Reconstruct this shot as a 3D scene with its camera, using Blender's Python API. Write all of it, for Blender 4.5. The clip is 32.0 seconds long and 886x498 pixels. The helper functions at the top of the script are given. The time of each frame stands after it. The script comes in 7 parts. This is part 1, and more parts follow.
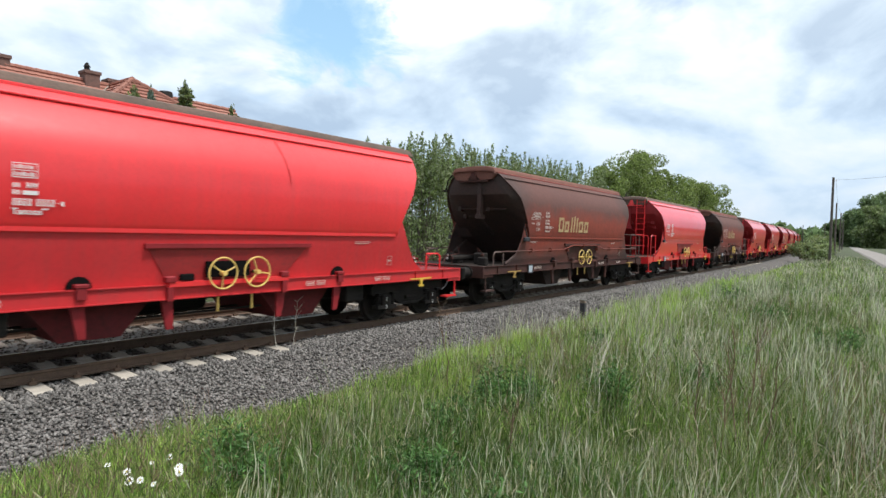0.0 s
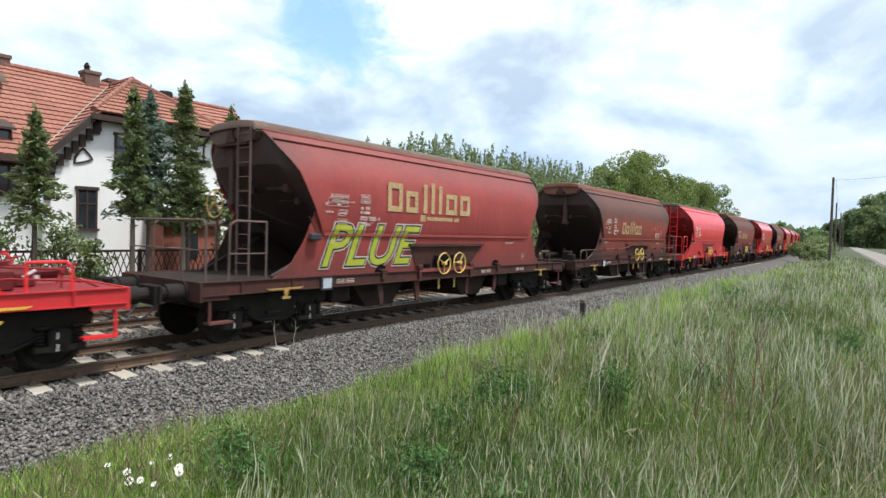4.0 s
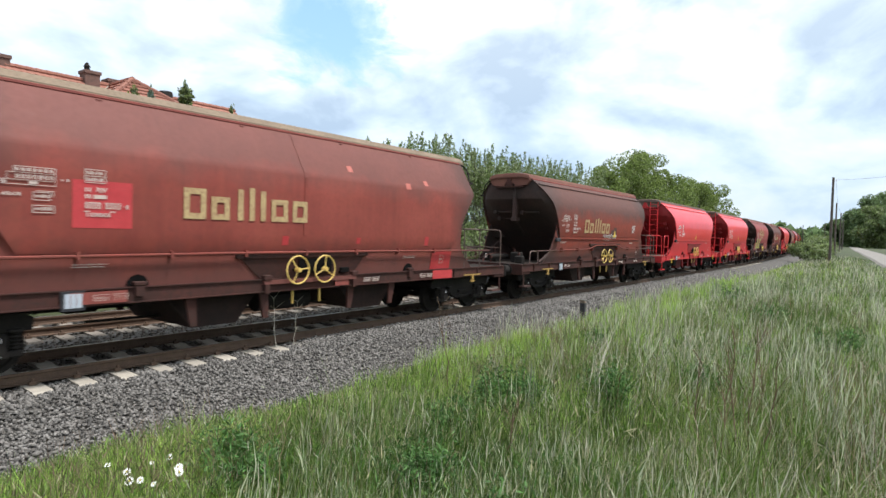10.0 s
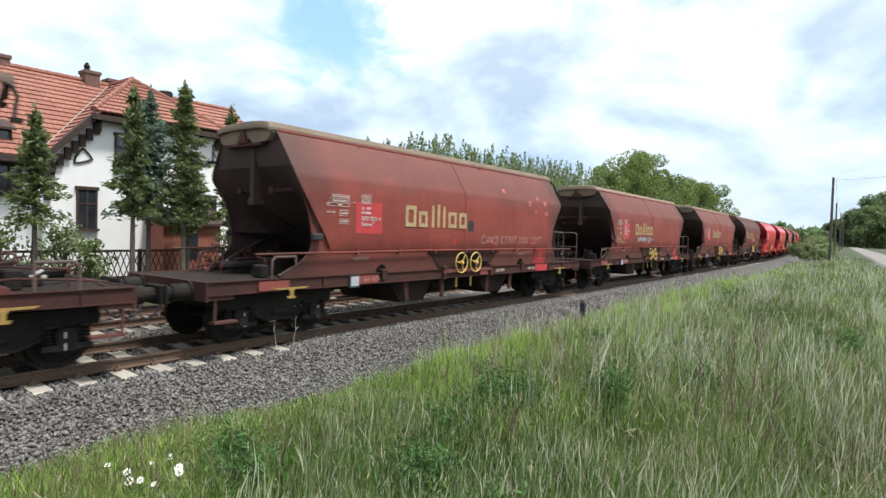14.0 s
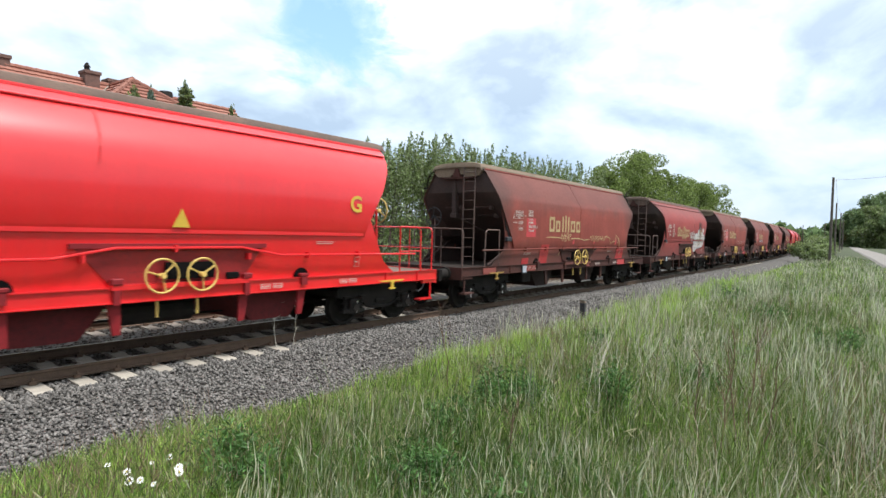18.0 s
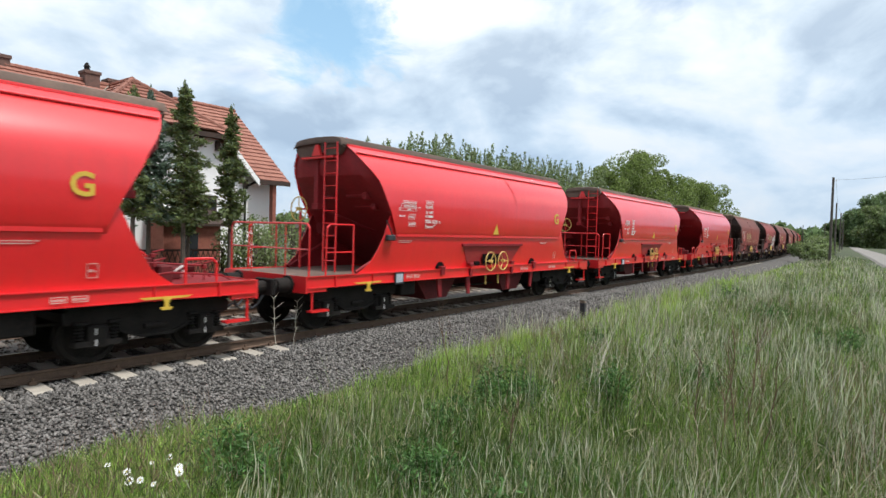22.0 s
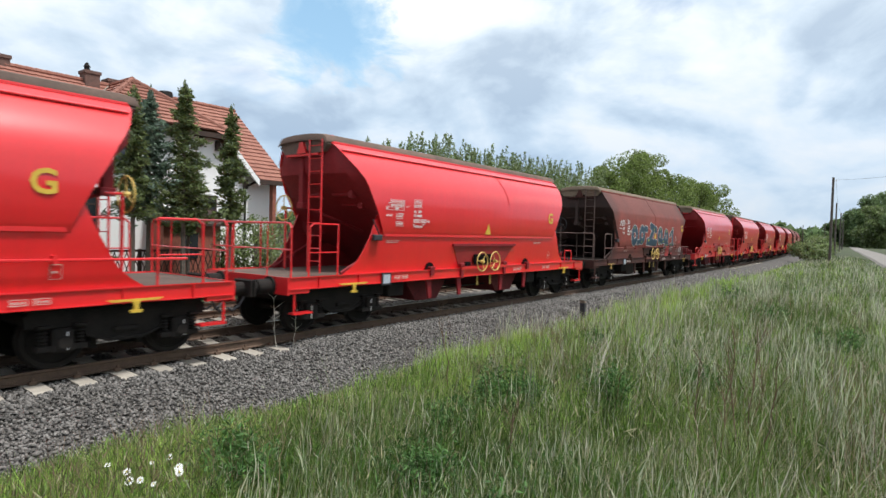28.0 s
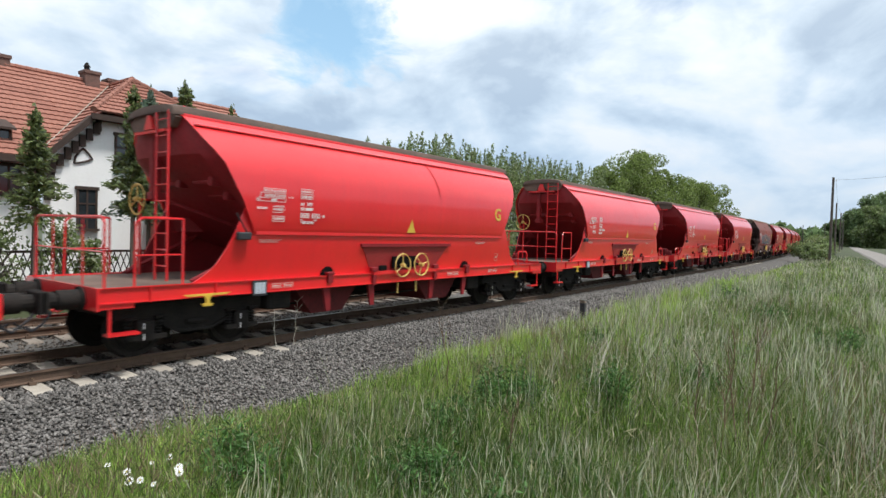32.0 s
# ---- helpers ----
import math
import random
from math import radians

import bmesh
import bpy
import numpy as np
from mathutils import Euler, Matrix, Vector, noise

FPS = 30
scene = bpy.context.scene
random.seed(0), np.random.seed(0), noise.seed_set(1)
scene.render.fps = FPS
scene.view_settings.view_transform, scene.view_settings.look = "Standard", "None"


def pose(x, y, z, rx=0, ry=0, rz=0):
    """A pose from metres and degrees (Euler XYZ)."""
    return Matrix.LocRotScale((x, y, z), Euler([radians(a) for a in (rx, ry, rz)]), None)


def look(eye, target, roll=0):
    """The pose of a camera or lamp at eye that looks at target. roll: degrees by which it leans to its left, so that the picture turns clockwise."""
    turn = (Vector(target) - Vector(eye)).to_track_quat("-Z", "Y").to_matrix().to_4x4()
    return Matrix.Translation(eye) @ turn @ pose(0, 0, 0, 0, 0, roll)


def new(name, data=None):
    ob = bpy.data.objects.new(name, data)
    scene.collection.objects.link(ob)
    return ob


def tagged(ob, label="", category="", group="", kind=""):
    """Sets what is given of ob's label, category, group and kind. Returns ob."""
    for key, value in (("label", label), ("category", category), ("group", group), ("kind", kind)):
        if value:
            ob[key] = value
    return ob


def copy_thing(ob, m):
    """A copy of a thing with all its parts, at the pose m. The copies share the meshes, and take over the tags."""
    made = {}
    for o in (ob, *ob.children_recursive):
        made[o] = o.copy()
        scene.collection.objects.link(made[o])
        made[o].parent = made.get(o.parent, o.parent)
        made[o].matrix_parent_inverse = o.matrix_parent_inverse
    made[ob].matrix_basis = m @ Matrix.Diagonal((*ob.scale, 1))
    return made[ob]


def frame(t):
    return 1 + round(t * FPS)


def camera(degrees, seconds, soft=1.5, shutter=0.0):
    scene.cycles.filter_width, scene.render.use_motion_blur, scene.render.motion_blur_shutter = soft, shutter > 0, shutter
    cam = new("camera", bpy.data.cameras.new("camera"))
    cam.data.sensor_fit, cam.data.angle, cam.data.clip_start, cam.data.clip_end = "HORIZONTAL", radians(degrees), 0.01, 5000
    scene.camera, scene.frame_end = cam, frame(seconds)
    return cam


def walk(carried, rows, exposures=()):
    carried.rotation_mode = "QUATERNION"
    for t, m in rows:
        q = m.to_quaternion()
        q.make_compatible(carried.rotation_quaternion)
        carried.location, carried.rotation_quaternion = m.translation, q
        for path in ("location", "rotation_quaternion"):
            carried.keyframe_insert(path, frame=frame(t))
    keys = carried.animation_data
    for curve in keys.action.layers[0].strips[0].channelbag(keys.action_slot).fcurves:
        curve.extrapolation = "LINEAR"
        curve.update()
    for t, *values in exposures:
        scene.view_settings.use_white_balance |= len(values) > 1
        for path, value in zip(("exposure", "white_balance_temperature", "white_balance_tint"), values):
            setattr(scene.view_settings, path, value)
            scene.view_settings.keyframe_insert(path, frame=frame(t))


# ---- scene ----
# ---- camera ----
FOV = 74.3625
EYE = (0.0, 0.0, 2.25575)
PITCH, ROLL = -0.0301752, 0.0278877
cam = camera(FOV, 32.0, soft=1.5, shutter=0.15)
CAM_POSE = look(EYE, (0.0, math.cos(PITCH), EYE[2] + math.sin(PITCH)), math.degrees(ROLL))
EXPOSURES = [(0, 0.32), (2, 0.42), (3.5, 0.44), (5.5, 0.30), (7, 0.25), (9, 0.42), (12, 0.48), (17, 0.50), (19, 0.46), (20, 0.28), (22, 0.22), (24, 0.22), (25, 0.25), (27, 0.2), (32, 0.2)]
walk(cam, [(0.0, CAM_POSE), (32.0, CAM_POSE)], EXPOSURES)

# ---- world and sun ----
SUN_AZ, SUN_EL = radians(114.0), radians(67.0)


def make_world():
    w = bpy.data.worlds.new("sky")
    scene.world = w
    w.use_nodes = True
    n, l = w.node_tree.nodes, w.node_tree.links
    n.clear()
    out = n.new("ShaderNodeOutputWorld")
    sky = n.new("ShaderNodeTexSky")
    sky.sky_type = "NISHITA"
    sky.sun_disc = False
    sky.sun_elevation, sky.sun_rotation = SUN_EL, SUN_AZ
    sky.dust_density, sky.ozone_density = 0.5, 0.7
    bg_sky = n.new("ShaderNodeBackground")
    bg_sky.inputs["Strength"].default_value = 0.15
    l.new(sky.outputs[0], bg_sky.inputs["Color"])
    co = n.new("ShaderNodeTexCoord")
    sep = n.new("ShaderNodeSeparateXYZ")
    l.new(co.outputs["Generated"], sep.inputs[0])

    def m(op, a, b=None, c=None):
        k = n.new("ShaderNodeMath")
        k.operation = op
        for i, v in enumerate((a, b, c)):
            if v is None:
                continue
            if isinstance(v, (int, float)):
                k.inputs[i].default_value = v
            else:
                l.new(v, k.inputs[i])
        return k.outputs[0]

    comb = n.new("ShaderNodeCombineXYZ")
    l.new(sep.outputs[0], comb.inputs[0])
    l.new(sep.outputs[1], comb.inputs[1])
    l.new(m("MULTIPLY", sep.outputs[2], 1.9), comb.inputs[2])

    def tex(scale, detail, rough, off):
        mp = n.new("ShaderNodeMapping")
        mp.inputs["Location"].default_value = off
        l.new(comb.outputs[0], mp.inputs["Vector"])
        t = n.new("ShaderNodeTexNoise")
        t.inputs["Scale"].default_value, t.inputs["Detail"].default_value, t.inputs["Roughness"].default_value = scale, detail, rough
        t.inputs["Distortion"].default_value = 0.4
        l.new(mp.outputs[0], t.inputs["Vector"])
        return t.outputs["Fac"]

    def ramp(fac, stops):
        r = n.new("ShaderNodeValToRGB")
        e = r.color_ramp.elements
        while len(e) < len(stops):
            e.new(0.5)
        for el, (p, c) in zip(e, stops):
            el.position, el.color = p, (*c, 1)
        l.new(fac, r.inputs["Fac"])
        return r.outputs["Color"]

    # a gap of blue sky, torn by the same noise as the clouds
    gap = n.new("ShaderNodeVectorMath")
    gap.operation = "DISTANCE"
    gap.inputs[1].default_value = BLUE_GAP
    l.new(co.outputs["Generated"], gap.inputs[0])
    d = m("ADD", gap.outputs["Value"], m("MULTIPLY", m("SUBTRACT", tex(7.0, 6.0, 0.6, (1.0, 2.0, 3.0)), 0.5), 0.34))
    rim = ramp(d, [(0.02, (0, 0, 0)), (0.06, (0.35, 0.35, 0.35)), (0.10, (1, 1, 1))])
    hole = m("MULTIPLY", ramp(tex(2.6, 6.0, 0.55, CLOUD_OFF), [(0.24, (0.2, 0.2, 0.2)), (0.36, (1, 1, 1))]), m("MULTIPLY_ADD", rim, 0.5, 0.5))
    cover = hole
    tone = ramp(m("ADD", m("MULTIPLY", tex(4.2, 6.0, 0.50, (4.2, 7.7, 0.0)), 0.76), m("MULTIPLY", tex(9.0, 6.0, 0.55, (0.3, 5.1, 2.0)), 0.24)),
                [(0.38, (0.50, 0.61, 0.74)), (0.46, (0.66, 0.775, 0.89)), (0.525, (0.84, 0.915, 0.985)), (0.60, (0.98, 0.99, 1.0))])
    # thicker, greyer cloud towards the horizon
    low = ramp(sep.outputs[2], [(0.0, (0.64, 0.71, 0.78)), (0.12, (0.735, 0.805, 0.88)), (0.32, (1.0, 1.0, 1.0))])
    mul = n.new("ShaderNodeMix")
    mul.data_type, mul.blend_type = "RGBA", "MULTIPLY"
    mul.inputs[0].default_value = 1.0
    l.new(tone, mul.inputs[6])
    l.new(low, mul.inputs[7])
    # thin bright veil of haze before the blue
    veil = n.new("ShaderNodeMix")
    veil.data_type = "RGBA"
    l.new(rim, veil.inputs[0])
    veil.inputs[6].default_value = (0.42, 0.74, 0.98, 1)
    l.new(mul.outputs[2], veil.inputs[7])
    tone = veil.outputs[2]
    bg_cloud = n.new("ShaderNodeBackground")
    bg_cloud.inputs["Strength"].default_value = 0.98
    l.new(tone, bg_cloud.inputs["Color"])
    mix = n.new("ShaderNodeMixShader")
    l.new(cover, mix.inputs[0])
    l.new(bg_sky.outputs[0], mix.inputs[1])
    l.new(bg_cloud.outputs[0], mix.inputs[2])
    l.new(mix.outputs[0], out.inputs["Surface"])


CLOUD_OFF = (3.1, 1.3, 0.0)
BLUE_GAP = (-0.165, 0.937, 0.314)
make_world()
sun_data = bpy.data.lights.new("sun", "SUN")
sun_data.energy, sun_data.angle, sun_data.color = 3.6, radians(10), (1.0, 0.98, 0.95)
sun = new("sun", sun_data)
sun.matrix_world = look((60 * math.sin(SUN_AZ) * math.cos(SUN_EL), 60 * math.cos(SUN_AZ) * math.cos(SUN_EL), 60 * math.sin(SUN_EL)), (0, 0, 0))

# ---- materials ----


def mat(name, colors, rough=0.7, metal=0.0, scale=4.0, fine=40.0, bump=0.15, streak=None, spec=0.5, rnd=0.0, island=0.0, fine_mix=0.35, soot=None, coat=0.0, ends=None):
    """Two-scale noise paint. colors: two or three base colours. streak: (colour, amount) of vertical dirt runs."""
    mt = bpy.data.materials.new(name)
    mt.use_nodes = True
    n, l = mt.node_tree.nodes, mt.node_tree.links
    b = n["Principled BSDF"]
    b.inputs["Metallic"].default_value = metal
    b.inputs["Specular IOR Level"].default_value = spec
    b.inputs["Coat Weight"].default_value, b.inputs["Coat Roughness"].default_value = coat, 0.12
    co = n.new("ShaderNodeTexCoord")

    def noise_tex(sc, detail=5.0, vec=None, rough_=0.6):
        t = n.new("ShaderNodeTexNoise")
        t.inputs["Scale"].default_value, t.inputs["Detail"].default_value, t.inputs["Roughness"].default_value = sc, detail, rough_
        l.new(vec or co.outputs["Object"], t.inputs["Vector"])
        return t.outputs["Fac"]

    def mixc(fac, a, c):
        k = n.new("ShaderNodeMix")
        k.data_type = "RGBA"
        for s, v in ((0, fac), (6, a), (7, c)):
            if isinstance(v, float):
                k.inputs[s].default_value = v
            elif isinstance(v, tuple):
                k.inputs[s].default_value = (*v, 1)
            else:
                l.new(v, k.inputs[s])
        return k.outputs[2]

    def contrast(fac, lo, hi):
        r = n.new("ShaderNodeMapRange")
        r.inputs["From Min"].default_value, r.inputs["From Max"].default_value = lo, hi
        l.new(fac, r.inputs["Value"])
        return r.outputs[0]

    big, small = noise_tex(scale), noise_tex(fine, 3.0)
    col = mixc(contrast(big, 0.35, 0.65), colors[0], colors[1])
    if len(colors) > 2:
        f = n.new("ShaderNodeMath")
        f.operation = "MULTIPLY"
        f.inputs[1].default_value = fine_mix * 2
        l.new(contrast(small, 0.45, 0.75), f.inputs[0])
        col = mixc(f.outputs[0], col, colors[2])
    if streak:
        mp = n.new("ShaderNodeMapping")
        mp.inputs["Scale"].default_value = (6.0, 6.0, 0.35)
        l.new(co.outputs["Object"], mp.inputs["Vector"])
        st = noise_tex(1.3, 6.0, mp.outputs[0])
        f = n.new("ShaderNodeMath")
        f.operation = "MULTIPLY"
        f.inputs[1].default_value = streak[1]
        l.new(contrast(st, 0.42, 0.72), f.inputs[0])
        col = mixc(f.outputs[0], col, streak[0])
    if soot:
        # grime settled on the upper slope and a darker foot, both with a ragged edge
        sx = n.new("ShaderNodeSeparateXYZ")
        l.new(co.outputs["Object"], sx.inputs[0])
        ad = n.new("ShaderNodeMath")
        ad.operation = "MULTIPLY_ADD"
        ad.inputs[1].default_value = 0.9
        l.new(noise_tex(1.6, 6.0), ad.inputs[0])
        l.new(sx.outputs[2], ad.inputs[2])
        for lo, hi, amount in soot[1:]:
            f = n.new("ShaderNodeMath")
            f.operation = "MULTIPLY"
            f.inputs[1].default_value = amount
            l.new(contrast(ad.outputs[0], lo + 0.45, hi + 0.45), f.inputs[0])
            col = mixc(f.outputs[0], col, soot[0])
    if ends:
        # soot blown round the open ends, with a ragged edge
        sx = n.new("ShaderNodeSeparateXYZ")
        l.new(co.outputs["Object"], sx.inputs[0])
        ab = n.new("ShaderNodeMath")
        ab.operation = "ABSOLUTE"
        l.new(sx.outputs[0], ab.inputs[0])
        ad = n.new("ShaderNodeMath")
        ad.operation = "MULTIPLY_ADD"
        ad.inputs[1].default_value = 1.6
        l.new(noise_tex(1.1, 6.0), ad.inputs[0])
        l.new(ab.outputs[0], ad.inputs[2])
        f = n.new("ShaderNodeMath")
        f.operation = "MULTIPLY"
        f.inputs[1].default_value = 0.85
        l.new(contrast(ad.outputs[0], ends[1] + 0.8, ends[2] + 0.8), f.inputs[0])
        col = mixc(f.outputs[0], col, ends[0])
    for amount, source in ((rnd, "o"), (island, "i")):
        if amount:
            if source == "o":
                r = n.new("ShaderNodeObjectInfo").outputs["Random"]
            else:
                r = n.new("ShaderNodeNewGeometry").outputs["Random Per Island"]
            h = n.new("ShaderNodeHueSaturation")
            mr = n.new("ShaderNodeMapRange")
            mr.inputs["To Min"].default_value, mr.inputs["To Max"].default_value = 1 - amount, 1 + amount
            l.new(r, mr.inputs["Value"])
            l.new(mr.outputs[0], h.inputs["Value"])
            l.new(col, h.inputs["Color"])
            col = h.outputs["Color"]
    l.new(col, b.inputs["Base Color"])
    rr = n.new("ShaderNodeMapRange")
    rr.inputs["To Min"].default_value, rr.inputs["To Max"].default_value = max(rough - 0.12, 0.02), min(rough + 0.12, 1.0)
    l.new(small, rr.inputs["Value"])
    l.new(rr.outputs[0], b.inputs["Roughness"])
    if bump:
        bp = n.new("ShaderNodeBump")
        bp.inputs["Strength"].default_value, bp.inputs["Distance"].default_value = bump, 0.02
        l.new(small, bp.inputs["Height"])
        l.new(bp.outputs[0], b.inputs["Normal"])
    return mt


M = {}
M["red"] = mat("red_paint", [(0.70, 0.013, 0.018), (0.76, 0.018, 0.023), (0.60, 0.016, 0.020)], 0.40, coat=0.8, scale=0.8, fine=18, bump=0.02, streak=((0.40, 0.03, 0.034), 0.12), fine_mix=0.12)
M["red_worn"] = mat("worn_red_paint", [(0.62, 0.018, 0.022), (0.68, 0.028, 0.032), (0.48, 0.024, 0.026)], 0.46, coat=0.8, scale=0.9, fine=14, bump=0.03, streak=((0.36, 0.05, 0.045), 0.18), fine_mix=0.2)
M["red_dull"] = mat("dulled_red_paint", [(0.70, 0.020, 0.025), (0.76, 0.026, 0.031), (0.58, 0.022, 0.026)], 0.5, coat=0.45, scale=0.8, fine=14, bump=0.03, streak=((0.42, 0.05, 0.048), 0.18), fine_mix=0.18)
# darker than red_dull, for the lower side and sole bar
M["dull_sill"] = mat("darker_red_sill", [(0.49, 0.016, 0.020), (0.55, 0.021, 0.025), (0.39, 0.019, 0.022)], 0.6, scale=1.0, fine=14, bump=0.03, streak=((0.30, 0.04, 0.038), 0.3), fine_mix=0.22)
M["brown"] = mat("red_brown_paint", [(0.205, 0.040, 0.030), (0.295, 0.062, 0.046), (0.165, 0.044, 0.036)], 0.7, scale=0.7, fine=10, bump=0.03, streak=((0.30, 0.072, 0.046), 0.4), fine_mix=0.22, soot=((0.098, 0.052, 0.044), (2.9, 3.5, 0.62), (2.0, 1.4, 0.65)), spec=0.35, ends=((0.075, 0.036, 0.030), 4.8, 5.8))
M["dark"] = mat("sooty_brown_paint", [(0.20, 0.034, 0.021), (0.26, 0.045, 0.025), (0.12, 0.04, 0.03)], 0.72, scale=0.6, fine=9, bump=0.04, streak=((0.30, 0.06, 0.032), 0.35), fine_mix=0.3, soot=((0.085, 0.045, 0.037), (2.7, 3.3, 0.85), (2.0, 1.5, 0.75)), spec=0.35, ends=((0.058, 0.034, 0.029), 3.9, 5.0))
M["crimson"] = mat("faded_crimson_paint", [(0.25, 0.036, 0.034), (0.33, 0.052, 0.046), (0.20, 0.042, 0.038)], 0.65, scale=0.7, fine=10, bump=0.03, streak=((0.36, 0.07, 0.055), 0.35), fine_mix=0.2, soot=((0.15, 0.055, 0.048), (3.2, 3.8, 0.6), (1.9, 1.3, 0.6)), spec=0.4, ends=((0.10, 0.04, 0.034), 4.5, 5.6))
# sooty frame brown, with under-car shade put into the colour
M["frame_brown"] = mat("sooty_shaded_frame", [(0.050, 0.021, 0.017), (0.078, 0.026, 0.02), (0.034, 0.022, 0.019)], 0.8, scale=1.3, fine=12, bump=0.05, spec=0.3)
# dusty red, with the shade of the overhung ends put into the colour
M["red_grime_shade"] = mat("dusty_shaded_red_paint", [(0.20, 0.010, 0.014), (0.26, 0.012, 0.017), (0.13, 0.013, 0.015)], 0.6, scale=1.0, fine=14, bump=0.03, streak=((0.2, 0.02, 0.022), 0.4), fine_mix=0.25, spec=0.35)
M["wheel_yellow"] = mat("pale_yellow_paint", [(0.70, 0.47, 0.12), (0.76, 0.53, 0.16), (0.5, 0.32, 0.1)], 0.5, scale=5, fine=40, bump=0.02)
M["plate"] = mat("enamel_plate", [(0.42, 0.46, 0.52), (0.5, 0.54, 0.6)], 0.4, scale=5, fine=40, bump=0.0)
M["faint_print"] = mat("faded_print", [(0.62, 0.51, 0.46), (0.50, 0.37, 0.32), (0.68, 0.6, 0.56)], 0.7, scale=9, fine=40, bump=0.0)
M["roof"] = mat("grimy_roof", [(0.105, 0.070, 0.055), (0.165, 0.105, 0.08), (0.07, 0.052, 0.044)], 0.85, scale=1.5, fine=25, bump=0.1, rnd=0.25)
M["roof_sandy"] = mat("dusty_roof", [(0.18, 0.132, 0.092), (0.24, 0.178, 0.125), (0.11, 0.08, 0.06)], 0.9, scale=1.2, fine=25, bump=0.1, rnd=0.12)
M["roof_rust"] = mat("rusty_roof", [(0.15, 0.055, 0.04), (0.20, 0.08, 0.055), (0.09, 0.05, 0.04)], 0.85, scale=1.2, fine=25, bump=0.1, rnd=0.12)
M["edge_red"] = mat("faded_red_edge", [(0.22, 0.05, 0.04), (0.28, 0.065, 0.05), (0.15, 0.045, 0.037)], 0.65, scale=2, fine=20, bump=0.02)
M["deck_grime"] = mat("oily_deck", [(0.022, 0.018, 0.016), (0.038, 0.028, 0.023), (0.016, 0.014, 0.013)], 0.95, scale=1.8, fine=16, bump=0.08, spec=0.15)
M["run_red"] = mat("dirt_run_on_red", [(0.60, 0.015, 0.020), (0.50, 0.018, 0.021), (0.40, 0.020, 0.022)], 0.6, scale=3, fine=30, bump=0.0)
M["steel_dark"] = mat("dark_running_gear", [(0.014, 0.013, 0.013), (0.026, 0.023, 0.021), (0.040, 0.031, 0.025)], 0.85, scale=3, fine=30, bump=0.1, spec=0.15)
M["yellow"] = mat("yellow_paint", [(0.62, 0.40, 0.045), (0.7, 0.46, 0.06), (0.45, 0.3, 0.06)], 0.5, scale=5, fine=40, bump=0.02)
M["white"] = mat("white_marking", [(0.78, 0.74, 0.72), (0.7, 0.66, 0.64)], 0.6, scale=5, fine=40, bump=0.0)
M["cream"] = mat("cream_lettering", [(0.52, 0.39, 0.19), (0.42, 0.29, 0.14), (0.27, 0.13, 0.08)], 0.65, scale=3, fine=16, bump=0.0, fine_mix=0.5)
M["black"] = mat("black_marking", [(0.02, 0.02, 0.025), (0.03, 0.03, 0.035)], 0.6, scale=5, fine=40, bump=0.0)
M["pit"] = mat("dark_opening", [(0.004, 0.004, 0.004), (0.007, 0.006, 0.006)], 0.95, scale=5, fine=40, bump=0.0, spec=0.1)
M["dirty_yellow"] = mat("dirty_yellow_paint", [(0.40, 0.25, 0.06), (0.30, 0.18, 0.05), (0.2, 0.13, 0.05)], 0.7, scale=7, fine=30, bump=0.02)
M["navy"] = mat("dark_blue_spray", [(0.014, 0.042, 0.070), (0.024, 0.058, 0.088)], 0.6, scale=5, fine=40, bump=0.0)
M["lime"] = mat("yellow_green_spray", [(0.38, 0.40, 0.03), (0.48, 0.50, 0.06)], 0.6, scale=5, fine=40, bump=0.0)
M["spray_white"] = mat("white_spray", [(0.60, 0.57, 0.54), (0.46, 0.41, 0.38), (0.66, 0.64, 0.62)], 0.7, scale=3, fine=20, bump=0.0)
M["faded_patch"] = mat("faded_pink_patch", [(0.40, 0.11, 0.085), (0.46, 0.14, 0.11), (0.33, 0.08, 0.06)], 0.7, scale=5, fine=30, bump=0.0)
M["rust_run"] = mat("rust_run", [(0.075, 0.034, 0.027), (0.11, 0.042, 0.03), (0.05, 0.03, 0.025)], 0.8, scale=6, fine=30, bump=0.0)
M["stain"] = mat("yellow_brown_stain", [(0.36, 0.22, 0.08), (0.28, 0.15, 0.07), (0.45, 0.33, 0.16)], 0.7, scale=6, fine=30, bump=0.0)
M["cyan"] = mat("pale_blue_spray", [(0.30, 0.44, 0.50), (0.36, 0.50, 0.56)], 0.6, scale=4, fine=40, bump=0.0)
M["patch"] = mat("touched_up_red", [(0.46, 0.035, 0.042), (0.54, 0.05, 0.055), (0.34, 0.04, 0.04)], 0.5, scale=5, fine=40, bump=0.0)
M["rail"] = mat("rusty_rail", [(0.105, 0.066, 0.046), (0.145, 0.092, 0.062), (0.075, 0.052, 0.04)], 0.8, metal=0.1, scale=6, fine=50, bump=0.1)
M["rail_top"] = mat("polished_rail_head", [(0.30, 0.27, 0.25), (0.22, 0.19, 0.17)], 0.32, metal=0.85, scale=4, fine=60, bump=0.02)
M["sleeper"] = mat("concrete_sleeper", [(0.34, 0.305, 0.255), (0.40, 0.36, 0.305), (0.25, 0.22, 0.185)], 0.9, scale=5, fine=50, bump=0.2, rnd=0.12)
M["sleeper_far"] = mat("far_sleeper", [(0.22, 0.185, 0.15), (0.28, 0.24, 0.20), (0.15, 0.125, 0.10)], 0.9, scale=5, fine=50, bump=0.2, rnd=0.2)
M["ballast"] = mat("grey_ballast", [(0.130, 0.121, 0.112), (0.168, 0.158, 0.148), (0.094, 0.084, 0.074)], 0.95, scale=0.9, fine=70, bump=0.4, island=0.62)
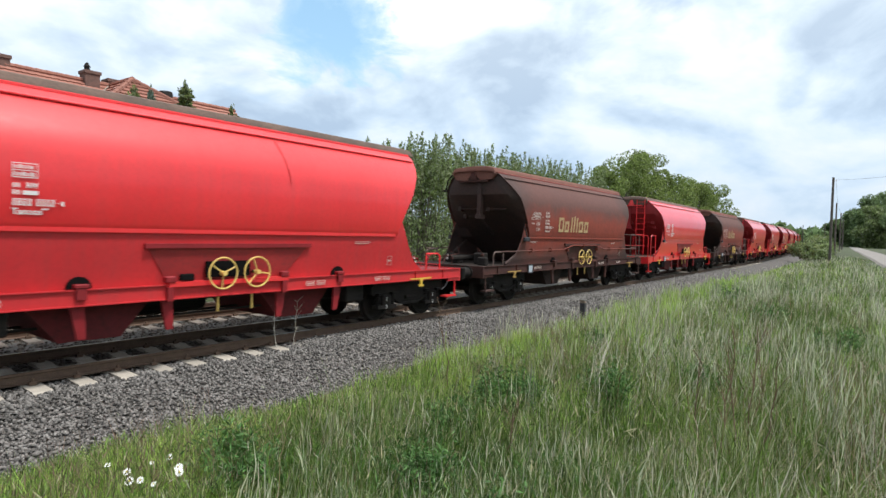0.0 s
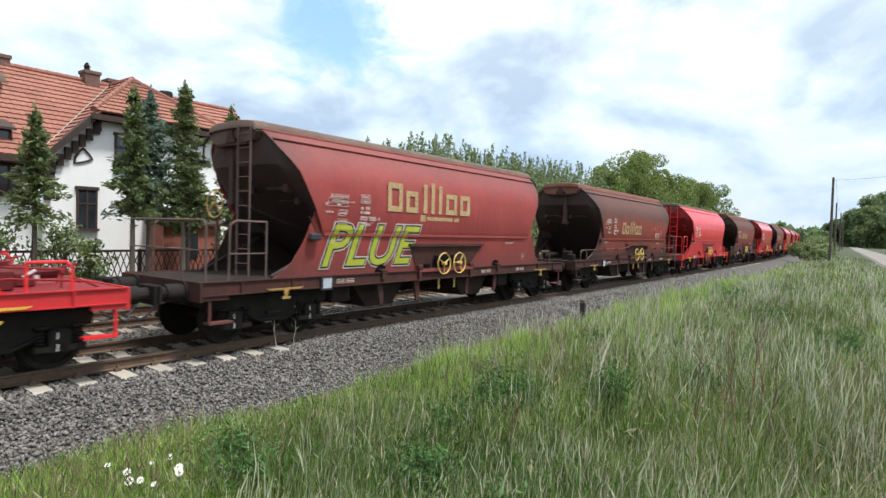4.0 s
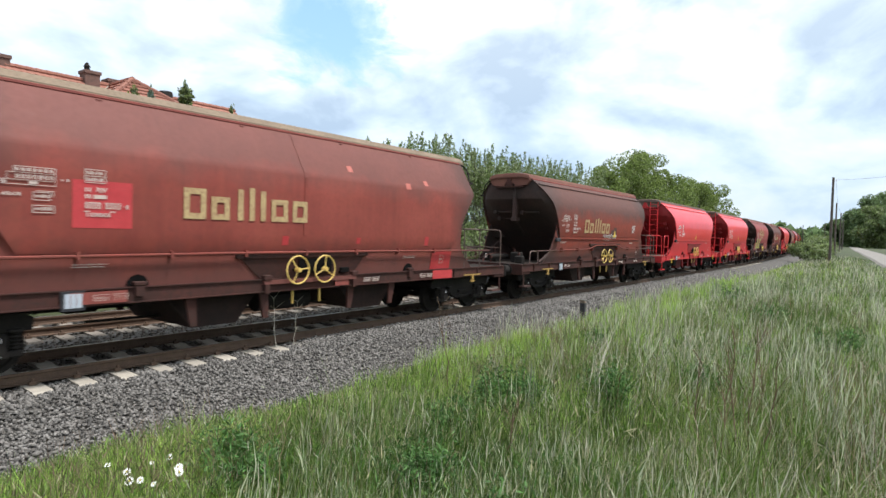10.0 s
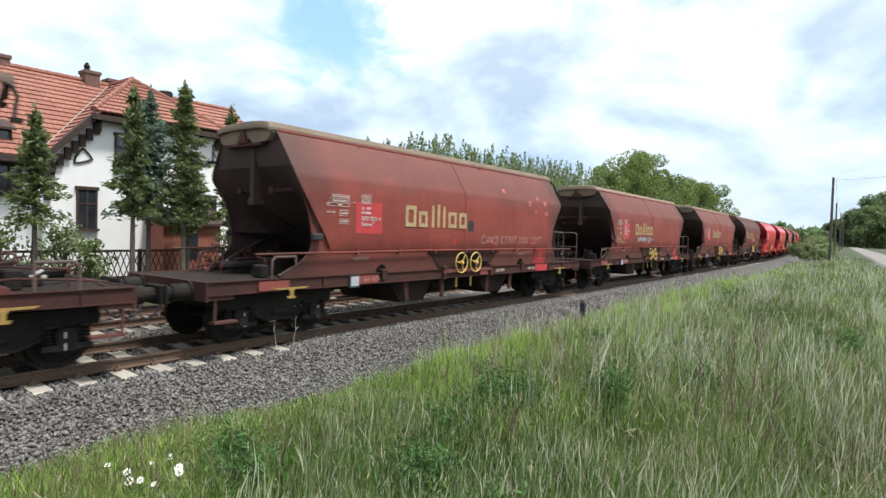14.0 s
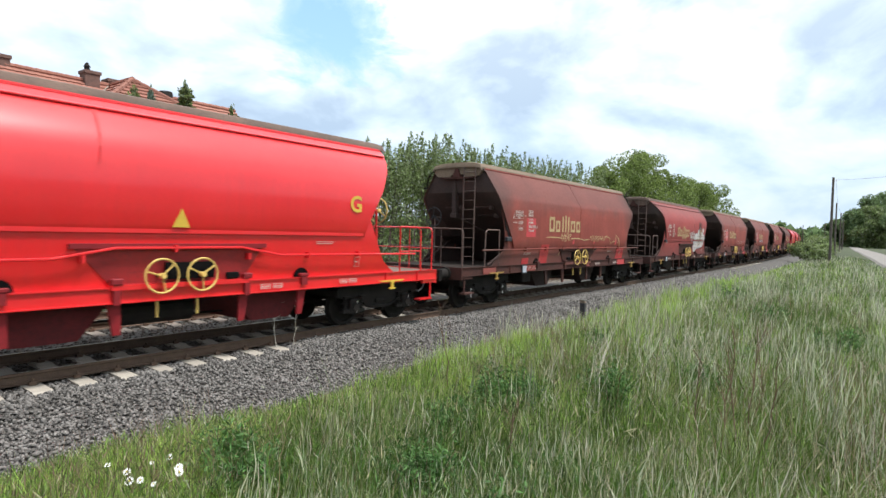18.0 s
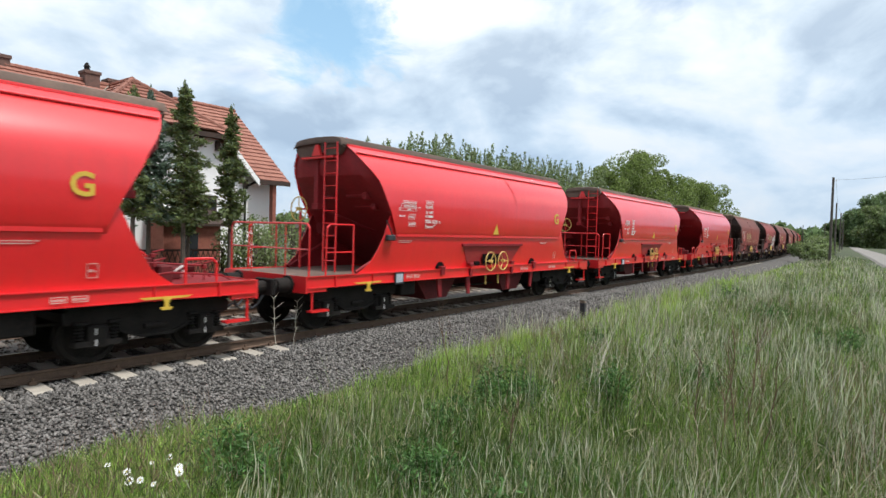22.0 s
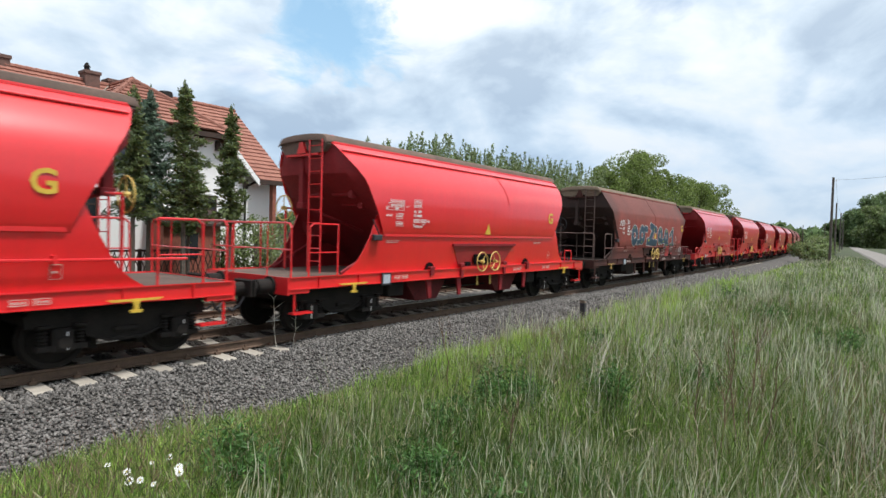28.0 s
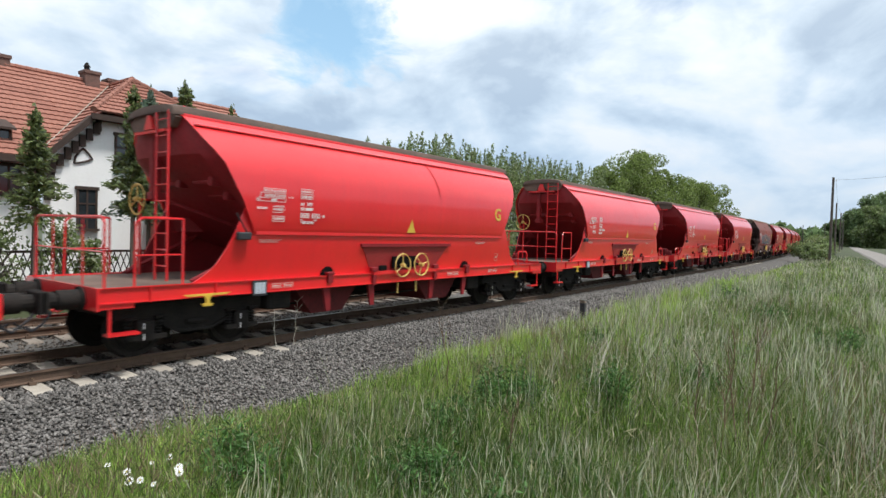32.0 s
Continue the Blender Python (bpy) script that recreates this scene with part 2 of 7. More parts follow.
# oil stains plus the train's shadow, both in the stones' colour
M["ballast_oily_shade"] = mat("oily_shaded_ballast", [(0.05, 0.042, 0.036), (0.08, 0.066, 0.056), (0.035, 0.03, 0.027)], 0.9, scale=6, fine=70, bump=0.4, island=0.5)
# brown far ballast, the train's shadow on it put into the colour
M["ballast_far_shade"] = mat("shaded_brown_ballast", [(0.075, 0.062, 0.05), (0.11, 0.092, 0.075), (0.05, 0.042, 0.035)], 0.95, scale=1.2, fine=70, bump=0.4, island=0.7)
M["ballast_bed"] = mat("ballast_bed", [(0.085, 0.078, 0.07), (0.12, 0.11, 0.10), (0.04, 0.037, 0.034)], 0.95, scale=18, fine=30, bump=1.0, fine_mix=0.5)
M["soil"] = mat("grassy_soil", [(0.035, 0.052, 0.016), (0.055, 0.066, 0.025), (0.04, 0.034, 0.02)], 0.95, scale=0.8, fine=12, bump=0.6)
M["asphalt"] = mat("pale_asphalt", [(0.185, 0.168, 0.15), (0.23, 0.21, 0.19), (0.14, 0.128, 0.115)], 0.9, scale=1.5, fine=50, bump=0.2)
M["tile"] = mat("clay_roof_tile", [(0.25, 0.10, 0.07), (0.33, 0.142, 0.10), (0.165, 0.075, 0.056)], 0.85, scale=1.2, fine=18, bump=0.1, rnd=0.12)
M["plaster"] = mat("white_plaster", [(0.86, 0.855, 0.84), (0.90, 0.895, 0.88), (0.7, 0.68, 0.65)], 0.9, scale=0.8, fine=15, bump=0.05, fine_mix=0.1)
M["timber"] = mat("dark_stained_timber", [(0.04, 0.024, 0.018), (0.06, 0.034, 0.024), (0.03, 0.02, 0.016)], 0.8, scale=3, fine=30, bump=0.1)
M["brick"] = mat("red_brick", [(0.26, 0.085, 0.055), (0.33, 0.12, 0.08), (0.18, 0.06, 0.045)], 0.9, scale=6, fine=30, bump=0.2)
M["chimney"] = mat("sooty_brick", [(0.13, 0.075, 0.06), (0.18, 0.10, 0.08), (0.09, 0.06, 0.05)], 0.9, scale=6, fine=30, bump=0.2)
M["glass"] = mat("window_glass", [(0.02, 0.025, 0.03), (0.035, 0.04, 0.045)], 0.12, scale=2, fine=8, bump=0.0, spec=0.8)
M["bark"] = mat("grey_bark", [(0.10, 0.085, 0.065), (0.15, 0.125, 0.10), (0.06, 0.05, 0.04)], 0.95, scale=6, fine=25, bump=0.5)
M["weathered"] = mat("weathered_wood", [(0.16, 0.12, 0.09), (0.22, 0.17, 0.13), (0.09, 0.07, 0.055)], 0.9, scale=5, fine=30, bump=0.3)


def leaf_mat(name, colors, rough=0.6, trans=0.4, odd=None):
    mt = mat(name, colors, rough, scale=0.5, fine=6, bump=0.0, island=0.6, spec=0.3)
    n, l = mt.node_tree.nodes, mt.node_tree.links
    b = n["Principled BSDF"]
    tr = n.new("ShaderNodeBsdfTranslucent")
    mx = n.new("ShaderNodeMixShader")
    mx.inputs[0].default_value = trans
    col = b.inputs["Base Color"].links[0].from_socket
    if odd:
        # some leaves or blades of another tint
        geo = n.new("ShaderNodeNewGeometry")
        wn = n.new("ShaderNodeTexWhiteNoise")
        wn.noise_dimensions = "1D"
        l.new(geo.outputs["Random Per Island"], wn.inputs["W"])
        mr = n.new("ShaderNodeMapRange")
        mr.inputs["From Min"].default_value, mr.inputs["From Max"].default_value = odd[1], odd[1] + 0.2
        l.new(wn.outputs["Value"], mr.inputs["Value"])
        mc = n.new("ShaderNodeMix")
        mc.data_type = "RGBA"
        l.new(mr.outputs[0], mc.inputs[0])
        l.new(col, mc.inputs[6])
        mc.inputs[7].default_value = (*odd[0], 1)
        col = mc.outputs[2]
        l.new(col, b.inputs["Base Color"])
    l.new(col, tr.inputs["Color"])
    l.new(b.outputs[0], mx.inputs[1])
    l.new(tr.outputs[0], mx.inputs[2])
    l.new(mx.outputs[0], n["Material Output"].inputs["Surface"])
    return mt


M["needle"] = leaf_mat("spruce_needles", [(0.11, 0.145, 0.042), (0.15, 0.19, 0.066), (0.19, 0.225, 0.11)], odd=((0.17, 0.215, 0.14), 0.78))
M["needle_blue"] = leaf_mat("blue_spruce_needles", [(0.11, 0.17, 0.11), (0.155, 0.215, 0.155), (0.21, 0.27, 0.21)], odd=((0.20, 0.26, 0.22), 0.75))
M["leaf"] = leaf_mat("willow_leaves", [(0.135, 0.195, 0.055), (0.18, 0.235, 0.09), (0.23, 0.27, 0.14)], odd=((0.33, 0.37, 0.24), 0.75))
M["leaf_light"] = leaf_mat("light_leaves", [(0.125, 0.185, 0.040), (0.17, 0.23, 0.056), (0.21, 0.26, 0.085)], odd=((0.26, 0.31, 0.14), 0.78))
M["leaf_dark"] = leaf_mat("dark_leaves", [(0.105, 0.165, 0.062), (0.145, 0.205, 0.088), (0.185, 0.24, 0.12)])
M["grass"] = leaf_mat("meadow_grass", [(0.054, 0.125, 0.015), (0.132, 0.212, 0.042), (0.18, 0.228, 0.078)], trans=0.28, odd=((0.40, 0.37, 0.22), 0.74))
M["grass_fresh"] = leaf_mat("fresh_grass", [(0.25, 0.44, 0.06), (0.37, 0.54, 0.11), (0.50, 0.58, 0.20)], trans=0.45, odd=((0.56, 0.56, 0.30), 0.84))
M["weed_leaf"] = leaf_mat("weed_leaves", [(0.05, 0.125, 0.028), (0.075, 0.16, 0.04), (0.12, 0.20, 0.075)], trans=0.25)
M["straw"] = leaf_mat("dry_grass", [(0.42, 0.37, 0.25), (0.50, 0.46, 0.34), (0.34, 0.31, 0.22)])
M["seed"] = leaf_mat("pale_seed_heads", [(0.40, 0.43, 0.29), (0.50, 0.52, 0.37), (0.32, 0.36, 0.21)], odd=((0.62, 0.58, 0.46), 0.75))
M["pole"] = mat("grey_pole_wood", [(0.075, 0.065, 0.055), (0.11, 0.095, 0.08), (0.05, 0.045, 0.04)], 0.9, scale=5, fine=30, bump=0.2)
M["stem"] = leaf_mat("brown_weed_stems", [(0.16, 0.10, 0.06), (0.22, 0.14, 0.09), (0.12, 0.08, 0.05)])
M["twig"] = mat("bleached_twig", [(0.48, 0.44, 0.36), (0.58, 0.54, 0.46), (0.36, 0.31, 0.25)], 0.9, scale=20, fine=60, bump=0.1)
M["dead"] = leaf_mat("dead_stems", [(0.22, 0.155, 0.11), (0.28, 0.20, 0.145), (0.17, 0.12, 0.085)])
M["dock"] = mat("rusty_dock", [(0.13, 0.085, 0.05), (0.18, 0.125, 0.075), (0.09, 0.06, 0.04)], 0.9, scale=20, fine=60, bump=0.0)
M["petal"] = mat("white_petals", [(0.86, 0.86, 0.85), (0.8, 0.8, 0.79)], 0.7, scale=8, fine=40, bump=0.0)
M["petal_yellow"] = mat("yellow_petals", [(0.6, 0.5, 0.05), (0.5, 0.42, 0.05)], 0.7, scale=8, fine=40, bump=0.0)

# ---- mesh helpers ----


def box(bm, x0, x1, y0, y1, z0, z1, bev=0.0):
    c = ((x0 + x1) / 2, (y0 + y1) / 2, (z0 + z1) / 2)
    r = bmesh.ops.create_cube(bm, size=1, matrix=Matrix.Translation(c) @ Matrix.Diagonal((abs(x1 - x0), abs(y1 - y0), abs(z1 - z0), 1)))
    if bev:
        edges = {e for v in r["verts"] for e in v.link_edges}
        bmesh.ops.bevel(bm, geom=list(edges), offset=bev, segments=1, affect="EDGES")
    return r["verts"]


def rod(bm, a, b, r=0.02, n=6, r2=None):
    a, b = Vector(a), Vector(b)
    d = b - a
    m = Matrix.Translation((a + b) / 2) @ d.to_track_quat("Z", "Y").to_matrix().to_4x4()
    bmesh.ops.create_cone(bm, cap_ends=True, segments=n, radius1=r, radius2=r if r2 is None else r2, depth=d.length, matrix=m)


def pipe(bm, pts, r=0.02, n=6):
    for a, b in zip(pts[:-1], pts[1:]):
        rod(bm, a, b, r, n)


def ring(bm, c, R, r, axis="y", n=20, k=5):
    """A torus round the given axis."""
    rows = []
    for i in range(n):
        a = 2 * math.pi * i / n
        row = []
        for j in range(k):
            q = 2 * math.pi * j / k
            u, v, w = (R + r * math.cos(q)) * math.cos(a), (R + r * math.cos(q)) * math.sin(a), r * math.sin(q)
            p = (u, w, v) if axis == "y" else ((u, v, w) if axis == "z" else (w, u, v))
            row.append(bm.verts.new((c[0] + p[0], c[1] + p[1], c[2] + p[2])))
        rows.append(row)
    for i in range(n):
        for j in range(k):
            bm.faces.new((rows[i][j], rows[(i + 1) % n][j], rows[(i + 1) % n][(j + 1) % k], rows[i][(j + 1) % k]))


def prism(bm, poly, y0, y1, axis="y"):
    """A flat outline given in (x, z) drawn out from y0 to y1; axis 'x': outline in (y, z)."""
    def pt(u, w, d):
        return (u, d, w) if axis == "y" else (d, u, w)
    a = [bm.verts.new(pt(u, w, y0)) for u, w in poly]
    b = [bm.verts.new(pt(u, w, y1)) for u, w in poly]
    bm.faces.new(a)
    bm.faces.new(b[::-1])
    for i in range(len(poly)):
        j = (i + 1) % len(poly)
        bm.faces.new((a[j], a[i], b[i], b[j]))


def grid_faces(bm, rows, close=False):
    vs = [[bm.verts.new(p) for p in r] for r in rows]
    for i in range(len(vs) - 1):
        m = len(vs[i])
        for j in range(m if close else m - 1):
            bm.faces.new((vs[i][j], vs[i][(j + 1) % m], vs[i + 1][(j + 1) % m], vs[i + 1][j]))
    return vs


def finish(name, bm, material, smooth=0.0):
    bmesh.ops.recalc_face_normals(bm, faces=bm.faces)
    me = bpy.data.meshes.new(name)
    bm.to_mesh(me)
    bm.free()
    me.materials.append(material)
    if smooth:
        me.shade_smooth()
        me.set_sharp_from_angle(angle=radians(smooth))
    return me


def part(name, bm, material, parent, label="", smooth=0.0, at=None):
    ob = new(name, finish(name, bm, material, smooth) if isinstance(bm, bmesh.types.BMesh) else bm)
    ob.parent = parent
    if at is not None:
        ob.matrix_basis = at
    if label:
        ob["label"] = label
    return ob


def thing(name, label, category, group="", kind="", at=None):
    ob = new(name)
    ob.empty_display_size = 0.2
    if at is not None:
        ob.matrix_basis = at
    return tagged(ob, label, category, group, kind)


def raw_mesh(name, verts, faces_idx, per, material, smooth=False):
    """A mesh from numpy arrays; faces_idx is flat, per corners a face."""
    me = bpy.data.meshes.new(name)
    nv, nf = len(verts), len(faces_idx) // per
    me.vertices.add(nv)
    me.vertices.foreach_set("co", np.ascontiguousarray(verts, dtype=np.float32).ravel())
    me.loops.add(len(faces_idx))
    me.loops.foreach_set("vertex_index", np.ascontiguousarray(faces_idx, dtype=np.int32))
    me.polygons.add(nf)
    me.polygons.foreach_set("loop_start", np.arange(0, nf * per, per, dtype=np.int32))
    me.update(calc_edges=True)
    me.materials.append(material)
    if smooth:
        me.shade_smooth()
    return me


# ---- the line of the track ----
X0, Y0, TH, K0, K1 = -5.71358, 10.3934, 0.921581, 0.000557979, 3.36991e-07


def heading(s):
    return TH + K0 * s + K1 * s * s / 2


def line(s, lat=0.0, z=0.0):
    """The place s metres along the near track, lat metres to its left (away from the camera)."""
    n = 24
    u = np.linspace(0, s, n)
    th = TH + K0 * u + K1 * u * u / 2
    du = s / (n - 1)
    x = X0 + du * (np.cos(th).sum() - 0.5 * (math.cos(th[0]) + math.cos(th[-1])))
    y = Y0 + du * (np.sin(th).sum() - 0.5 * (math.sin(th[0]) + math.sin(th[-1])))
    h = heading(s)
    return Vector((x - math.sin(h) * lat, y + math.cos(h) * lat, z))


def at_line(s, lat=0.0, z=0.0, turn=0.0):
    return pose(*line(s, lat, z), 0, 0, math.degrees(heading(s)) + turn)


def lines_np(s, lat):
    """line() for arrays, by a fine table."""
    t = np.linspace(-2000, 2000, 8001)
    tt = np.clip(t, -300, 600)
    th = TH + K0 * tt + K1 * tt * tt / 2
    dx, dy = np.cos(th) * 0.5, np.sin(th) * 0.5
    cx, cy = np.cumsum(dx) - dx / 2, np.cumsum(dy) - dy / 2
    cx, cy = cx - np.interp(0, t, cx) + X0, cy - np.interp(0, t, cy) + Y0
    h = np.interp(s, t, th)
    return np.interp(s, t, cx) - np.sin(h) * lat, np.interp(s, t, cy) + np.cos(h) * lat


def ground_z(lat):
    """The lie of the land across the line."""
    return np.interp(lat, [-2000, -60, -16, -14.9, -11.1, -10, -8, -5.5, -4.1, -3.3, -2.6, 8.0, 9.5, 40, 2000], [0.3, 0.4, 0.5, 0.40, 0.40, 0.5, 0.42, 0.0, -0.40, -0.60, -0.70, -0.70, -0.2, -0.1, -0.1])


# ---- ground ----
def make_ground():
    ss = np.concatenate([[-1900, -900, -400, -200, -100], np.arange(-60, 140, 1.5), np.arange(140, 300, 10), [300, 400, 600, 900, 1900]])
    la = np.concatenate([[-1500, -600, -250, -120, -70, -45, -30], np.arange(-22, 12, 0.6), [12, 15, 20, 30, 45, 80, 150, 300, 700, 1500]])
    S, L = np.meshgrid(ss, la, indexing="ij")
    x, y = lines_np(S, L)
    z = ground_z(L)
    near = (np.abs(L + 8) < 14) & (np.abs(S) < 150) & (L < -3.2) & (np.abs(L + 13) > 2.4)
    rs = np.random.RandomState(5)
    z = z + near * rs.normal(0, 0.03, z.shape)
    v = np.stack([x, y, z], -1).reshape(-1, 3)
    a, b = len(ss), len(la)
    i = np.arange(a * b).reshape(a, b)
    f = np.stack([i[:-1, :-1], i[1:, :-1], i[1:, 1:], i[:-1, 1:]], -1).reshape(-1)
    tagged(new("ground", raw_mesh("ground", v, f, 4, M["soil"], True)), "green meadow ground sloping to the railway", "ground", kind="structure")


make_ground()


def strip(name, s_list, prof, material, label, category):
    """A long sheet along the line with the cross-section prof of (lat, z)."""
    bm = bmesh.new()
    grid_faces(bm, [[line(s, la, z) for la, z in prof] for s in s_list])
    ob = new(name, finish(name, bm, material))
    return tagged(ob, label, category, kind="structure")


S_ROWS = [-60 + 2 * i for i in range(70)] + [80 + 8 * i for i in range(60)]
strip("ballast_bed", S_ROWS, [(-4.3, -0.75), (-3.6, -0.60), (-3.1, -0.53), (-1.75, -0.255), (-1.2, -0.245), (5.2, -0.225), (5.8, -0.235), (7.2, -0.5), (8.2, -0.62)], M["ballast_bed"], "grey crushed stone bed under both tracks", "ballast")


def lane_lat(s):
    """The lane leaves the railway's side where the line bends away."""
    return float(np.interp(s, [-60, 36, 60, 104, 153, 201, 250, 297, 420], [-13.4, -13.4, -12.8, -12.5, -13.5, -16.0, -20.0, -25.5, -43.0]))


def make_lane():
    bm = bmesh.new()
    grid_faces(bm, [[line(s, lane_lat(s) + la, z) for la, z in ((-1.6, 0.36), (-1.4, 0.53), (0.0, 0.56), (1.4, 0.53), (1.6, 0.36))] for s in [-60 + 2 * i for i in range(240)]])
    tagged(new("road", finish("road", bm, M["asphalt"])), "narrow pale asphalt lane beside the railway", "road", kind="structure")


make_lane()

# ---- tracks ----
RAIL = [(-0.036, 0.0), (0.036, 0.0), (0.036, -0.035), (0.010, -0.05), (0.010, -0.145), (0.070, -0.160), (0.070, -0.172), (-0.070, -0.172), (-0.070, -0.160), (-0.010, -0.145), (-0.010, -0.05), (-0.036, -0.035)]
TRACK_LATS = [0.0, 4.0]


def make_rails():
    for base in TRACK_LATS:
        for side in (-0.7535, 0.7535):
            bm = bmesh.new()
            grid_faces(bm, [[line(s, base + side + y, z) for y, z in RAIL] for s in S_ROWS], True)
            r = thing("rail", "rusty steel rail with a polished head", "rail", "rails of the two tracks", "structure")
            part("web_and_foot", bm, M["rail"], r, smooth=35)
            bm = bmesh.new()
            grid_faces(bm, [[line(s, base + side + y, 0.003) for y in (-0.028, 0.028)] for s in S_ROWS])
            part("running_surface", bm, M["rail_top"], r)


make_rails()

# ---- hopper wagons ----
# Local axes: x forward along the train, y to the left, z up from the rail; the platform end is at -x.
def side_rows(kind):
    """Rows of (z, half width, half length) of the hopper's side, from the roof edge down."""
    if kind == "long":
        return [(4.22, 0.90, 6.02), (4.12, 1.00, 6.02), (3.38, 1.46, 5.96), (3.26, 1.50, 5.93), (2.90, 1.50, 5.72), (2.50, 1.50, 5.54), (2.10, 1.50, 5.46), (1.88, 1.47, 5.46), (1.78, 1.44, 5.50), (1.50, 1.40, 5.78), (1.22, 1.355, 6.15)]
    return [(4.20, 0.80, 5.50), (4.08, 0.97, 5.46), (3.82, 1.21, 5.34), (3.60, 1.37, 5.19), (3.38, 1.475, 5.03), (3.15, 1.52, 4.92), (2.70, 1.525, 4.66), (2.24, 1.49, 4.44), (2.14, 1.46, 4.41), (2.08, 1.43, 4.43), (1.66, 1.385, 4.80), (1.24, 1.335, 5.52)]


def end_x(kind, z):
    """How far out the sloping end wall lies at the height z."""
    if kind == "long":
        return float(np.interp(z, [1.2, 2.1, 2.7, 3.35, 3.55, 4.2], [2.9, 4.2, 5.1, 5.85, 6.0, 6.02]))
    return float(np.interp(z, [1.2, 2.1, 2.7, 3.35, 3.55, 4.2], [2.5, 3.6, 4.45, 5.30, 5.48, 5.50]))


def face(kind, z):
    """Half width of the flat part of the hopper's side at the height z."""
    r = side_rows(kind)
    return float(np.interp(z, [v[0] for v in r[::-1]], [v[1] for v in r[::-1]])) + 0.012


HANDWHEEL_Z = 1.41


def make_wheelset():
    bm = bmesh.new()
    half = [(0.07, 0.0), (0.075, 0.60), (0.14, 0.64), (0.16, 0.69), (0.36, 0.71), (0.39, 0.675), (0.49, 0.675), (0.49, 0.705), (0.465, 0.715), (0.455, 0.81), (0.38, 0.81), (0.36, 0.77), (0.16, 0.78), (0.14, 0.84), (0.065, 0.85), (0.065, 1.0), (0.0, 1.0)]
    prof = [(r, -y) for r, y in half[::-1]] + half[1:]
    n = 20
    grid_faces(bm, [[(r * math.cos(2 * math.pi * j / n), y, r * math.sin(2 * math.pi * j / n)) for j in range(n)] for r, y in prof[1:-1]], True)
    return finish("wheelset", bm, M["steel_dark"], 40)


def make_bogie_frame(s):
    bm = bmesh.new()
    y0, y1 = (0.98, 1.10) if s > 0 else (-1.10, -0.98)
    prism(bm, [(-1.38, 0.86), (-1.28, 0.92), (1.28, 0.92), (1.38, 0.86), (1.36, 0.68), (0.66, 0.66), (0.52, 0.50), (0.30, 0.40), (-0.30, 0.40), (-0.52, 0.50), (-0.66, 0.66), (-1.36, 0.68)], y0, y1)
    prism(bm, [(-0.60, 0.56), (-0.30, 0.44), (0.30, 0.44), (0.60, 0.56), (0.55, 0.50), (0.28, 0.385), (-0.28, 0.385), (-0.55, 0.50)], y0 - 0.05, y1 + 0.05)
    prism(bm, [(-1.36, 0.94), (1.36, 0.94), (1.36, 0.91), (-1.36, 0.91)], y0 - 0.06, y1 + 0.06)
    box(bm, -0.35, 0.35, -0.9 if s < 0 else 0.0, 0.0 if s < 0 else 0.9, 0.5, 0.80)
    for x in (-0.36, 0.36):
        box(bm, x - 0.05, x + 0.05, 0.62 * s, 0.86 * s, 0.25, 0.62)
    for x in (-1.30, 1.30):
        box(bm, x - 0.04, x + 0.04, -1.0 if s < 0 else 0.0, 0.0 if s < 0 else 1.0, 0.70, 0.84)
    rod(bm, (-0.18, 1.13 * s, 0.56), (0.18, 1.13 * s, 0.56), 0.05, 8)
    return finish("side_frame", bm, M["steel_dark"])


def make_axle_box(s):
    bm = bmesh.new()
    y0, y1 = (1.0, 1.20) if s > 0 else (-1.20, -1.0)
    box(bm, -0.15, 0.15, y0, y1, 0.30, 0.66, 0.03)
    box(bm, -0.34, 0.34, y0, y1 - 0.03 * s, 0.33, 0.42, 0.01)
    rod(bm, (0, y1, 0.46), (0, y1 + 0.035 * s, 0.46), 0.10, 10)
    for x in (-0.245, 0.245):
        for k in range(5):
            ring(bm, (x, (y0 + y1) / 2, 0.45 + 0.052 * k), 0.065, 0.019, "z", 9, 3)
        rod(bm, (x, (y0 + y1) / 2, 0.42), (x, (y0 + y1) / 2, 0.70), 0.045, 8)
        box(bm, x - 0.09, x + 0.09, y0, y1, 0.68, 0.72)
    return finish("axle_box", bm, M["steel_dark"])


def make_axle_mark(s):
    bm = bmesh.new()
    y = 1.204 * s
    for x in (-0.045,):
        box(bm, x - 0.010, x + 0.010, y - 0.004, y + 0.004, 0.52, 0.61)
    box(bm, -0.055, -0.035, y - 0.004, y + 0.004, 0.34, 0.44)
    return finish("axle_box_mark", bm, M["white"])


WHEELSET = make_wheelset()
FRAMES = {s: make_bogie_frame(s) for s in (-1, 1)}
BOXES = {s: make_axle_box(s) for s in (-1, 1)}
MARKS = {s: make_axle_mark(s) for s in (-1, 1)}
WHEELS = {1: [], -1: []}


def bogie(parent, x):
    b = new("bogie")
    b.parent, b.location = parent, (x, 0, 0)
    b.empty_display_size = 0.2
    for s in (-1, 1):
        part("side_frame", FRAMES[s], None, b)
        for e in (-0.9, 0.9):
            part("axle_box", BOXES[s], None, b, at=pose(e, 0, 0))
            part("axle_box_mark", MARKS[s], None, b, at=pose(e, 0, 0))["kind"] = "stuff"
    for k in (1, -1):
        part("wheelset", WHEELSET, None, b, at=pose(0.9 * k, 0, 0.46))
    return b


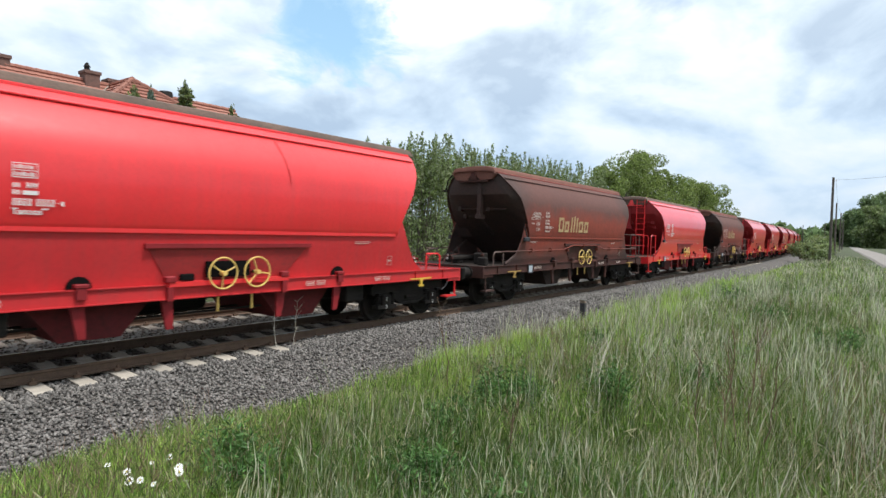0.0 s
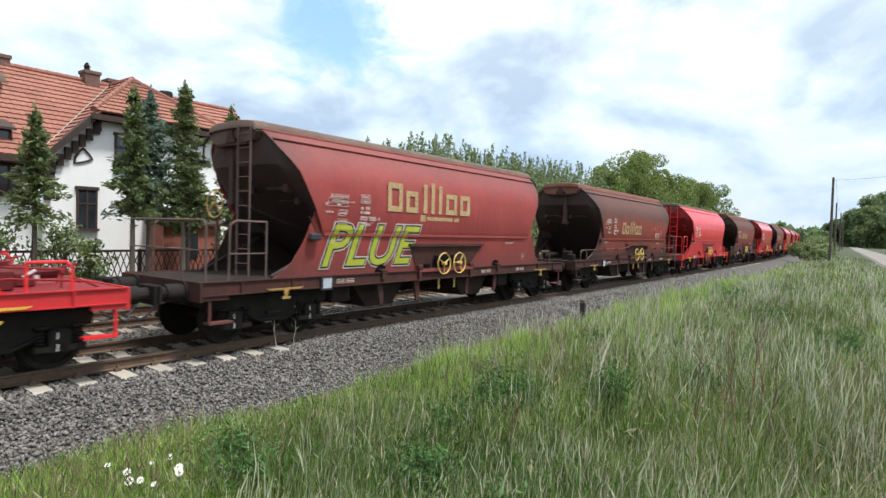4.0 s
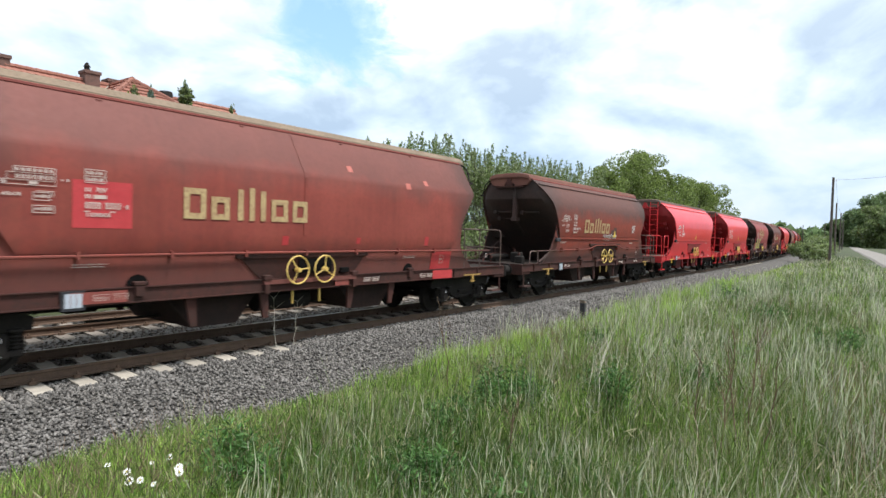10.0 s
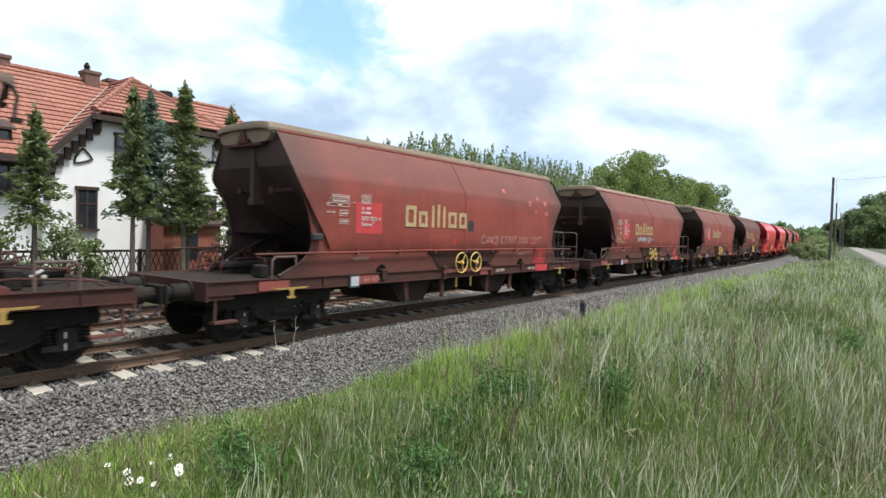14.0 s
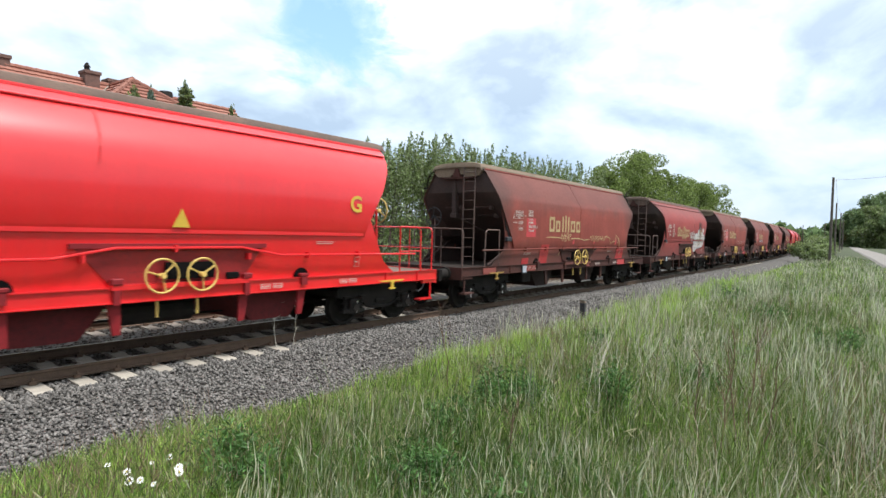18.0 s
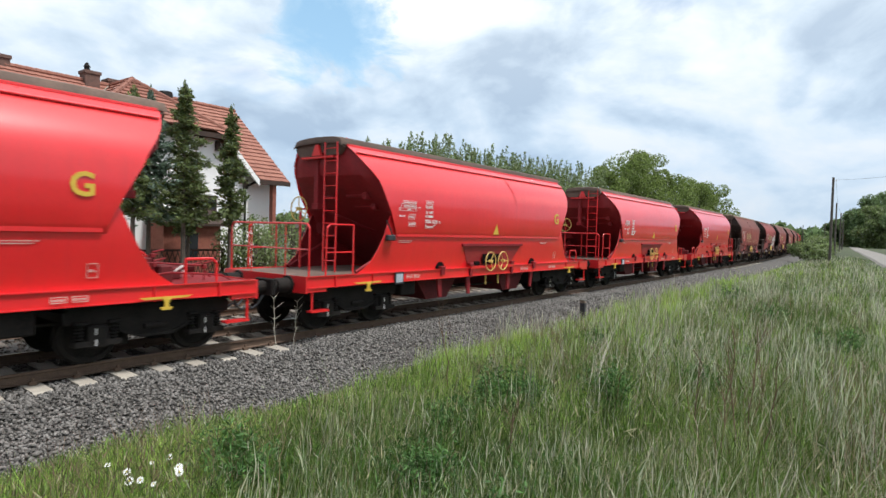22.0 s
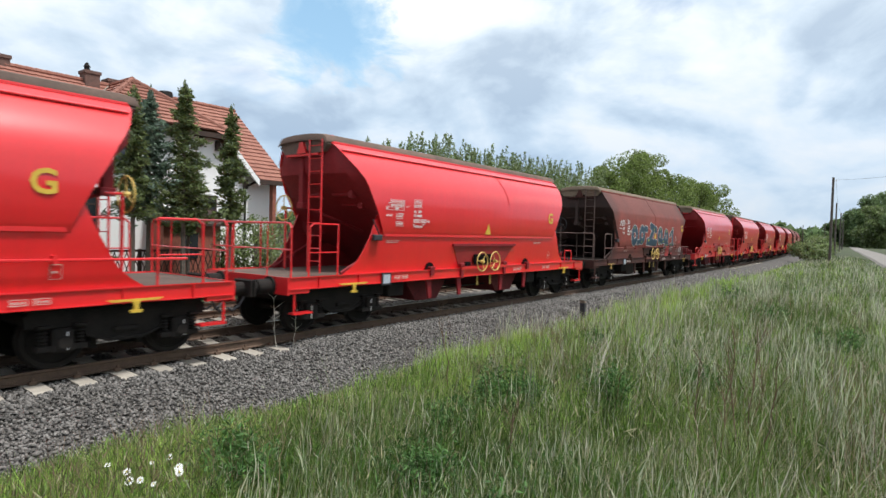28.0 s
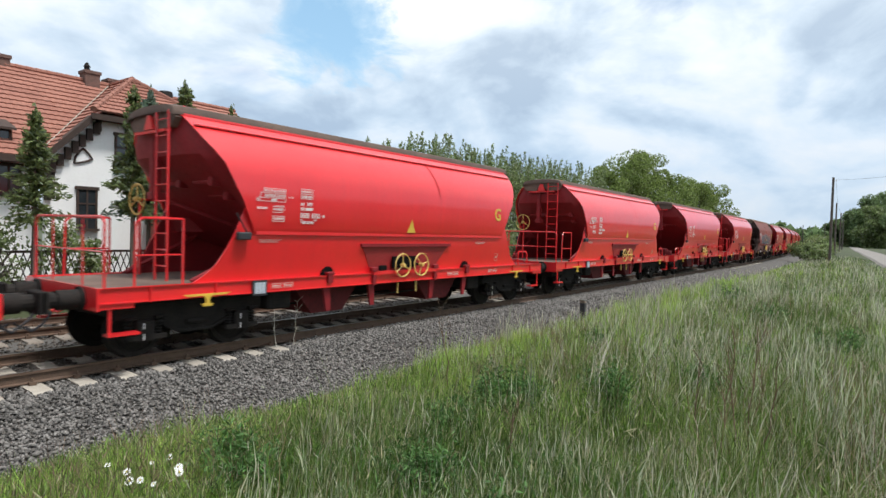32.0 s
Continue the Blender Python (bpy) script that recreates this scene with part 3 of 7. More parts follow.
def hand_wheel(c, R=0.275, axis="y"):
    bm = bmesh.new()
    ring(bm, c, R, 0.0165, axis, 24, 5)
    for k in range(3):
        a = radians(90 + 120 * k)
        d = (R * math.cos(a), 0, R * math.sin(a)) if axis == "y" else (0, R * math.cos(a), R * math.sin(a))
        rod(bm, c, (c[0] + d[0], c[1] + d[1], c[2] + d[2]), 0.0135, 5)
    e = (0, 0.06, 0) if axis == "y" else (0.06, 0, 0)
    rod(bm, (c[0] - e[0], c[1] - e[1], c[2]), (c[0] + e[0], c[1] + e[1], c[2]), 0.045, 8)
    return bm


def build_wagon(kind, paint, side_pipe, d=0.1):
    """d: how far the discharge gear sits ahead of the middle."""
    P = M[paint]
    tail = -1 if d > 0 else 1
    rusty = paint in ("brown", "dark", "crimson")
    FP = M["frame_brown"] if rusty else M["dull_sill"] if paint == "red_dull" else P
    LP = M["frame_brown"] if rusty else M["red_grime_shade"]
    w = thing("hopper_wagon", "hopper wagon", "railway wagon")
    rows = side_rows(kind)
    half = 8.37 if kind == "long" else 7.67
    beam = half - 0.62
    bog = 6.0 if kind == "long" else 5.33
    recess_top, recess_bot = (1.70, 1.20) if kind == "long" else (1.90, 1.26)
    for s in (-1, 1):
        # sheet side of the hopper, with thickness
        bm = bmesh.new()
        loop = []
        for z, y, x in rows:
            n = 9
            if kind == "long" and z < 3.26:
                x = float(np.interp(z, [1.78, 3.26], [4.95, 5.93]))
            loop.append([(-x + 2 * x * i / n, s * y, z) for i in range(n + 1)])
        inner = [[(px * 0.997, py - 0.035 * s, pz) for px, py, pz in r] for r in loop[::-1]]
        cut = 10 if kind == "std" else 9
        loop, inner = loop[:cut], inner[-cut:]
        vs = grid_faces(bm, loop + inner)
        a = [r[0] for r in vs]
        b = [r[-1] for r in vs]
        k = len(loop)
        for i in range(k - 1):
            bm.faces.new((a[i], a[i + 1], a[2 * k - 2 - i], a[2 * k - 1 - i]))
            bm.faces.new((b[i + 1], b[i], b[2 * k - 1 - i], b[2 * k - 2 - i]))
        side = part("hopper_side", bm, P, w, smooth=30)
        # flat lower sheet, reaching up behind the bulge as a curved gusset at both ends
        if kind == "std":
            low = [(2.60, 1.415, 4.56), (2.48, 1.42, 4.62), (2.30, 1.428, 4.70), (2.06, 1.43, 4.81), (1.80, 1.402, 4.95), (1.51, 1.368, 5.14), (1.36, 1.35, 5.34), (1.235, 1.335, 5.54)]
        else:
            low = [(3.00, 1.42, 5.74), (2.75, 1.425, 5.64), (2.50, 1.43, 5.54), (2.10, 1.43, 5.46), (1.88, 1.425, 5.46), (1.70, 1.41, 5.56), (1.50, 1.395, 5.78), (1.22, 1.355, 6.15)]
        bm = bmesh.new()
        grid_faces(bm, [[(x * f, s * y, z) for f in (-1, -0.75, -0.4, 0, 0.4, 0.75, 1)] for z, y, x in low])
        g = bmesh.ops.extrude_face_region(bm, geom=bm.faces[:])
        bmesh.ops.translate(bm, verts=[v for v in g["geom"] if isinstance(v, bmesh.types.BMVert)], vec=(0, -0.02 * s, 0))
        lower = part("lower_side", bm, FP if paint == "red_dull" else P, w, smooth=20)
        # added inner sheets carry the shade behind the gussets in their colour
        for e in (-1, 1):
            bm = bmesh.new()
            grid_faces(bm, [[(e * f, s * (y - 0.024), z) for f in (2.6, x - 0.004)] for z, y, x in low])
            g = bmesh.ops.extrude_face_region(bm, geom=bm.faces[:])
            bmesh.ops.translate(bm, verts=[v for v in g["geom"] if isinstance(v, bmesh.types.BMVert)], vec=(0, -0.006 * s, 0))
            part("inner_lining", bm, M["end_grime_shade"] if rusty else M["red_grime_shade"], lower, "added dark inner sheet, shade in its colour")
        if kind == "std":
            bm = bmesh.new()
            prism(bm, [(-4.34, 2.165), (4.34, 2.165), (4.36, 2.10), (-4.36, 2.10)], s * 1.47, s * 1.44)
            part("crease_strip", bm, P, side)
        # central seam
        bm = bmesh.new()
        prof = [(s * (y + 0.012), z) for z, y, x in rows if z > 2.0] + [(s * (y - 0.01), z) for z, y, x in rows[::-1] if z > 2.0]
        if kind == "long":
            prism(bm, prof, 0.02, 0.09, "x")
            part("seam", bm, P, side)
        else:
            bm.free()
        # rail that the roof folds on
        bm = bmesh.new()
        z0, y0, x0 = rows[0]
        rod(bm, (-x0 + 0.05, s * (y0 + 0.02), z0 - 0.01), (x0 - 0.05, s * (y0 + 0.02), z0 - 0.01), 0.035, 6)
        part("roof_edge_tube", bm, M["edge_red"] if rusty else P, side)
        bm = bmesh.new()
        gz, gy = (4.02, 1.075) if kind == "std" else (4.0, 1.105)
        prism(bm, [(s * (gy - 0.04), gz + 0.03), (s * (gy + 0.012), gz + 0.0), (s * (gy + 0.010), gz - 0.018), (s * (gy - 0.03), gz - 0.02)], -x0 + 0.12, x0 - 0.12, "x")
        if kind == "std":
            part("gutter", bm, P, side)
        else:
            bm.free()
        for hx in (-0.62, -0.22, 0.2, 0.62):
            bm = bmesh.new()
            box(bm, hx * x0 - 0.045, hx * x0 + 0.045, s * (y0 + 0.0), s * (y0 + 0.10), z0 - 0.13, z0 - 0.05, 0.015)
            part("hinge", bm, P, side)
        for hx, wd, zl in () if rusty else ((0.2, 0.035, 3.1),):
            bm = bmesh.new()
            zs = sorted({4.06, zl} | {r[0] for r in rows if zl < r[0] < 4.06}, reverse=True)
            m = len(zs) - 1
            grid_faces(bm, [[(hx * x0 + 0.12 * i / m * (1 if hx > 0 else -1) + e * wd * (1 - 0.8 * i / m), s * face(kind, z), z) for e in (-1, 1)] for i, z in enumerate(zs)])
            part("dirt_run", bm, M["run_red"], side, "faint dirt run below a hinge")
        # sole bar
        bm = bmesh.new()
        box(bm, -beam, beam, s * 1.32, s * 1.435, 1.0, 1.245)
        for fz in (1.0, 1.235):
            box(bm, -beam, beam, s * 1.435, s * 1.465, fz, fz + 0.02)
        for rx in (-5.15, -6.3, 5.15, 6.3):
            box(bm, rx - 0.012, rx + 0.012, s * 1.435, s * 1.475, 0.99, 1.25)
        sole = part("sole_bar", bm, FP, w)
        # discharge recess: trapezoid panel behind the two hand wheels, shade in its dark colour
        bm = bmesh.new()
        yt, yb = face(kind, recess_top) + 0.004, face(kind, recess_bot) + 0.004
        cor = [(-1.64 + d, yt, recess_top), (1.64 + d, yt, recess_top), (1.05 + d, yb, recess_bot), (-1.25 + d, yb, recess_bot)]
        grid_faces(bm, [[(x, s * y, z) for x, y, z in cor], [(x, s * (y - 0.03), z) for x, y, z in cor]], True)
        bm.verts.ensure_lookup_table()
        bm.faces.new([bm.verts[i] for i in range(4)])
        chute = part("discharge_panel", bm, M["frame_brown"] if rusty else M["red_shade"], w, "discharge panel, recess shade in its darker colour")
        # lintel in the darker paint too, for the shadowed lip of the recess
        bm = bmesh.new()
        box(bm, -1.68 + d, 1.68 + d, s * 1.40, s * 1.47, recess_top - 0.045, recess_top + 0.03)
        part("lintel", bm, LP, chute)
        bm = bmesh.new()
        box(bm, -1.3 + d, 1.1 + d, s * 1.35, s * 1.50, recess_bot - 0.05, recess_bot + 0.03)
        part("shelf", bm, P, chute)
        bm = bmesh.new()
        box(bm, -1.1 + d, -0.85 + d, s * 1.42, s * 1.50, 1.30, 1.42, 0.02)
        box(bm, -0.62 + d, 0.25 + d, s * 1.42, s * 1.46, 1.34, 1.62)
        part("gear_box", bm, M["pit"], chute)
        for hx in (-0.35 + d, 0.35 + d):
            part("hand_wheel", hand_wheel((hx, s * 1.55, HANDWHEEL_Z)), M["wheel_yellow"], w, "yellow three-spoke hand wheel")
            bm = bmesh.new()
            rod(bm, (hx, s * 1.38, HANDWHEEL_Z), (hx, s * 1.55, HANDWHEEL_Z), 0.03, 6)
            part("spindle", bm, M["steel_dark"], w)
            bm = bmesh.new()
            box(bm, hx - 0.014, hx + 0.014, s * 1.36, s * 1.40, 0.72, 0.99)
            part("release_lever", bm, M["wheel_yellow"], w)
        # hooded sight ports, their unlit depth painted as near-black half discs
        for hx in (-2.60 + d, 2.50 + d) if kind == "std" else (-3.3, 3.3):
            bm = bmesh.new()
            prism(bm, [(hx + 0.175 * math.cos(radians(180 - 22.5 * j)), 1.26 + 0.18 * math.sin(radians(22.5 * j))) for j in range(9)], s * 1.388, s * 1.33)
            port = part("side_port", bm, M["pit"], w, "dark arched sight port")
            bm = bmesh.new()
            box(bm, hx - 0.10, hx + 0.10, s * 1.39, s * 1.50, 1.27, 1.33, 0.01)
            box(bm, hx - 0.07, hx + 0.07, s * 1.44, s * 1.49, 1.10, 1.27)
            part("bracket", bm, LP, port)
        # legs under the frame
        for hx, dx in ((-2.62 + d, 0.12), (-1.27 + d, 0.1), (1.02 + d, -0.1), (2.5 + d, -0.12)):
            bm = bmesh.new()
            prism(bm, [(hx - 0.10, 1.0), (hx + 0.10, 1.0), (hx + dx * 0.5 + 0.06, 0.5), (hx + dx * 0.5 - 0.06, 0.5)], s * 1.38, s * 1.33)
            if abs(hx) < 2:
                box(bm, hx - 0.09, hx + 0.09, s * 1.40, s * 1.52, recess_bot + 0.03, recess_bot + 0.13, 0.015)
                box(bm, hx - 0.05, hx + 0.05, s * 1.36, s * 1.50, 0.98, recess_bot - 0.05)
            part("leg", bm, LP, w)
        # lifting hooks
        for hx in (-bog, bog):
            bm = bmesh.new()
            prism(bm, [(hx - 0.44, 1.065), (hx + 0.44, 1.065), (hx + 0.36, 1.03), (hx - 0.36, 1.03)], s * 1.495, s * 1.468)
            prism(bm, [(hx - 0.07, 1.03), (hx + 0.07, 1.03), (hx + 0.035, 0.97), (hx + 0.035, 0.90), (hx + 0.10, 0.89), (hx + 0.08, 0.85), (hx - 0.08, 0.85), (hx - 0.10, 0.89), (hx - 0.035, 0.90), (hx - 0.035, 0.97)], s * 1.51, s * 1.468)
            part("lifting_hook", bm, M["dirty_yellow"] if rusty else M["yellow"], sole, "yellow lifting hook")
        if side_pipe:
            bm = bmesh.new()
            zp = 1.76 if kind == "long" else 1.86
            zs = zp if kind == "long" else zp - 0.15
            pipe(bm, [(-beam + 0.9, s * 1.49, zs - 0.03), (-2.1, s * 1.49, zs), (-1.25, s * 1.49, zp), (0.95, s * 1.49, zp), (1.8, s * 1.49, zs), (beam - 0.9, s * 1.49, zs - 0.03)], 0.022)
            for k in range(7):
                px = -4.2 + 1.4 * k
                pz = zp if abs(px) < 1.2 else zs
                box(bm, px - 0.025, px + 0.025, s * 1.38, s * 1.515, pz - 0.07, pz + 0.05)
            part("side_pipe", bm, P, w)
        # lamp bracket at the foot of the platform end
        bm = bmesh.new()
        lx = 0.0 if kind == "std" else 0.75
        box(bm, tail * (4.50 + lx), tail * (4.78 + lx), s * 1.45, s * 1.56, 2.0, 2.14, 0.02)
        lamp = part("lamp_box", bm, M["black"], w, "small black lamp box")
        bm = bmesh.new()
        rod(bm, (tail * (4.80 + lx), s * 1.51, 2.48), (tail * (4.56 + lx), s * 1.50, 2.12), 0.018, 5)
        part("strap", bm, M["black"], lamp)
        # info plates on the frame
        bm = bmesh.new()
        box(bm, tail * 4.10, tail * 4.42, s * 1.466, s * 1.48, 0.95, 1.24)
        plate = part("plate_frame", bm, M["black"], sole)
        bm = bmesh.new()
        for c in range(3):
            box(bm, tail * (4.30 - 0.08 * c), tail * (4.37 - 0.08 * c), s * 1.48, s * 1.486, 0.99, 1.20)
        part("plate", bm, M["plate"], plate, "pale data plate")
    # ends
    for e in (-1, 1):
        bm = bmesh.new()
        rows_e = []
        for z in (4.2, 4.0, 3.75, 3.5, 3.3, 3.0, 2.7, 2.4, 2.1, 1.7, 1.25):
            y = float(np.interp(z, [r[0] for r in rows[::-1]], [r[1] for r in rows[::-1]])) - 0.03
            y = min(y, 1.45) if z > 2.1 else 1.36 - 0.03 * (2.1 - z)
            x = end_x(kind, z)
            xs = float(np.interp(z, [r[0] for r in rows[::-1]], [r[2] for r in rows[::-1]])) - 0.05
            if z < 2.05:
                xs = x
            rows_e.append([(e * (x + (xs - x) * (t / 6) ** 6), y * t / 6, z) for t in range(-6, 7)])
        grid_faces(bm, rows_e)
        g = bmesh.ops.extrude_face_region(bm, geom=bm.faces[:])
        bmesh.ops.translate(bm, verts=[v for v in g["geom"] if isinstance(v, bmesh.types.BMVert)], vec=(-0.04 * e, 0, 0))
        end = part("end_wall", bm, M["end_grime_shade"] if rusty else M["red_grime_shade"], w, smooth=25)
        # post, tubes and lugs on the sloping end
        EP = M["end_grime_shade"] if rusty else M["red_grime_shade"]
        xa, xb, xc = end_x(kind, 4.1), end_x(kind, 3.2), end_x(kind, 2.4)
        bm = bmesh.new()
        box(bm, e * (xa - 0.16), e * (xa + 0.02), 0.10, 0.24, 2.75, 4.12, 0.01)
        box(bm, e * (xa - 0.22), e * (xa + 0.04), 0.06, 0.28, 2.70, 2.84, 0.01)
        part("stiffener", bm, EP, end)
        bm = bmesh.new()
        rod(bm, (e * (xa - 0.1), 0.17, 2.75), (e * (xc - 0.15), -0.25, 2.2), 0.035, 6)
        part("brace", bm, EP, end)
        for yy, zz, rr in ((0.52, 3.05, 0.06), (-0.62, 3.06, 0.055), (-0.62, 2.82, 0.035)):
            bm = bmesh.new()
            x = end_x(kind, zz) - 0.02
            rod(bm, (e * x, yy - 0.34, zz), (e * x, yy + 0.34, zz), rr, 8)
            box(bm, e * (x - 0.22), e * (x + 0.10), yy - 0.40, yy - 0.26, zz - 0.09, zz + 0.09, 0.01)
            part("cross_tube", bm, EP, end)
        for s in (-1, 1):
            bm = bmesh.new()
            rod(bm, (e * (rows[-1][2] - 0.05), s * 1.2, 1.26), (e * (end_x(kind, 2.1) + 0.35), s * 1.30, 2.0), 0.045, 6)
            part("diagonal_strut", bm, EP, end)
        # deck and buffer beam
        bm = bmesh.new()
        box(bm, e * 3.3, e * (beam - 0.01), -1.315, 1.315, 1.17, 1.235)
        part("deck", bm, M["deck_grime"] if rusty else M["roof"] if e < 0 else M["red_grime_shade"], w)
        bm = bmesh.new()
        box(bm, e * beam, e * (beam + 0.05), -1.44, 1.44, 0.90, 1.25)
        box(bm, e * (beam - 0.5), e * beam, -1.44, -1.36, 0.92, 1.0)
        box(bm, e * (beam - 0.5), e * beam, 1.36, 1.44, 0.92, 1.0)
        bb = part("buffer_beam", bm, FP, w)
        bm = bmesh.new()
        rod(bm, (e * beam, 0, 1.04), (e * (half - 0.05), 0, 1.02), 0.06, 8)
        ring(bm, (e * (half - 0.1), 0, 0.96), 0.12, 0.035, "y", 12, 5)
        part("coupling", bm, M["steel_dark"], bb)
        for y in (-0.32, 0.34):
            bm = bmesh.new()
            pipe(bm, [(e * (beam + 0.04), y, 0.92), (e * (beam + 0.22), y, 0.86), (e * (beam + 0.36), y * 0.9, 0.62), (e * (beam + 0.50), y * 0.8, 0.52), (e * (half - 0.02), y * 0.7, 0.60)], 0.022)
            part("brake_hose", bm, M["black"], bb)
        for s in (-1, 1):
            bm = bmesh.new()
            rod(bm, (e * (beam + 0.05), s * 0.875, 1.05), (e * (beam + 0.40), s * 0.875, 1.05), 0.155, 14)
            rod(bm, (e * (beam + 0.05), s * 0.875, 1.05), (e * (beam + 0.09), s * 0.875, 1.05), 0.2, 14)
            bf = part("buffer", bm, M["steel_dark"], w, smooth=40)
            bm = bmesh.new()
            rod(bm, (e * (beam + 0.38), s * 0.875, 1.05), (e * (half - 0.04), s * 0.875, 1.05), 0.12, 12)
            box(bm, e * (half - 0.05), e * half, s * 0.875 - 0.29, s * 0.875 + 0.29, 0.88, 1.22, 0.02)
            part("buffer_head", bm, M["steel_dark"], bf)
            # corner step
            bm = bmesh.new()
            pipe(bm, [(e * (beam - 0.15), s * 1.40, 0.98), (e * (beam - 0.15), s * 1.40, 0.50)], 0.025)
            box(bm, e * (beam - 0.60), e * (beam - 0.12), s * 1.26, s * 1.44, 0.49, 0.53)
            part("step", bm, P, bb)
            bm = bmesh.new()
            pipe(bm, [(e * (beam + 0.05), s * 0.62, 0.95), (e * (beam + 0.28), s * 0.62, 0.84), (e * (beam + 0.28), s * 0.40, 0.84), (e * (beam + 0.05), s * 0.40, 0.95)], 0.018)
            part("grab_handle", bm, P, bb)
        bogie(w, e * bog)
        # hoppers' bottoms between the legs, dirty, with underside shade in their colour
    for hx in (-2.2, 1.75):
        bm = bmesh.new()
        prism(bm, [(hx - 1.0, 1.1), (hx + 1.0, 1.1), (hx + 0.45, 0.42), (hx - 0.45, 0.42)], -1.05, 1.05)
        part("hopper_bottom", bm, M["hopper_grime_shade"] if rusty else M["red_dirt_shade"], w)
    # gear under the frame, assumed, added to block light coming through
    bm = bmesh.new()
    box(bm, -bog + 1.2, bog - 1.2, -0.30, 0.30, 0.82, 1.16)
    part("centre_sill", bm, M["steel_dark"], w)
    bm = bmesh.new()
    rod(bm, (-0.75, 0.55, 0.72), (0.55, 0.55, 0.72), 0.22, 12)
    part("air_reservoir", bm, M["steel_dark"], w)
    for x0, x1, y, z in ((-4.2, 4.2, -0.75, 0.62), (-3.9, 3.6, 0.2, 0.52)):
        bm = bmesh.new()
        rod(bm, (x0, y, z), (x1, y, z + 0.05), 0.025, 5)
        part("brake_rod", bm, M["steel_dark"], w)
    for x, z in ((-3.6, 0.62), (3.3, 0.6)):
        bm = bmesh.new()
        box(bm, x - 0.28, x + 0.28, -1.22, -0.7, z, z + 0.42, 0.03)
        part("brake_cylinder", bm, M["steel_dark"], w)
    # platform end: ladder, railings, brake wheel
    RP = M["rail_grime"] if rusty else P
    xr = -(beam - 0.08)
    le = -(end_x(kind, 4.1) + 0.16)
    bm = bmesh.new()
    for y in (-0.72, -0.30):
        pipe(bm, [(le, y, 1.24), (le, y, 4.24), (le + 0.3, y, 4.36)], 0.021)
    lad = part("ladder", bm, RP, w)
    for k in range(10):
        bm = bmesh.new()
        rod(bm, (le, -0.72, 1.5 + 0.29 * k), (le, -0.30, 1.5 + 0.29 * k), 0.012, 5)
        part("rung", bm, RP, lad)
    for s in (-1, 1):
        bm = bmesh.new()
        y = s * 1.37
        pipe(bm, [(-5.72, y, 1.24), (-5.72, y, 2.34), (-6.40, y, 2.34), (-6.50, y, 2.26), (-6.52, y, 1.24)], 0.02)
        pipe(bm, [(-5.72, y, 1.74), (-6.52, y, 1.74)], 0.014)
        part("side_railing", bm, RP, w)
    bm = bmesh.new()
    pipe(bm, [(xr, -1.37, 1.24), (xr, -1.37, 2.24), (xr, -1.31, 2.33), (xr, -1.2, 2.34), (xr, 1.2, 2.34), (xr, 1.31, 2.33), (xr, 1.37, 2.24), (xr, 1.37, 1.24)], 0.02)
    pipe(bm, [(xr, -1.37, 1.8), (xr, 1.37, 1.8)], 0.014)
    for y in (-0.6, 0.6):
        pipe(bm, [(xr, y, 1.24), (xr, y, 2.34)], 0.013)
    part("end_railing", bm, RP, w)
    part("brake_wheel", hand_wheel((-(beam - 1.62), 0.88, 2.72), 0.30, "x"), M["wheel_yellow"] if kind == "std" else M["black"], w, "spoked brake wheel")
    bm = bmesh.new()
    rod(bm, (-(beam - 1.62), 0.88, 2.72), (-(beam - 1.95), 0.88, 2.72), 0.022, 6)
    rod(bm, (-(beam - 1.68), 0.88, 2.7), (-(beam - 1.68), 0.88, 1.24), 0.03, 6)
    part("brake_column", bm, RP, w)
    # other end: brake gear on the open frame and low rails
    bm = bmesh.new()
    for x, y, dx, dz in ((5.6, -0.8, 0.25, 0.3), (6.0, -0.3, 0.3, 0.22), (5.8, 0.5, 0.4, 0.36), (6.3, 0.9, 0.2, 0.25)):
        box(bm, x - dx / 2, x + dx / 2, y - 0.15, y + 0.15, 1.23, 1.24 + dz, 0.03)
    rod(bm, (5.3, -0.2, 1.42), (6.5, -0.2, 1.42), 0.09, 10)
    part("brake_gear", bm, M["steel_dark"] if rusty else M["red_dirt_shade"], w)
    for k, (x, y, z1) in enumerate(((5.35, -1.0, 1.62), (5.55, -0.55, 1.75), (6.35, -0.85, 1.55), (6.55, -0.1, 1.48), (5.45, 0.2, 1.7), (6.1, 0.75, 1.6))):
        bm = bmesh.new()
        pipe(bm, [(x, y, 1.22), (x, y, z1), (x + 0.22, y + 0.05, z1 + 0.04)], 0.016)
        box(bm, x - 0.04, x + 0.04, y - 0.04, y + 0.04, z1 - 0.1, z1 - 0.02, 0.01)
        part("brake_lever", bm, LP, w)
    for y, z in ((-1.12, 1.42), (-0.4, 1.55)):
        bm = bmesh.new()
        pipe(bm, [(4.9, y, z - 0.05), (5.6, y, z), (6.6, y + 0.1, z - 0.08), (6.85, y + 0.15, 1.22)], 0.018)
        part("brake_pipe", bm, LP, w)
    bm = bmesh.new()
    rod(bm, (5.92, -0.62, 1.40), (6.08, -0.62, 1.50), 0.022, 6)
    box(bm, 6.06, 6.12, -0.65, -0.59, 1.36, 1.42)
    part("valve", bm, M["spray_white"], w)
    for s in (-1, 1):
        bm = bmesh.new()
        y = s * 1.3
        pipe(bm, [(5.75, y, 1.24), (5.75, y, 1.66), (6.25, y, 1.66), (6.33, y, 1.58), (6.33, y, 1.24)], 0.024)
        part("hand_rail", bm, RP, w)
    # roof
    bm = bmesh.new()
    z0, y0, x0 = rows[0]
    n = 8
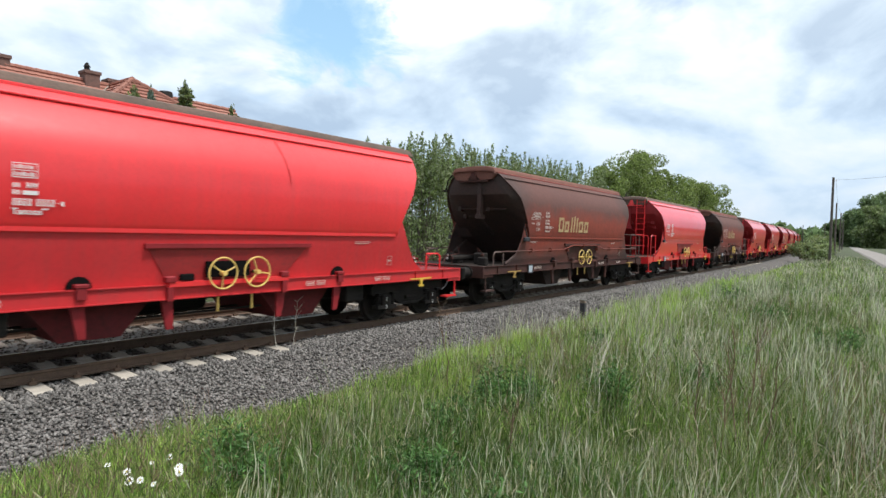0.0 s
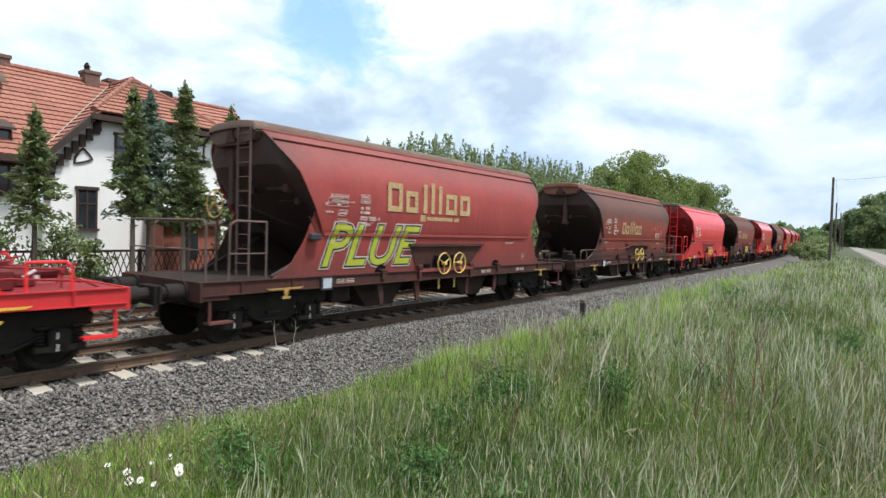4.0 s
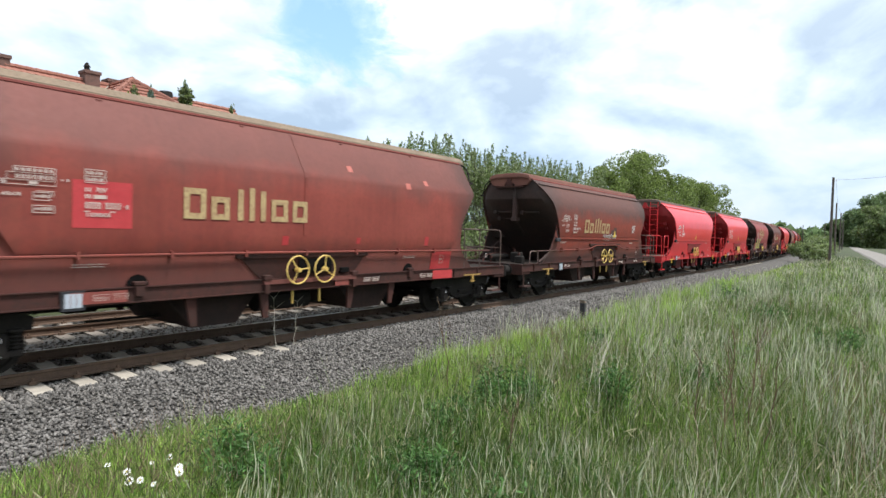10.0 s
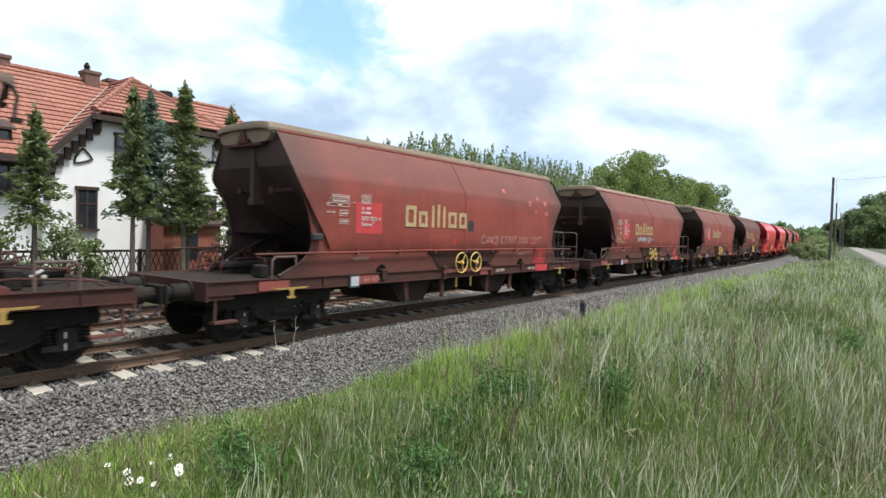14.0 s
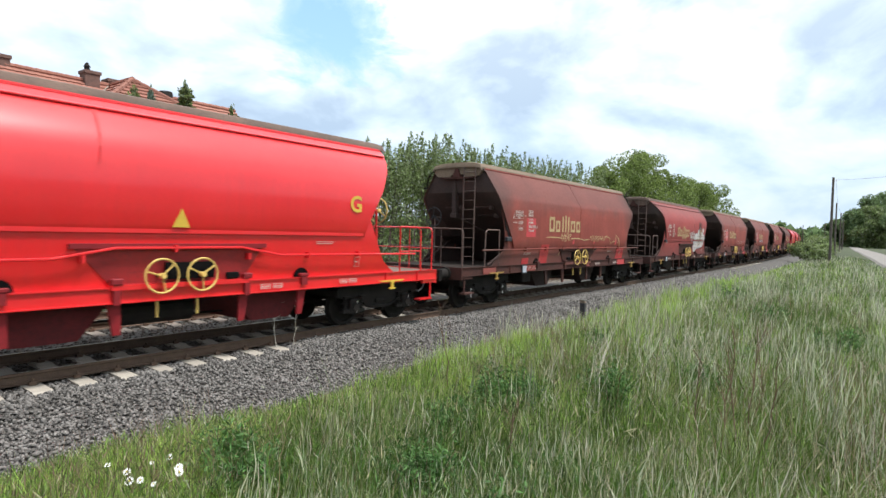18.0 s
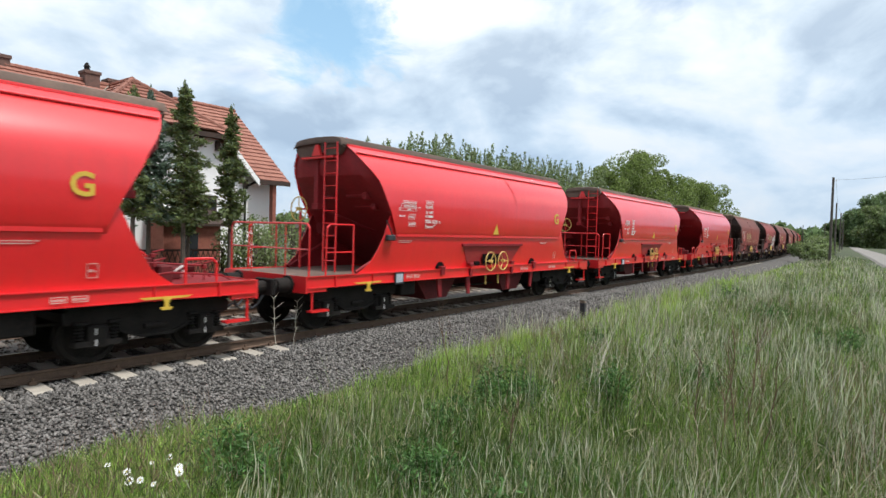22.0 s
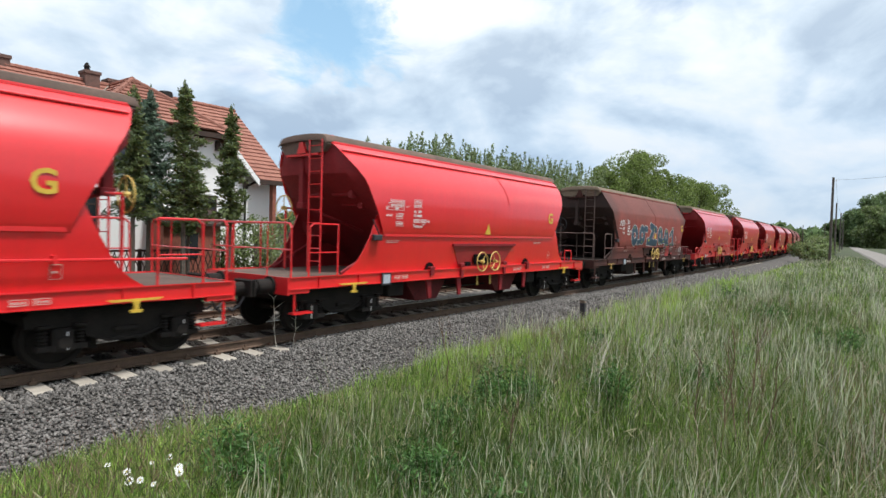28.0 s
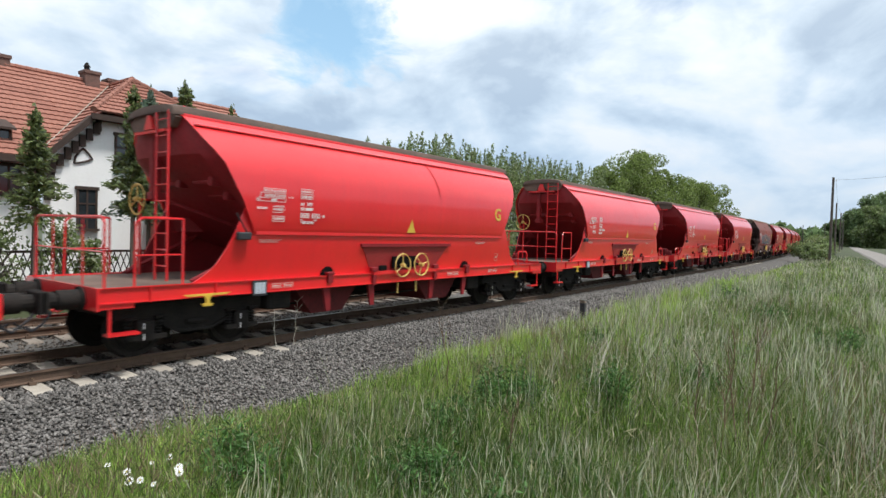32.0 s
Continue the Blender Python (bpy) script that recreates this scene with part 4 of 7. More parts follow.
    rows_r = []
    for i, (f, dz) in enumerate(((-1.02, -0.10), (-1.015, -0.02), (-0.985, 0.0), (-0.33, 0.0), (0.33, 0.0), (0.985, 0.0), (1.015, -0.02), (1.02, -0.10))):
        rows_r.append([(f * (x0 + 0.05), y0 * 1.04 * math.sin(a), z0 - 0.02 + (0.25 + dz) * math.cos(a) ** 0.42 + dz * 0.3) for a in [radians(-88 + 176 * j / n) for j in range(n + 1)]])
    grid_faces(bm, rows_r)
    vs = bm.verts[:]
    g = bmesh.ops.extrude_face_region(bm, geom=bm.faces[:])
    bmesh.ops.translate(bm, verts=[v for v in g["geom"] if isinstance(v, bmesh.types.BMVert)], vec=(0, 0, -0.05))
    RM = M[{"red": "roof", "red_worn": "roof_sandy", "brown": "roof_sandy", "dark": "roof_rust", "crimson": "roof", "red_dull": "roof"}[paint]]
    roof = part("roof", bm, RM, w, "grime-covered curved roof", smooth=35)
    for e in (-1, 1):
        bm = bmesh.new()
        prism(bm, [(y0 * 1.03 * math.sin(a), z0 - 0.06 + 0.2 * math.cos(a)) for a in [radians(-90 + 180 * j / 10) for j in range(11)]] + [(y0 * 0.86, z0 - 0.22), (y0 * 0.3, z0 - 0.25), (y0 * 0.24, z0 - 0.16), (-y0 * 0.24, z0 - 0.16), (-y0 * 0.3, z0 - 0.25), (-y0 * 0.86, z0 - 0.22)], e * (x0 - 0.03), e * (x0 + 0.10), "x")
        cap = part("roof_end", bm, RM, roof)
        bm = bmesh.new()
        prism(bm, [(-0.16, z0 - 0.24), (0.16, z0 - 0.24), (0.05, z0 + 0.02), (-0.05, z0 + 0.02)], e * (x0 + 0.10), e * (x0 + 0.16), "x")
        box(bm, e * (x0 + 0.02), e * (x0 + 0.14), -y0 * 0.7, y0 * 0.7, z0 - 0.30, z0 - 0.25)
        part("drive_bracket", bm, FP, cap)
        if rusty:
            bm = bmesh.new()
            k = 1 if e < 0 else -1
            pipe(bm, [(e * (x0 - 0.05), k * y0 * 0.9, z0 - 0.02), (e * (x0 + 0.10), k * (y0 + 0.08), z0 - 0.06), (e * (x0 + 0.12), k * (y0 + 0.22), z0 - 0.22), (e * (x0 + 0.04), k * (y0 + 0.36), z0 - 0.55)], 0.026)
            box(bm, e * (x0 + 0.0), e * (x0 + 0.14), k * (y0 + 0.32), k * (y0 + 0.40), z0 - 0.60, z0 - 0.54)
            part("roof_lever", bm, M["steel_dark"], roof, "dark bent roof lever")
    return w


# sooty end walls, their overhang shade mixed into the dark colour
M["end_grime_shade"] = mat("sooty_shaded_end", [(0.036, 0.022, 0.019), (0.058, 0.028, 0.023), (0.028, 0.021, 0.02)], 0.8, scale=1.2, fine=14, bump=0.06)
# dirt on the hoppers, darkened for the shade under the wagon
M["hopper_grime_shade"] = mat("dirty_shaded_hopper", [(0.026, 0.016, 0.014), (0.042, 0.021, 0.018), (0.02, 0.016, 0.015)], 0.85, scale=1.6, fine=14, bump=0.06, spec=0.3)
M["rail_grime"] = mat("grimy_handrail", [(0.10, 0.07, 0.06), (0.15, 0.09, 0.075), (0.07, 0.055, 0.05)], 0.75, scale=3, fine=30, bump=0.03)
# dirty red, likewise darkened for the underside's shade
M["red_dirt_shade"] = mat("dirty_shaded_red", [(0.105, 0.013, 0.015), (0.14, 0.015, 0.017), (0.055, 0.015, 0.015)], 0.75, scale=1.6, fine=14, bump=0.05, spec=0.3)
M["red_shade"] = mat("red_paint_shaded", [(0.27, 0.016, 0.018), (0.34, 0.022, 0.022), (0.18, 0.022, 0.022)], 0.55, scale=1.5, fine=18, bump=0.03)


# ---- markings on the wagons (visible side only; q = -1 on a wagon whose platform leads) ----
def text_mesh(body, size, material, spacing=1.0, bold=0.0, slant=0.0):
    c = bpy.data.curves.new("lettering", "FONT")
    c.body, c.size, c.space_character, c.offset, c.extrude = body, size, spacing, bold, 0.003
    c.resolution_u, c.shear = 3, slant
    c.align_x, c.align_y = "CENTER", "CENTER"
    ob = bpy.data.objects.new("lettering", c)
    scene.collection.objects.link(ob)
    dg = bpy.context.evaluated_depsgraph_get()
    me = bpy.data.meshes.new_from_object(ob.evaluated_get(dg))
    scene.collection.objects.unlink(ob)
    bpy.data.objects.remove(ob)
    me.materials.clear()
    me.materials.append(material)
    return me


def put(w, q, kind, x, z, me, name, label="", z_tilt=None, zoff=0.0):
    """Lays a flat mesh drawn in its own x, y on the near side, x metres ahead of the middle in the way of the train."""
    y = face(kind, z) + zoff if z > 1.3 else 1.48 + zoff
    d = 0.1
    lean = math.degrees(math.atan2(face(kind, z + d) - face(kind, z - d), 2 * d)) if z > 1.3 else 0
    m = pose(x, -y, z, 90 + lean, 0, 0)
    if q < 0:
        m = Matrix.Rotation(math.pi, 4, "Z") @ m
    ob = part(name, me, None, w, label, at=m)
    if name in ("number_print", "loading_table", "small_print", "frame_print", "revision_box", "lettering_block"):
        ob["kind"] = "stuff"
    return ob


def wrap(w, q, kind, x, z, me, name, label="", off=0.0):
    """Paint that follows the bends of the hopper's near side."""
    bm = bmesh.new()
    bm.from_mesh(me)
    levels = [r[0] for r in side_rows(kind)] + [1.3]
    for lv in levels:
        bmesh.ops.bisect_plane(bm, geom=bm.verts[:] + bm.edges[:] + bm.faces[:], plane_co=(0, lv - z, 0), plane_no=(0, 1, 0))
    turn = 1 if q > 0 else -1
    for v in bm.verts:
        zz = z + v.co.y
        v.co = (turn * (x + v.co.x), -turn * (face(kind, zz) - 0.009 + off + 0.3 * v.co.z), zz)
    return part(name, finish(name, bm, me.materials[0]), None, w, label)


def bars_mesh(name, rects, material):
    """Flat raised bars: rects of (x0, x1, y0, y1)."""
    bm = bmesh.new()
    for x0, x1, y0, y1 in rects:
        box(bm, x0, x1, y0, y1, -0.002, 0.003)
    return finish(name, bm, material)


def words(rs, x0, x1, y, h, gap=0.016):
    """A row of small bars in place of small print."""
    out, x = [], x0
    while x < x1 - 0.02:
        n = rs.uniform(0.018, 0.045)
        out.append((x, min(x + n, x1), y, y + h * rs.choice([0.8, 1.0])))
        x += n + gap
    return out


def frame_rects(x0, x1, y0, y1, t=0.009):
    return [(x0, x1, y0, y0 + t), (x0, x1, y1 - t, y1), (x0, x0 + t, y0, y1), (x1 - t, x1, y0, y1)]


def info_rects():
    rs = random.Random(3)
    out = frame_rects(-0.22, 0.34, 0.235, 0.335, 0.010) + frame_rects(-0.30, 0.34, 0.125, 0.243, 0.010) + frame_rects(-0.38, 0.34, 0.055, 0.133, 0.010)
    for k in range(7):
        x = -0.19 + 0.075 * k
        out += [(x, x + 0.04, 0.26, 0.31), (x, x + 0.018, 0.15, 0.215), (x + 0.03, x + 0.048, 0.15, 0.215)]
    out += [(-0.35, -0.31, 0.075, 0.115), (-0.02, 0.10, 0.075, 0.115)]
    out += words(rs, 0.42, 0.56, 0.15, 0.04, 0.05) + words(rs, -0.36, -0.12, -0.11, 0.05, 0.02)
    out += frame_rects(0.03, 0.27, -0.17, -0.04, 0.011) + [(0.08, 0.32, -0.03, -0.019), (0.30, 0.31, -0.12, -0.02)] + words(rs, 0.07, 0.24, -0.125, 0.05)
    out += frame_rects(0.03, 0.33, -0.36, -0.24, 0.011) + words(rs, 0.07, 0.30, -0.32, 0.05)
    return out


def number_rects():
    rs = random.Random(4)
    out = frame_rects(-0.15, 0.16, 0.15, 0.36, 0.011) + [(-0.15, 0.16, 0.25, 0.26)] + words(rs, -0.12, 0.14, 0.28, 0.055, 0.02) + words(rs, -0.12, 0.14, 0.175, 0.055, 0.02)
    for y, n in ((0.04, 4), (-0.06, 5), (-0.20, 8)):
        for i in range(n):
            if n < 8 and i < 2:
                x = -0.14 + i * 0.05
                out.append((x, x + 0.03, y - 0.03, y + 0.034))
            elif n == 8:
                x = -0.14 + i * 0.062 + (0.045 if i > 3 else 0)
                out += [(x, x + 0.014, y - 0.045, y + 0.055), (x + 0.028, x + 0.042, y - 0.045, y + 0.055), (x + 0.014, x + 0.028, y + 0.041, y + 0.055), (x + 0.014, x + 0.028, y - 0.045, y - 0.031)]
    out += [(0.42, 0.45, -0.20, -0.19), (0.47, 0.505, -0.235, -0.165), (-0.02, 0.17, -0.09, -0.03)] + words(rs, 0.22, 0.30, -0.30, 0.03)
    return out


def triangle_mesh():
    bm = bmesh.new()
    g = [bm.verts.new(p) for p in ((-0.155, -0.15, 0.003), (0.155, -0.15, 0.003), (0, 0.17, 0.003))]
    b = [bm.verts.new(p) for p in ((-0.155, -0.15, -0.003), (0.155, -0.15, -0.003), (0, 0.17, -0.003))]
    bm.faces.new(g)
    bm.faces.new(b[::-1])
    for i in range(3):
        bm.faces.new((g[i], b[i], b[(i + 1) % 3], g[(i + 1) % 3]))
    return finish("warning_triangle", bm, M["yellow"])


MARK = {}


def mark_meshes():
    MARK["info"] = bars_mesh("loading_table", [tuple(0.9 * v for v in r) for r in info_rects()], M["white"])
    MARK["number"] = bars_mesh("wagon_number", [tuple(0.95 * v for v in r) for r in number_rects()], M["white"])
    MARK["small"] = bars_mesh("small_print", words(random.Random(5), -0.26, 0.26, 0.012, 0.014, 0.008) + words(random.Random(6), -0.26, 0.2, -0.026, 0.014, 0.008), M["faint_print"])
    MARK["frame"] = bars_mesh("frame_print", frame_rects(-0.24, -0.02, -0.045, 0.045) + words(random.Random(7), -0.21, -0.05, -0.022, 0.044) + frame_rects(0.04, 0.26, -0.045, 0.045) + words(random.Random(8), 0.07, 0.23, -0.022, 0.044), M["faint_print"])
    MARK["box"] = bars_mesh("revision_box", frame_rects(-0.08, 0.08, -0.11, 0.11, 0.007) + words(random.Random(9), -0.05, 0.05, -0.02, 0.04), M["faint_print"])
    MARK["info_f"] = bars_mesh("loading_table", [tuple(0.9 * v for v in r) for r in info_rects()], M["faint_print"])
    MARK["number_f"] = bars_mesh("wagon_number", [tuple(0.95 * v for v in r) for r in number_rects()], M["faint_print"])
    for k, mt in (("", "white"), ("_f", "faint_print")):
        MARK["class" + k] = text_mesh("Tanoos", 0.12, M[mt], bold=0.002)
        MARK["riv" + k] = text_mesh("RIV", 0.10, M[mt], bold=0.002)
    MARK["tri"] = triangle_mesh()
    MARK["g"] = text_mesh("G", 0.49, M["yellow"], bold=0.012)
    # brand name as plain upright blocks in the lettering's colour
    bm = bmesh.new()
    for x, wd, hh in ((0, 0.40, 0.52), (0.50, 0.35, 0.40), (1.02, 0.11, 0.56), (1.26, 0.11, 0.60), (1.50, 0.11, 0.56), (1.74, 0.38, 0.42), (2.24, 0.36, 0.42)):
        t = 0.10 if wd > 0.2 else 0.055
        for x0, x1, y0, y1 in ((0, t, 0, hh), (wd - t, wd, 0, hh)) + (((t, wd - t, 0, t), (t, wd - t, hh - t, hh)) if wd > 0.2 else ()):
            box(bm, -1.34 + x + x0, -1.34 + x + x1, -0.25 + y0, -0.25 + y1, -0.002, 0.003)
    big = bm.copy()
    bmesh.ops.scale(big, vec=(1.3, 1.3, 1.0), verts=big.verts[:])
    MARK["name"] = finish("lettering_block", bm, M["cream"])
    MARK["big_name"] = finish("lettering_block", big, M["cream"])


mark_meshes()


def mark_wagon(w, q, kind, look_):
    sh = 0.0 if kind == "std" else -0.75
    put(w, q, kind, -4.06 + sh, 2.68, MARK["info_f" if "B" in look_ else "info"], "loading_table")
    put(w, q, kind, -3.24 + sh, 2.68, MARK["number_f" if "B" in look_ else "number"], "number_print")
    put(w, q, kind, -3.20 + sh, 2.365, MARK["class_f" if "B" in look_ else "class"], "class_lettering")
    put(w, q, kind, -3.15 + sh, 2.72, MARK["riv_f" if "B" in look_ else "riv"], "exchange_lettering")
    put(w, q, kind, -4.0, 1.98 if kind == "std" else 1.6, MARK["small"], "small_print")
    put(w, q, kind, 3.3, 1.95 if kind == "std" else 1.6, MARK["small"], "small_print")
    put(w, q, kind, -3.75, 1.12, MARK["frame"], "frame_print")
    put(w, q, kind, 1.9, 1.12, MARK["frame"], "frame_print")
    put(w, q, kind, 3.9, 1.12, MARK["frame"], "frame_print")
    put(w, q, kind, 4.25 if kind == "std" else 4.6, 1.52, MARK["box"], "revision_box")
    if "T" in look_:
        put(w, q, kind, 0.95 if "B" in look_ else 0.08 if "n" not in look_ else -0.11, 2.35, MARK["tri"], "warning_triangle", "yellow warning triangle")
    if "G" in look_:
        put(w, q, kind, (3.5 if "n" in look_ else 4.05) if kind == "std" else 5.22, 2.78, MARK["g"], "letter_g", "yellow capital letter G")
    if "B" in look_:
        put(w, q, kind, (-0.75 if "H" in look_ else -0.98) if kind == "std" else -1.28, 3.02 if "H" in look_ else 2.60, MARK["big_name" if "H" in look_ else "name"], "lettering_block", "cream lettering blocks")

# ---- sleepers, fastenings, stones ----
def make_sleepers():
    bm = bmesh.new()
    prism(bm, [(-1.30, -0.40), (-1.30, -0.235), (-1.26, -0.20), (-0.50, -0.182), (-0.40, -0.21), (0.40, -0.21), (0.50, -0.182), (1.26, -0.20), (1.30, -0.235), (1.30, -0.40)], -0.13, 0.13, "x")
    sl = finish("sleeper", bm, M["sleeper"])
    bm = bmesh.new()
    for s in (-0.7535, 0.7535):
        for e in (-0.105, 0.105):
            box(bm, -0.05, 0.05, s + e - 0.03, s + e + 0.03, -0.185, -0.135)
            rod(bm, (0, s + e, -0.15), (0, s + e, -0.085), 0.02, 6)
    clip = finish("fastening", bm, M["rail"])
    # the far track's sleepers get a darker concrete colour
    old = sl.copy()
    old.materials[0] = M["sleeper_far"]
    for base, mesh in ((0.0, sl), (4.0, old)):
        tr = thing("track", "concrete sleepers with rusty rail fastenings in grey ballast", "railway track", "the two tracks", "structure")
        for i in range(-9, 118):
            s = -1.6315 + 0.6 * i
            m = at_line(s, base)
            part("sleeper", mesh, None, tr, at=m)
            part("fastening", clip, None, tr, at=m)


def stones(name, n, s0, s1, l0, l1, size, zf, seed, material="ballast", label="loose grey crushed stones beside the tracks"):
    rs = np.random.RandomState(seed)
    s, la = rs.uniform(s0, s1, n), rs.uniform(l0, l1, n)
    # the bare sleeper ends stay clear
    bare = np.abs((s + 1.9315) % 0.6 - 0.3) < 0.15
    keep = ~(bare & (((la > -1.34) & (la < -0.8) & (s < 3.0)) | ((np.abs(la) < 0.66) & (np.random.RandomState(seed + 50).uniform(0, 1, n) < 0.9))))
    s, la = s[keep], la[keep]
    n = len(s)
    x, y = lines_np(s, la)
    z = zf(s, la) + rs.uniform(-0.012, 0.02, n)
    base = np.array([(1, 0, 0), (0, 1, 0), (-1, 0, 0), (0, -1, 0), (0, 0, 1), (0, 0, -1)], float)
    v = base[None] * rs.uniform(0.55, 1.25, (n, 6, 1)) * (size * rs.uniform(0.6, 1.35, n))[:, None, None]
    v[:, :, 2] *= 0.75
    v += rs.normal(0, size * 0.18, v.shape)
    a = rs.uniform(0, 6.28, n)
    c, d = np.cos(a)[:, None], np.sin(a)[:, None]
    t = rs.uniform(-0.6, 0.6, n)[:, None]
    vx, vy, vz = v[:, :, 0], v[:, :, 1], v[:, :, 2]
    vx, vz = vx * np.cos(t) - vz * np.sin(t), vx * np.sin(t) + vz * np.cos(t)
    v = np.stack([vx * c - vy * d + x[:, None], vx * d + vy * c + y[:, None], vz + z[:, None]], -1)
    f = np.array([(0, 1, 4), (1, 2, 4), (2, 3, 4), (3, 0, 4), (1, 0, 5), (2, 1, 5), (3, 2, 5), (0, 3, 5)])
    idx = (np.arange(n)[:, None, None] * 6 + f[None]).ravel()
    ob = new(name, raw_mesh(name, v.reshape(-1, 3), idx, 3, M[material]))
    return tagged(ob, label, "ballast", kind="stuff")


def shoulder(s, la):
    z = np.interp(la, [-4.1, -3.6, -3.1, -1.75, -1.2, 0], [-0.62, -0.575, -0.51, -0.235, -0.22, -0.22])
    return z + np.interp(s, [2.8, 3.6], [0.0, 0.04]) * np.interp(la, [-2.6, -1.5], [0.0, 1.0])


make_sleepers()
stones("ballast_stones", 52000, -7, 14, -4.0, -0.86, 0.031, shoulder, 1)
stones("ballast_stones", 34000, 13.5, 48, -3.9, -0.86, 0.043, shoulder, 2)
stones("ballast_stones", 9000, 3.2, 20, -1.75, -0.86, 0.03, lambda s, la: shoulder(s, la) + 0.02, 5)
stones("oily_ballast_stones", 16000, -7, 14, -0.66, 1.6, 0.034, lambda s, la: -0.24 + 0 * s, 3, "ballast_oily_shade", "oily crushed stones between the rails, train's shade in their colour")
stones("old_ballast_stones", 12000, -7, 12, 1.6, 6.5, 0.038, lambda s, la: -0.235 + 0 * s, 4, "ballast_far_shade", "brown crushed stones round the far track, shade in their colour")


# ---- foliage ----
def leaf_quads(name, pts, size, material, seed, stretch=1.6, up=0.0, dirs=None):
    """One small quad a leaf, freely turned."""
    rs = np.random.RandomState(seed)
    n = len(pts)
    a = rs.normal(0, 1, (n, 3)) if dirs is None else dirs + rs.normal(0, 0.45, (n, 3))
    a[:, 2] += up
    a /= np.linalg.norm(a, axis=1)[:, None] + 1e-9
    b = np.cross(a, rs.normal(0, 1, (n, 3)))
    b /= np.linalg.norm(b, axis=1)[:, None] + 1e-9
    sz = size * rs.uniform(0.6, 1.3, n)[:, None]
    a, b = a * sz * stretch / 2, b * sz / 2
    v = np.stack([pts - a, pts + b * 0.8, pts + a, pts - b * 0.8], 1).reshape(-1, 3)
    return raw_mesh(name, v, np.arange(4 * n), 4, material)


def limb(bm, a, b, r0, r1):
    rod(bm, a, b, r0, 6, r1)


def clump_tree(at, h, r, seed, material, label, n=5000, leaf=0.2, trunk=0.3, crown_low=0.25, name="tree", squash=1.0):
    """A tapered trunk with limbs and a crown of leaf clumps round the limb ends."""
    rs = np.random.RandomState(seed)
    t = thing(name, label, name.replace("_", " "), at=pose(*at, 0, 0, rs.uniform(0, 360)))
    bm = bmesh.new()
    limb(bm, (0, 0, -0.2), (0, 0, h * 0.45), r * 0.055 + 0.05, r * 0.04 + 0.03)
    limb(bm, (0, 0, h * 0.45), (0.1, 0.1, h * 0.85), r * 0.04 + 0.03, 0.02)
    centres = []
    for k in range(38):
        a = rs.uniform(0, 6.28)
        f = rs.uniform(0, 0.85) ** 0.6
        zz = rs.uniform(crown_low, 0.97)
        lim = math.sin(math.pi * min(max((zz - crown_low) / (1.02 - crown_low), 0.08), 0.95)) ** 0.6
        c = np.array([math.cos(a) * r * f * lim, math.sin(a) * r * f * lim * squash, h * zz])
        centres.append(c)
        if k % 2 == 0:
            st = h * min(0.42, zz * 0.55)
            limb(bm, (0, 0, st), tuple(c), 0.03 + r * 0.012, 0.012)
    part("trunk", bm, M["bark"], t)
    centres = np.array(centres)
    pick = rs.randint(0, len(centres), n)
    rad = rs.uniform(0.28, 0.48, len(centres)) * r
    d = rs.normal(0, 1, (n, 3))
    d /= np.linalg.norm(d, axis=1)[:, None]
    p = centres[pick] + d * (rad[pick] * rs.uniform(0.35, 1.0, n) ** 0.5)[:, None] * np.array([1, 1, 0.8])
    p = p[p[:, 2] > 0.1]
    part("crown", leaf_quads("crown", p, leaf, material, seed + 1), None, t)
    return t


def shoot_bush(at, h, r, seed, material, label, n=14000, leaf=0.095, shoots=80, name="tree"):
    """A dense leafy column whose upright shoots end in short loose points (willow thicket)."""
    rs = np.random.RandomState(seed)
    t = thing(name, label, name.replace("_", " "), at=pose(*at, 0, 0, rs.uniform(0, 360)))
    bm = bmesh.new()
    pts = []
    for k in range(shoots):
        a, f = rs.uniform(0, 6.28), rs.uniform(0, 1) ** 0.5
        b = np.array([math.cos(a) * r * f * 0.5, math.sin(a) * r * f * 0.5, -0.1])
        hh = h * rs.uniform(0.74, 1.07) * (1 - 0.06 * f)
        e = np.array([math.cos(a) * r * f + rs.normal(0, 0.2), math.sin(a) * r * f + rs.normal(0, 0.2), hh])
        if k % 3 == 0:
            limb(bm, tuple(b), tuple(e), 0.03 + 0.003 * h, 0.008)
        m = n // (2 * shoots)
        q = 1.03 - 0.30 * rs.uniform(0, 1, m)
        w = (1.03 - q) * 0.85 + 0.02
        pts.append(b + (e - b) * q[:, None] + rs.normal(0, 1, (m, 3)) * w[:, None] * np.array([1.0, 1.0, 0.5]))
    part("trunk", bm, M["bark"], t)
    m = n // 2
    a, f = rs.uniform(0, 6.28, m), rs.uniform(0, 1, m) ** 0.4
    z = rs.uniform(0.02, 0.80, m) * h
    pts.append(np.stack([np.cos(a) * r * f * 1.15, np.sin(a) * r * f * 1.15, z], -1) + rs.normal(0, 0.15, (m, 3)))
    p = np.concatenate(pts)
    p = p[p[:, 2] > 0.05]
    part("crown", leaf_quads("crown", p, leaf, material, seed + 1, 2.4, 0.8), None, t)
    return t


